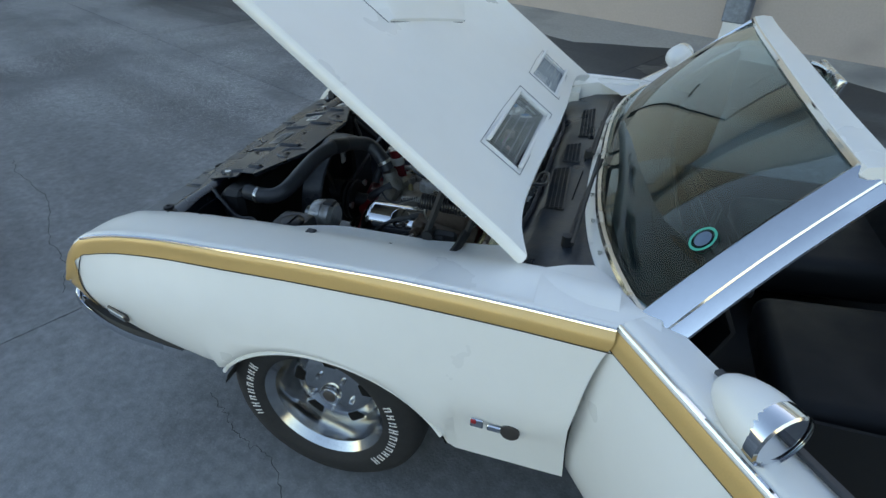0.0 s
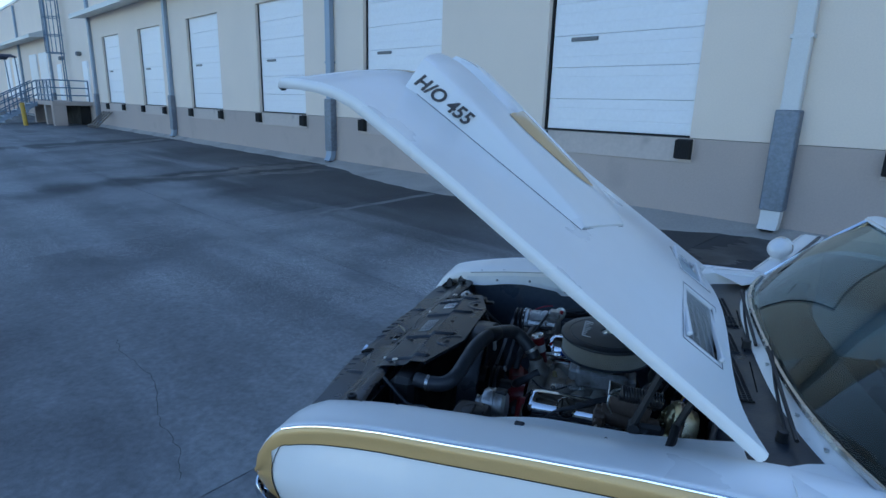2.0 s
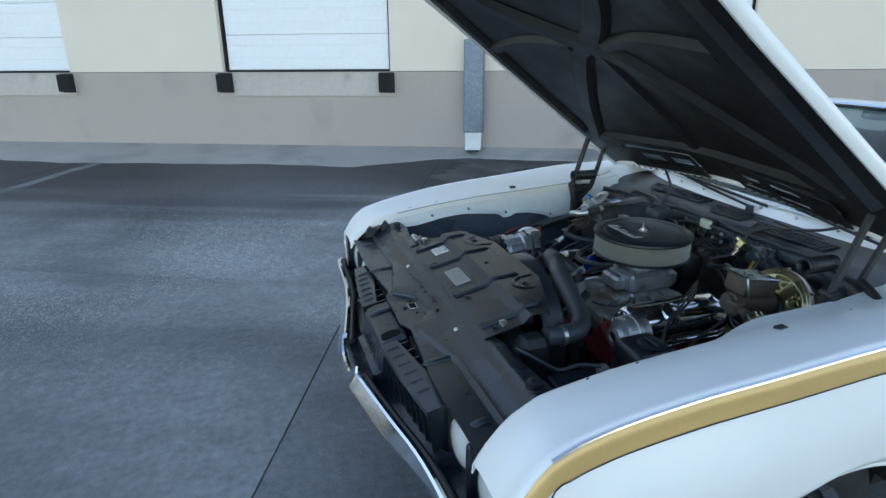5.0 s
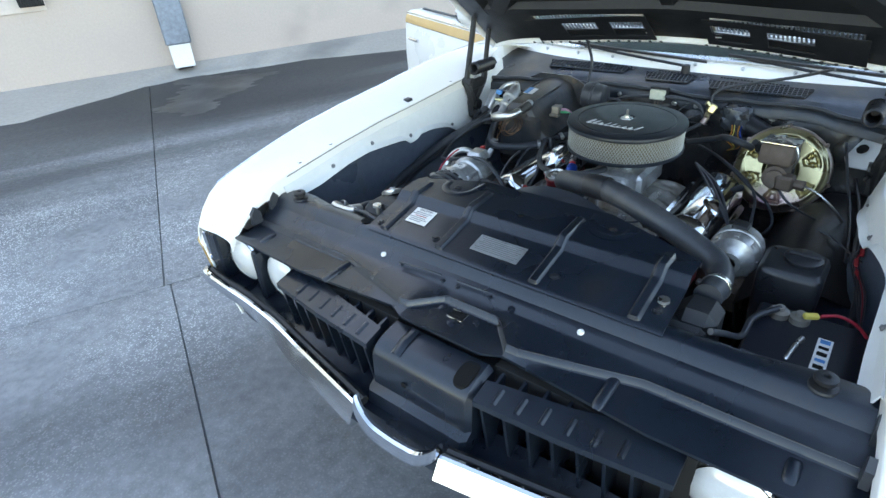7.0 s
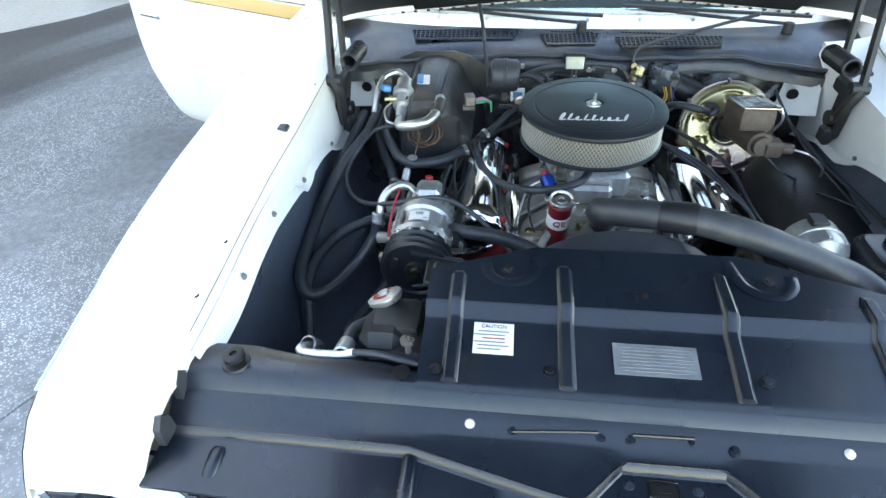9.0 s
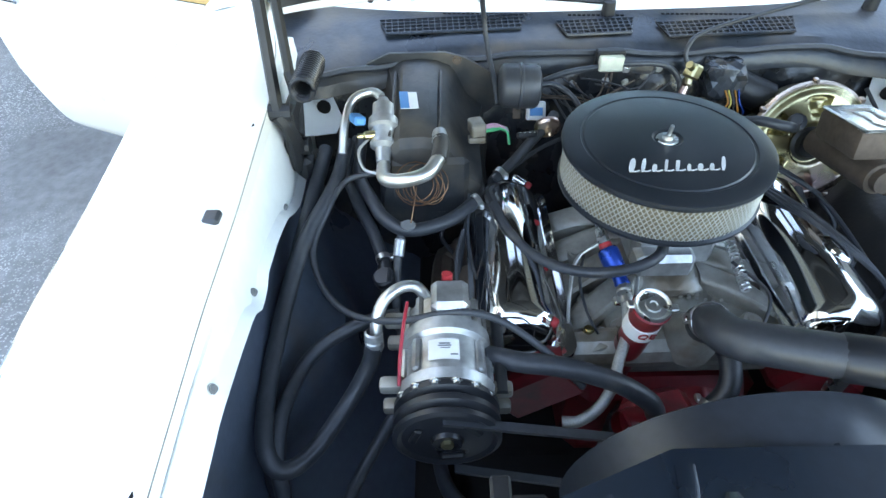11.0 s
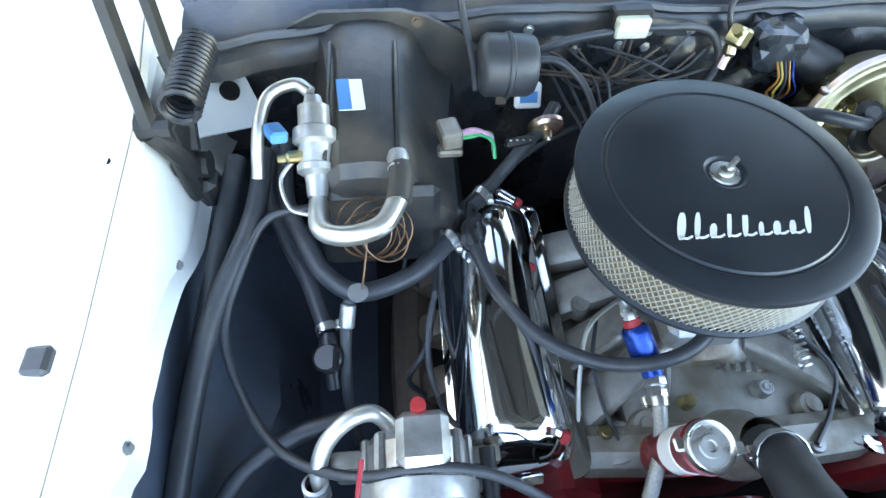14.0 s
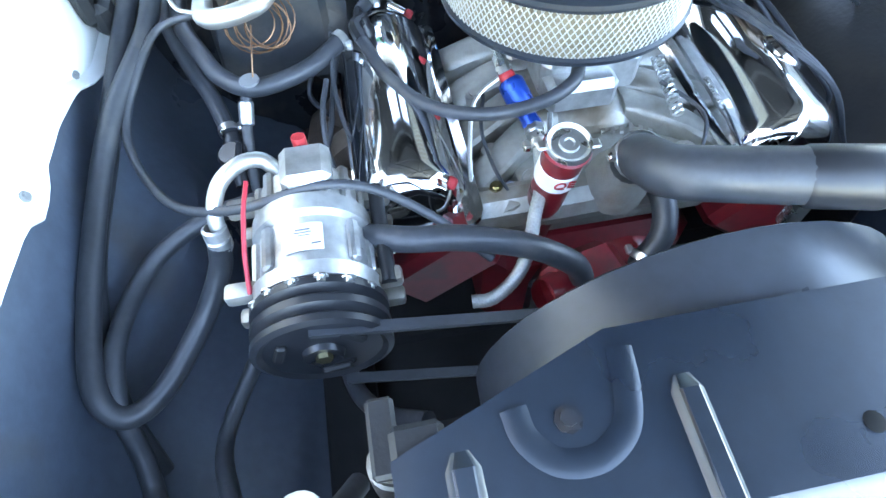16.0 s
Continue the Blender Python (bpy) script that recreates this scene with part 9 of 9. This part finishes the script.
for k in range(13):
    x = 0.44 - 0.56 * k / 12
    h = math.sin(math.pi * (0.12 + 0.80 * k / 12)) ** 0.5
    rows.append([(x, -0.625, 0.60 + 0.075 * h), (x, -0.575, 0.605 + 0.085 * h), (x, -0.505, 0.60 + 0.085 * h), (x, -0.455, 0.58 + 0.075 * h), (x, -0.400, 0.53 + 0.055 * h), (x, -0.42, 0.45), (x, -0.41, 0.34)])
loft(bm, rows)
thick(bm, 0.004)
part("arch_liner", bm, "liner", car, "dull black wheel arch liner")
hose("liner_lead", [(0.14, -0.50, 0.665), (0.10, -0.53, 0.690), (0.05, -0.57, 0.695), (0.0, -0.60, 0.70), (-0.05, -0.63, 0.71)], 0.0025, "hose", car, "", 6, 6)
# dark wheel-arch hump below the booster, with a loose loom over it
hose("booster_loom", [(0.45, -0.50, 0.80), (0.36, -0.53, 0.74), (0.26, -0.56, 0.70), (0.12, -0.58, 0.688), (0.0, -0.59, 0.68)], 0.004, "hose", car, "black loom beside the booster", 8, 6)

# upper radiator hose, bypass, alternator, breather
uph = hose("radiator_hose", [(-0.112, 0.014, 0.735), (-0.135, 0.022, 0.770), (-0.17, 0.034, 0.802), (-0.205, 0.028, 0.826), (-0.244, -0.042, 0.850), (-0.269, -0.109, 0.861), (-0.295, -0.194, 0.853), (-0.312, -0.284, 0.826), (-0.322, -0.338, 0.807), (-0.335, -0.375, 0.795), (-0.362, -0.398, 0.786), (-0.405, -0.406, 0.785), (-0.46, -0.404, 0.790)], 0.0265, "hose", car, "thick black upper radiator hose", 16, 8)
bm = B()
lathe(bm, (-0.252, -0.062, 0.8535), (-0.33, -0.90, 0.15), [(0.0275, -0.004), (0.0290, 0.0), (0.0290, 0.055), (0.0275, 0.060)], 20)
part("hose_sleeve", bm, "plastic", uph)
clamp((-0.128, 0.020, 0.765), (-0.5, 0.1, 0.8), 0.0265, uph)
clamp((-0.412, -0.4065, 0.785), (-1, 0.02, 0.05), 0.0265, uph)
bm = B()
box(bm, (-0.256, -0.075, 0.815), (0.012, 0.022, 0.06), 0.003)
part("hose_bracket", bm, "clampm", uph)
hose("bypass_hose", [(-0.085, -0.022, 0.690), (-0.124, -0.041, 0.668), (-0.162, -0.034, 0.640), (-0.185, 0.0, 0.605)], 0.0165, "hose", car, "curved black bypass hose", 12, 8)
clamp((-0.178, -0.010, 0.615), (-0.5, 0.6, -0.6), 0.0165, car)
hose("pump_hose", [(-0.140, 0.345, 0.715), (-0.155, 0.322, 0.728), (-0.168, 0.290, 0.733), (-0.174, 0.245, 0.732), (-0.180, 0.205, 0.725), (-0.186, 0.150, 0.702), (-0.195, 0.100, 0.665), (-0.20, 0.085, 0.635)], 0.0150, "hose", car, "black hose across the engine front", 12, 6)
bm = B()
lathe(bm, (-0.198, -0.350, 0.745), (1, 0, 0), [(0.018, -0.025), (0.030, -0.024), (0.024, -0.012), (0.032, -0.004), (0.040, 0.0), (0.056, 0.006), (0.062, 0.020), (0.062, 0.040), (0.065, 0.042), (0.065, 0.050), (0.062, 0.052), (0.062, 0.085), (0.048, 0.098), (0, 0.10)], 32)
alt = part("alternator", bm, "alu", car, "ribbed aluminium alternator")
alt.matrix_basis = Matrix.Translation((-0.172, -0.388, 0.737)) @ Matrix.Scale(0.86, 4) @ Matrix.Translation((0.145, 0.350, -0.745))
for k in range(8):
    a = radians(45 * k)
    bm = B()
    box(bm, (-0.173, -0.350 + 0.058 * math.cos(a), 0.745 + 0.058 * math.sin(a)), (0.03, 0.010, 0.012), 0.002, Euler((a, 0, 0)).to_matrix())
    part("case_fin", bm, "alu", alt)
bm = B()
box(bm, (-0.123, -0.347, 0.806), (0.045, 0.04, 0.014), 0.004)
part("alternator_bracket", bm, "blackmatt", alt)
drum("breather_cap", (0.055, -0.262, 0.685), (0.055, -0.292, 0.732), [(0.014, -0.01), (0.014, 0.004), (0.034, 0.006), (0.036, 0.012), (0.036, 0.036), (0.030, 0.042), (0.010, 0.045), (0, 0.045)], "chrome", car, "chrome breather cap", 28)
hose("coolant_hose", [(-0.09, -0.18, 0.66), (0.0, -0.23, 0.715), (0.08, -0.22, 0.72), (0.16, -0.27, 0.71), (0.24, -0.30, 0.70)], 0.0100, "hose", car, "black hose over the rocker cover", 10, 6)
for k in range(3):
    bm = B()
    tube(bm, [(0.26, -0.16, 0.74), (0.18, -0.21 - 0.012 * k, 0.735), (0.10, -0.26 - 0.012 * k, 0.725), (0.0, -0.33, 0.70), (-0.05, -0.37, 0.62)], 0.0042, 6, 6)
    part("plug_lead", bm, "hose", engine)

# radiator neck, cap and bracket
bm = B()
box(bm, (-0.478, 0.388, 0.765), (0.075, 0.085, 0.075), 0.014, None, 2)
lathe(bm, (-0.452, 0.404, 0.780), (0.3, 0.4, 0.9), [(0.020, -0.02), (0.020, 0.016), (0.024, 0.018)], 18)
neck = part("filler_neck", bm, "blackmatt", car, "black radiator filler neck")
drum("radiator_cap", (-0.446, 0.412, 0.798), (-0.446 + 0.03, 0.412 + 0.04, 0.798 + 0.09), [(0.026, -0.006), (0.030, 0.0), (0.030, 0.006), (0.022, 0.009), (0.010, 0.009), (0.009, 0.014), (0, 0.014)], "alu", neck, "bright radiator cap with red print", 24)
bm = B()
lathe(bm, V(-0.446, 0.412, 0.798) + V(0.03, 0.04, 0.09).normalized() * 0.0092, (0.03, 0.04, 0.09), [(0.012, 0), (0.012, 0.0008), (0.019, 0.0008), (0.019, 0)], 20, arc=(0, 250))
part("cap_print", bm, "redink", neck)
bm = B()
box(bm, (-0.395, 0.34, 0.815), (0.06, 0.022, 0.012), 0.003)
box(bm, (-0.41, 0.315, 0.835), (0.03, 0.04, 0.02), 0.005)
part("shroud_clip", bm, "blackmatt", neck)
# battery side
bm = B()
box(bm, (-0.405, -0.575, 0.615), (0.17, 0.19, 0.19), 0.010)
batt = part("battery", bm, "battery", car, "black battery with label and red lead")
bm = B()
box(bm, (-0.405, -0.575, 0.716), (0.176, 0.196, 0.016), 0.005)
part("battery_top", bm, "battery", batt)
for y in (-0.55, -0.515):
    drum("battery_post", (-0.352, y, 0.722), (-0.352, y, 0.745), [(0.012, 0), (0.018, 0.002), (0.018, 0.014), (0.009, 0.016), (0.008, 0.024), (0, 0.024)], "cast", batt, "", 12)
bm = B()
box(bm, (-0.432, -0.600, 0.7255), (0.095, 0.024, 0.001))
part("battery_label", bm, "label", batt, "white printed battery strip")
for k in range(5):
    bm = B()
    box(bm, (-0.394 - 0.019 * k, -0.600, 0.7265), (0.011 - 0.003 * (k % 2), 0.016, 0.001))
    part("battery_print", bm, "ink" if k % 3 else "bluelab", batt)
bm = B()
box(bm, (-0.358, -0.566, 0.748), (0.012, 0.026, 0.010), 0.002, Euler((0, 0, 0.5)).to_matrix())
part("lead_plug", bm, "yellowplug", batt, "yellow plug")
hose("battery_lead", [(-0.352, -0.580, 0.750), (-0.338, -0.610, 0.752), (-0.335, -0.645, 0.735), (-0.345, -0.665, 0.70), (-0.36, -0.67, 0.6)], 0.0034, "redwire", batt, "red battery lead", 8, 6)
hose("earth_lead", [(-0.352, -0.515, 0.742), (-0.40, -0.48, 0.735), (-0.46, -0.475, 0.73), (-0.53, -0.455, 0.775), (-0.565, -0.44, 0.797)], 0.0062, "hose", batt, "black earth lead", 8, 6)
hose("hold_down", [(-0.405, -0.565, 0.728), (-0.46, -0.555, 0.730), (-0.49, -0.55, 0.70)], 0.0048, "clampm", batt, "", 6, 4, 0.0008)
bm = B()
rows = []
for z, gx, gy in ((0.62, 0.056, 0.056), (0.70, 0.060, 0.060), (0.762, 0.060, 0.060), (0.772, 0.057, 0.057), (0.778, 0.050, 0.050)):
    rows.append([(-0.225 + gx * math.copysign(abs(math.cos(a)) ** 0.3, math.cos(a)), -0.508 + gy * math.copysign(abs(math.sin(a)) ** 0.3, math.sin(a)), z) for a in (2 * math.pi * k / 32 for k in range(32))])
loft(bm, rows, close=True, caps=True)
wash = part("washer_bottle", bm, "plastic", car, "black moulded washer bottle")
bm = B()
lathe(bm, (-0.215, -0.520, 0.777), (0, 0, 1), [(0.034, 0), (0.036, 0.003), (0.036, 0.008), (0.033, 0.010), (0.012, 0.011), (0, 0.011)], 28)
box(bm, (-0.215, -0.520, 0.790), (0.008, 0.058, 0.006), 0.002)
part("bottle_cap", bm, "plastic", wash, "black screw cap")
bm = B()
box(bm, (0.012, -0.636, 0.790), (0.052, 0.026, 0.052), 0.009, Euler((0.15, 0, 0)).to_matrix(), 2)
hr = part("horn_relay", bm, "brick", car, "brick-red relay on the inner wing")
bm = B()
box(bm, (0.030, -0.642, 0.786), (0.050, 0.018, 0.046), 0.004, Euler((0.15, 0, 0)).to_matrix())
part("relay_bracket", bm, "rust", hr, "tan bracket")
for k, (mt, dy) in enumerate((("hose", 0.0), ("hose", 0.009), ("redwire", 0.004), ("hose", 0.014))):
    hose("wing_wire", [(0.030, -0.628 + dy, 0.770), (0.00 - 0.01 * k, -0.618 + dy, 0.735), (-0.06, -0.612 + dy, 0.715), (-0.16, -0.640 + dy, 0.70), (-0.30, -0.650, 0.68)], 0.0014 if mt == "redwire" else 0.0022, mt, car, "thin wire along the inner wing", 5, 6)
for x, y, z in ((-0.028, -0.612, 0.728), (-0.060, -0.608, 0.717), (-0.095, -0.615, 0.708)):
    bm = B()
    box(bm, (x, y, z), (0.022, 0.008, 0.008), 0.002, Euler((0, -0.4, 0.2)).to_matrix())
    part("wire_joint", bm, "redink", car, "small red wire joint")
hose("wing_harness", [(0.40, -0.55, 0.72), (0.22, -0.59, 0.69), (0.02, -0.60, 0.70), (-0.15, -0.63, 0.67), (-0.30, -0.62, 0.60)], 0.0055, "hose", car, "black loom along the inner wing", 8, 6)
hose("ac_drier_hose", [(-0.30, 0.30, 0.50), (-0.26, 0.36, 0.44), (-0.20, 0.40, 0.40), (-0.1, 0.42, 0.36)], 0.014, "hose", car, "", 10, 5)
for s in (1, -1):
    bm = B()
    box(bm, (0.0, s * 0.42, 0.28), (1.30, 0.09, 0.12), 0.01)
    part("chassis_rail", bm, "shade", car, "dark chassis rail")
bm = B()
box(bm, (-0.02, 0, 0.24), (0.14, 0.80, 0.10), 0.01)
part("crossmember", bm, "shade", car, "dark crossmember")
# oil filter housing and lower unions by the compressor
bm = B()
lathe(bm, (-0.375, 0.345, 0.575), (0.1, 0.0, 1), [(0.030, 0), (0.030, 0.05), (0.026, 0.052), (0.026, 0.062), (0.012, 0.064), (0.010, 0.10), (0, 0.10)], 18)
part("drier", bm, "cast", car, "dull aluminium drier with unions")
bm = B()
lathe(bm, (-0.372, 0.318, 0.625), (0.2, 1, 0.1), [(0.012, -0.01), (0.014, 0.0), (0.014, 0.016), (0.010, 0.018), (0.010, 0.03)], 10)
part("brass_union", bm, "copper", car)
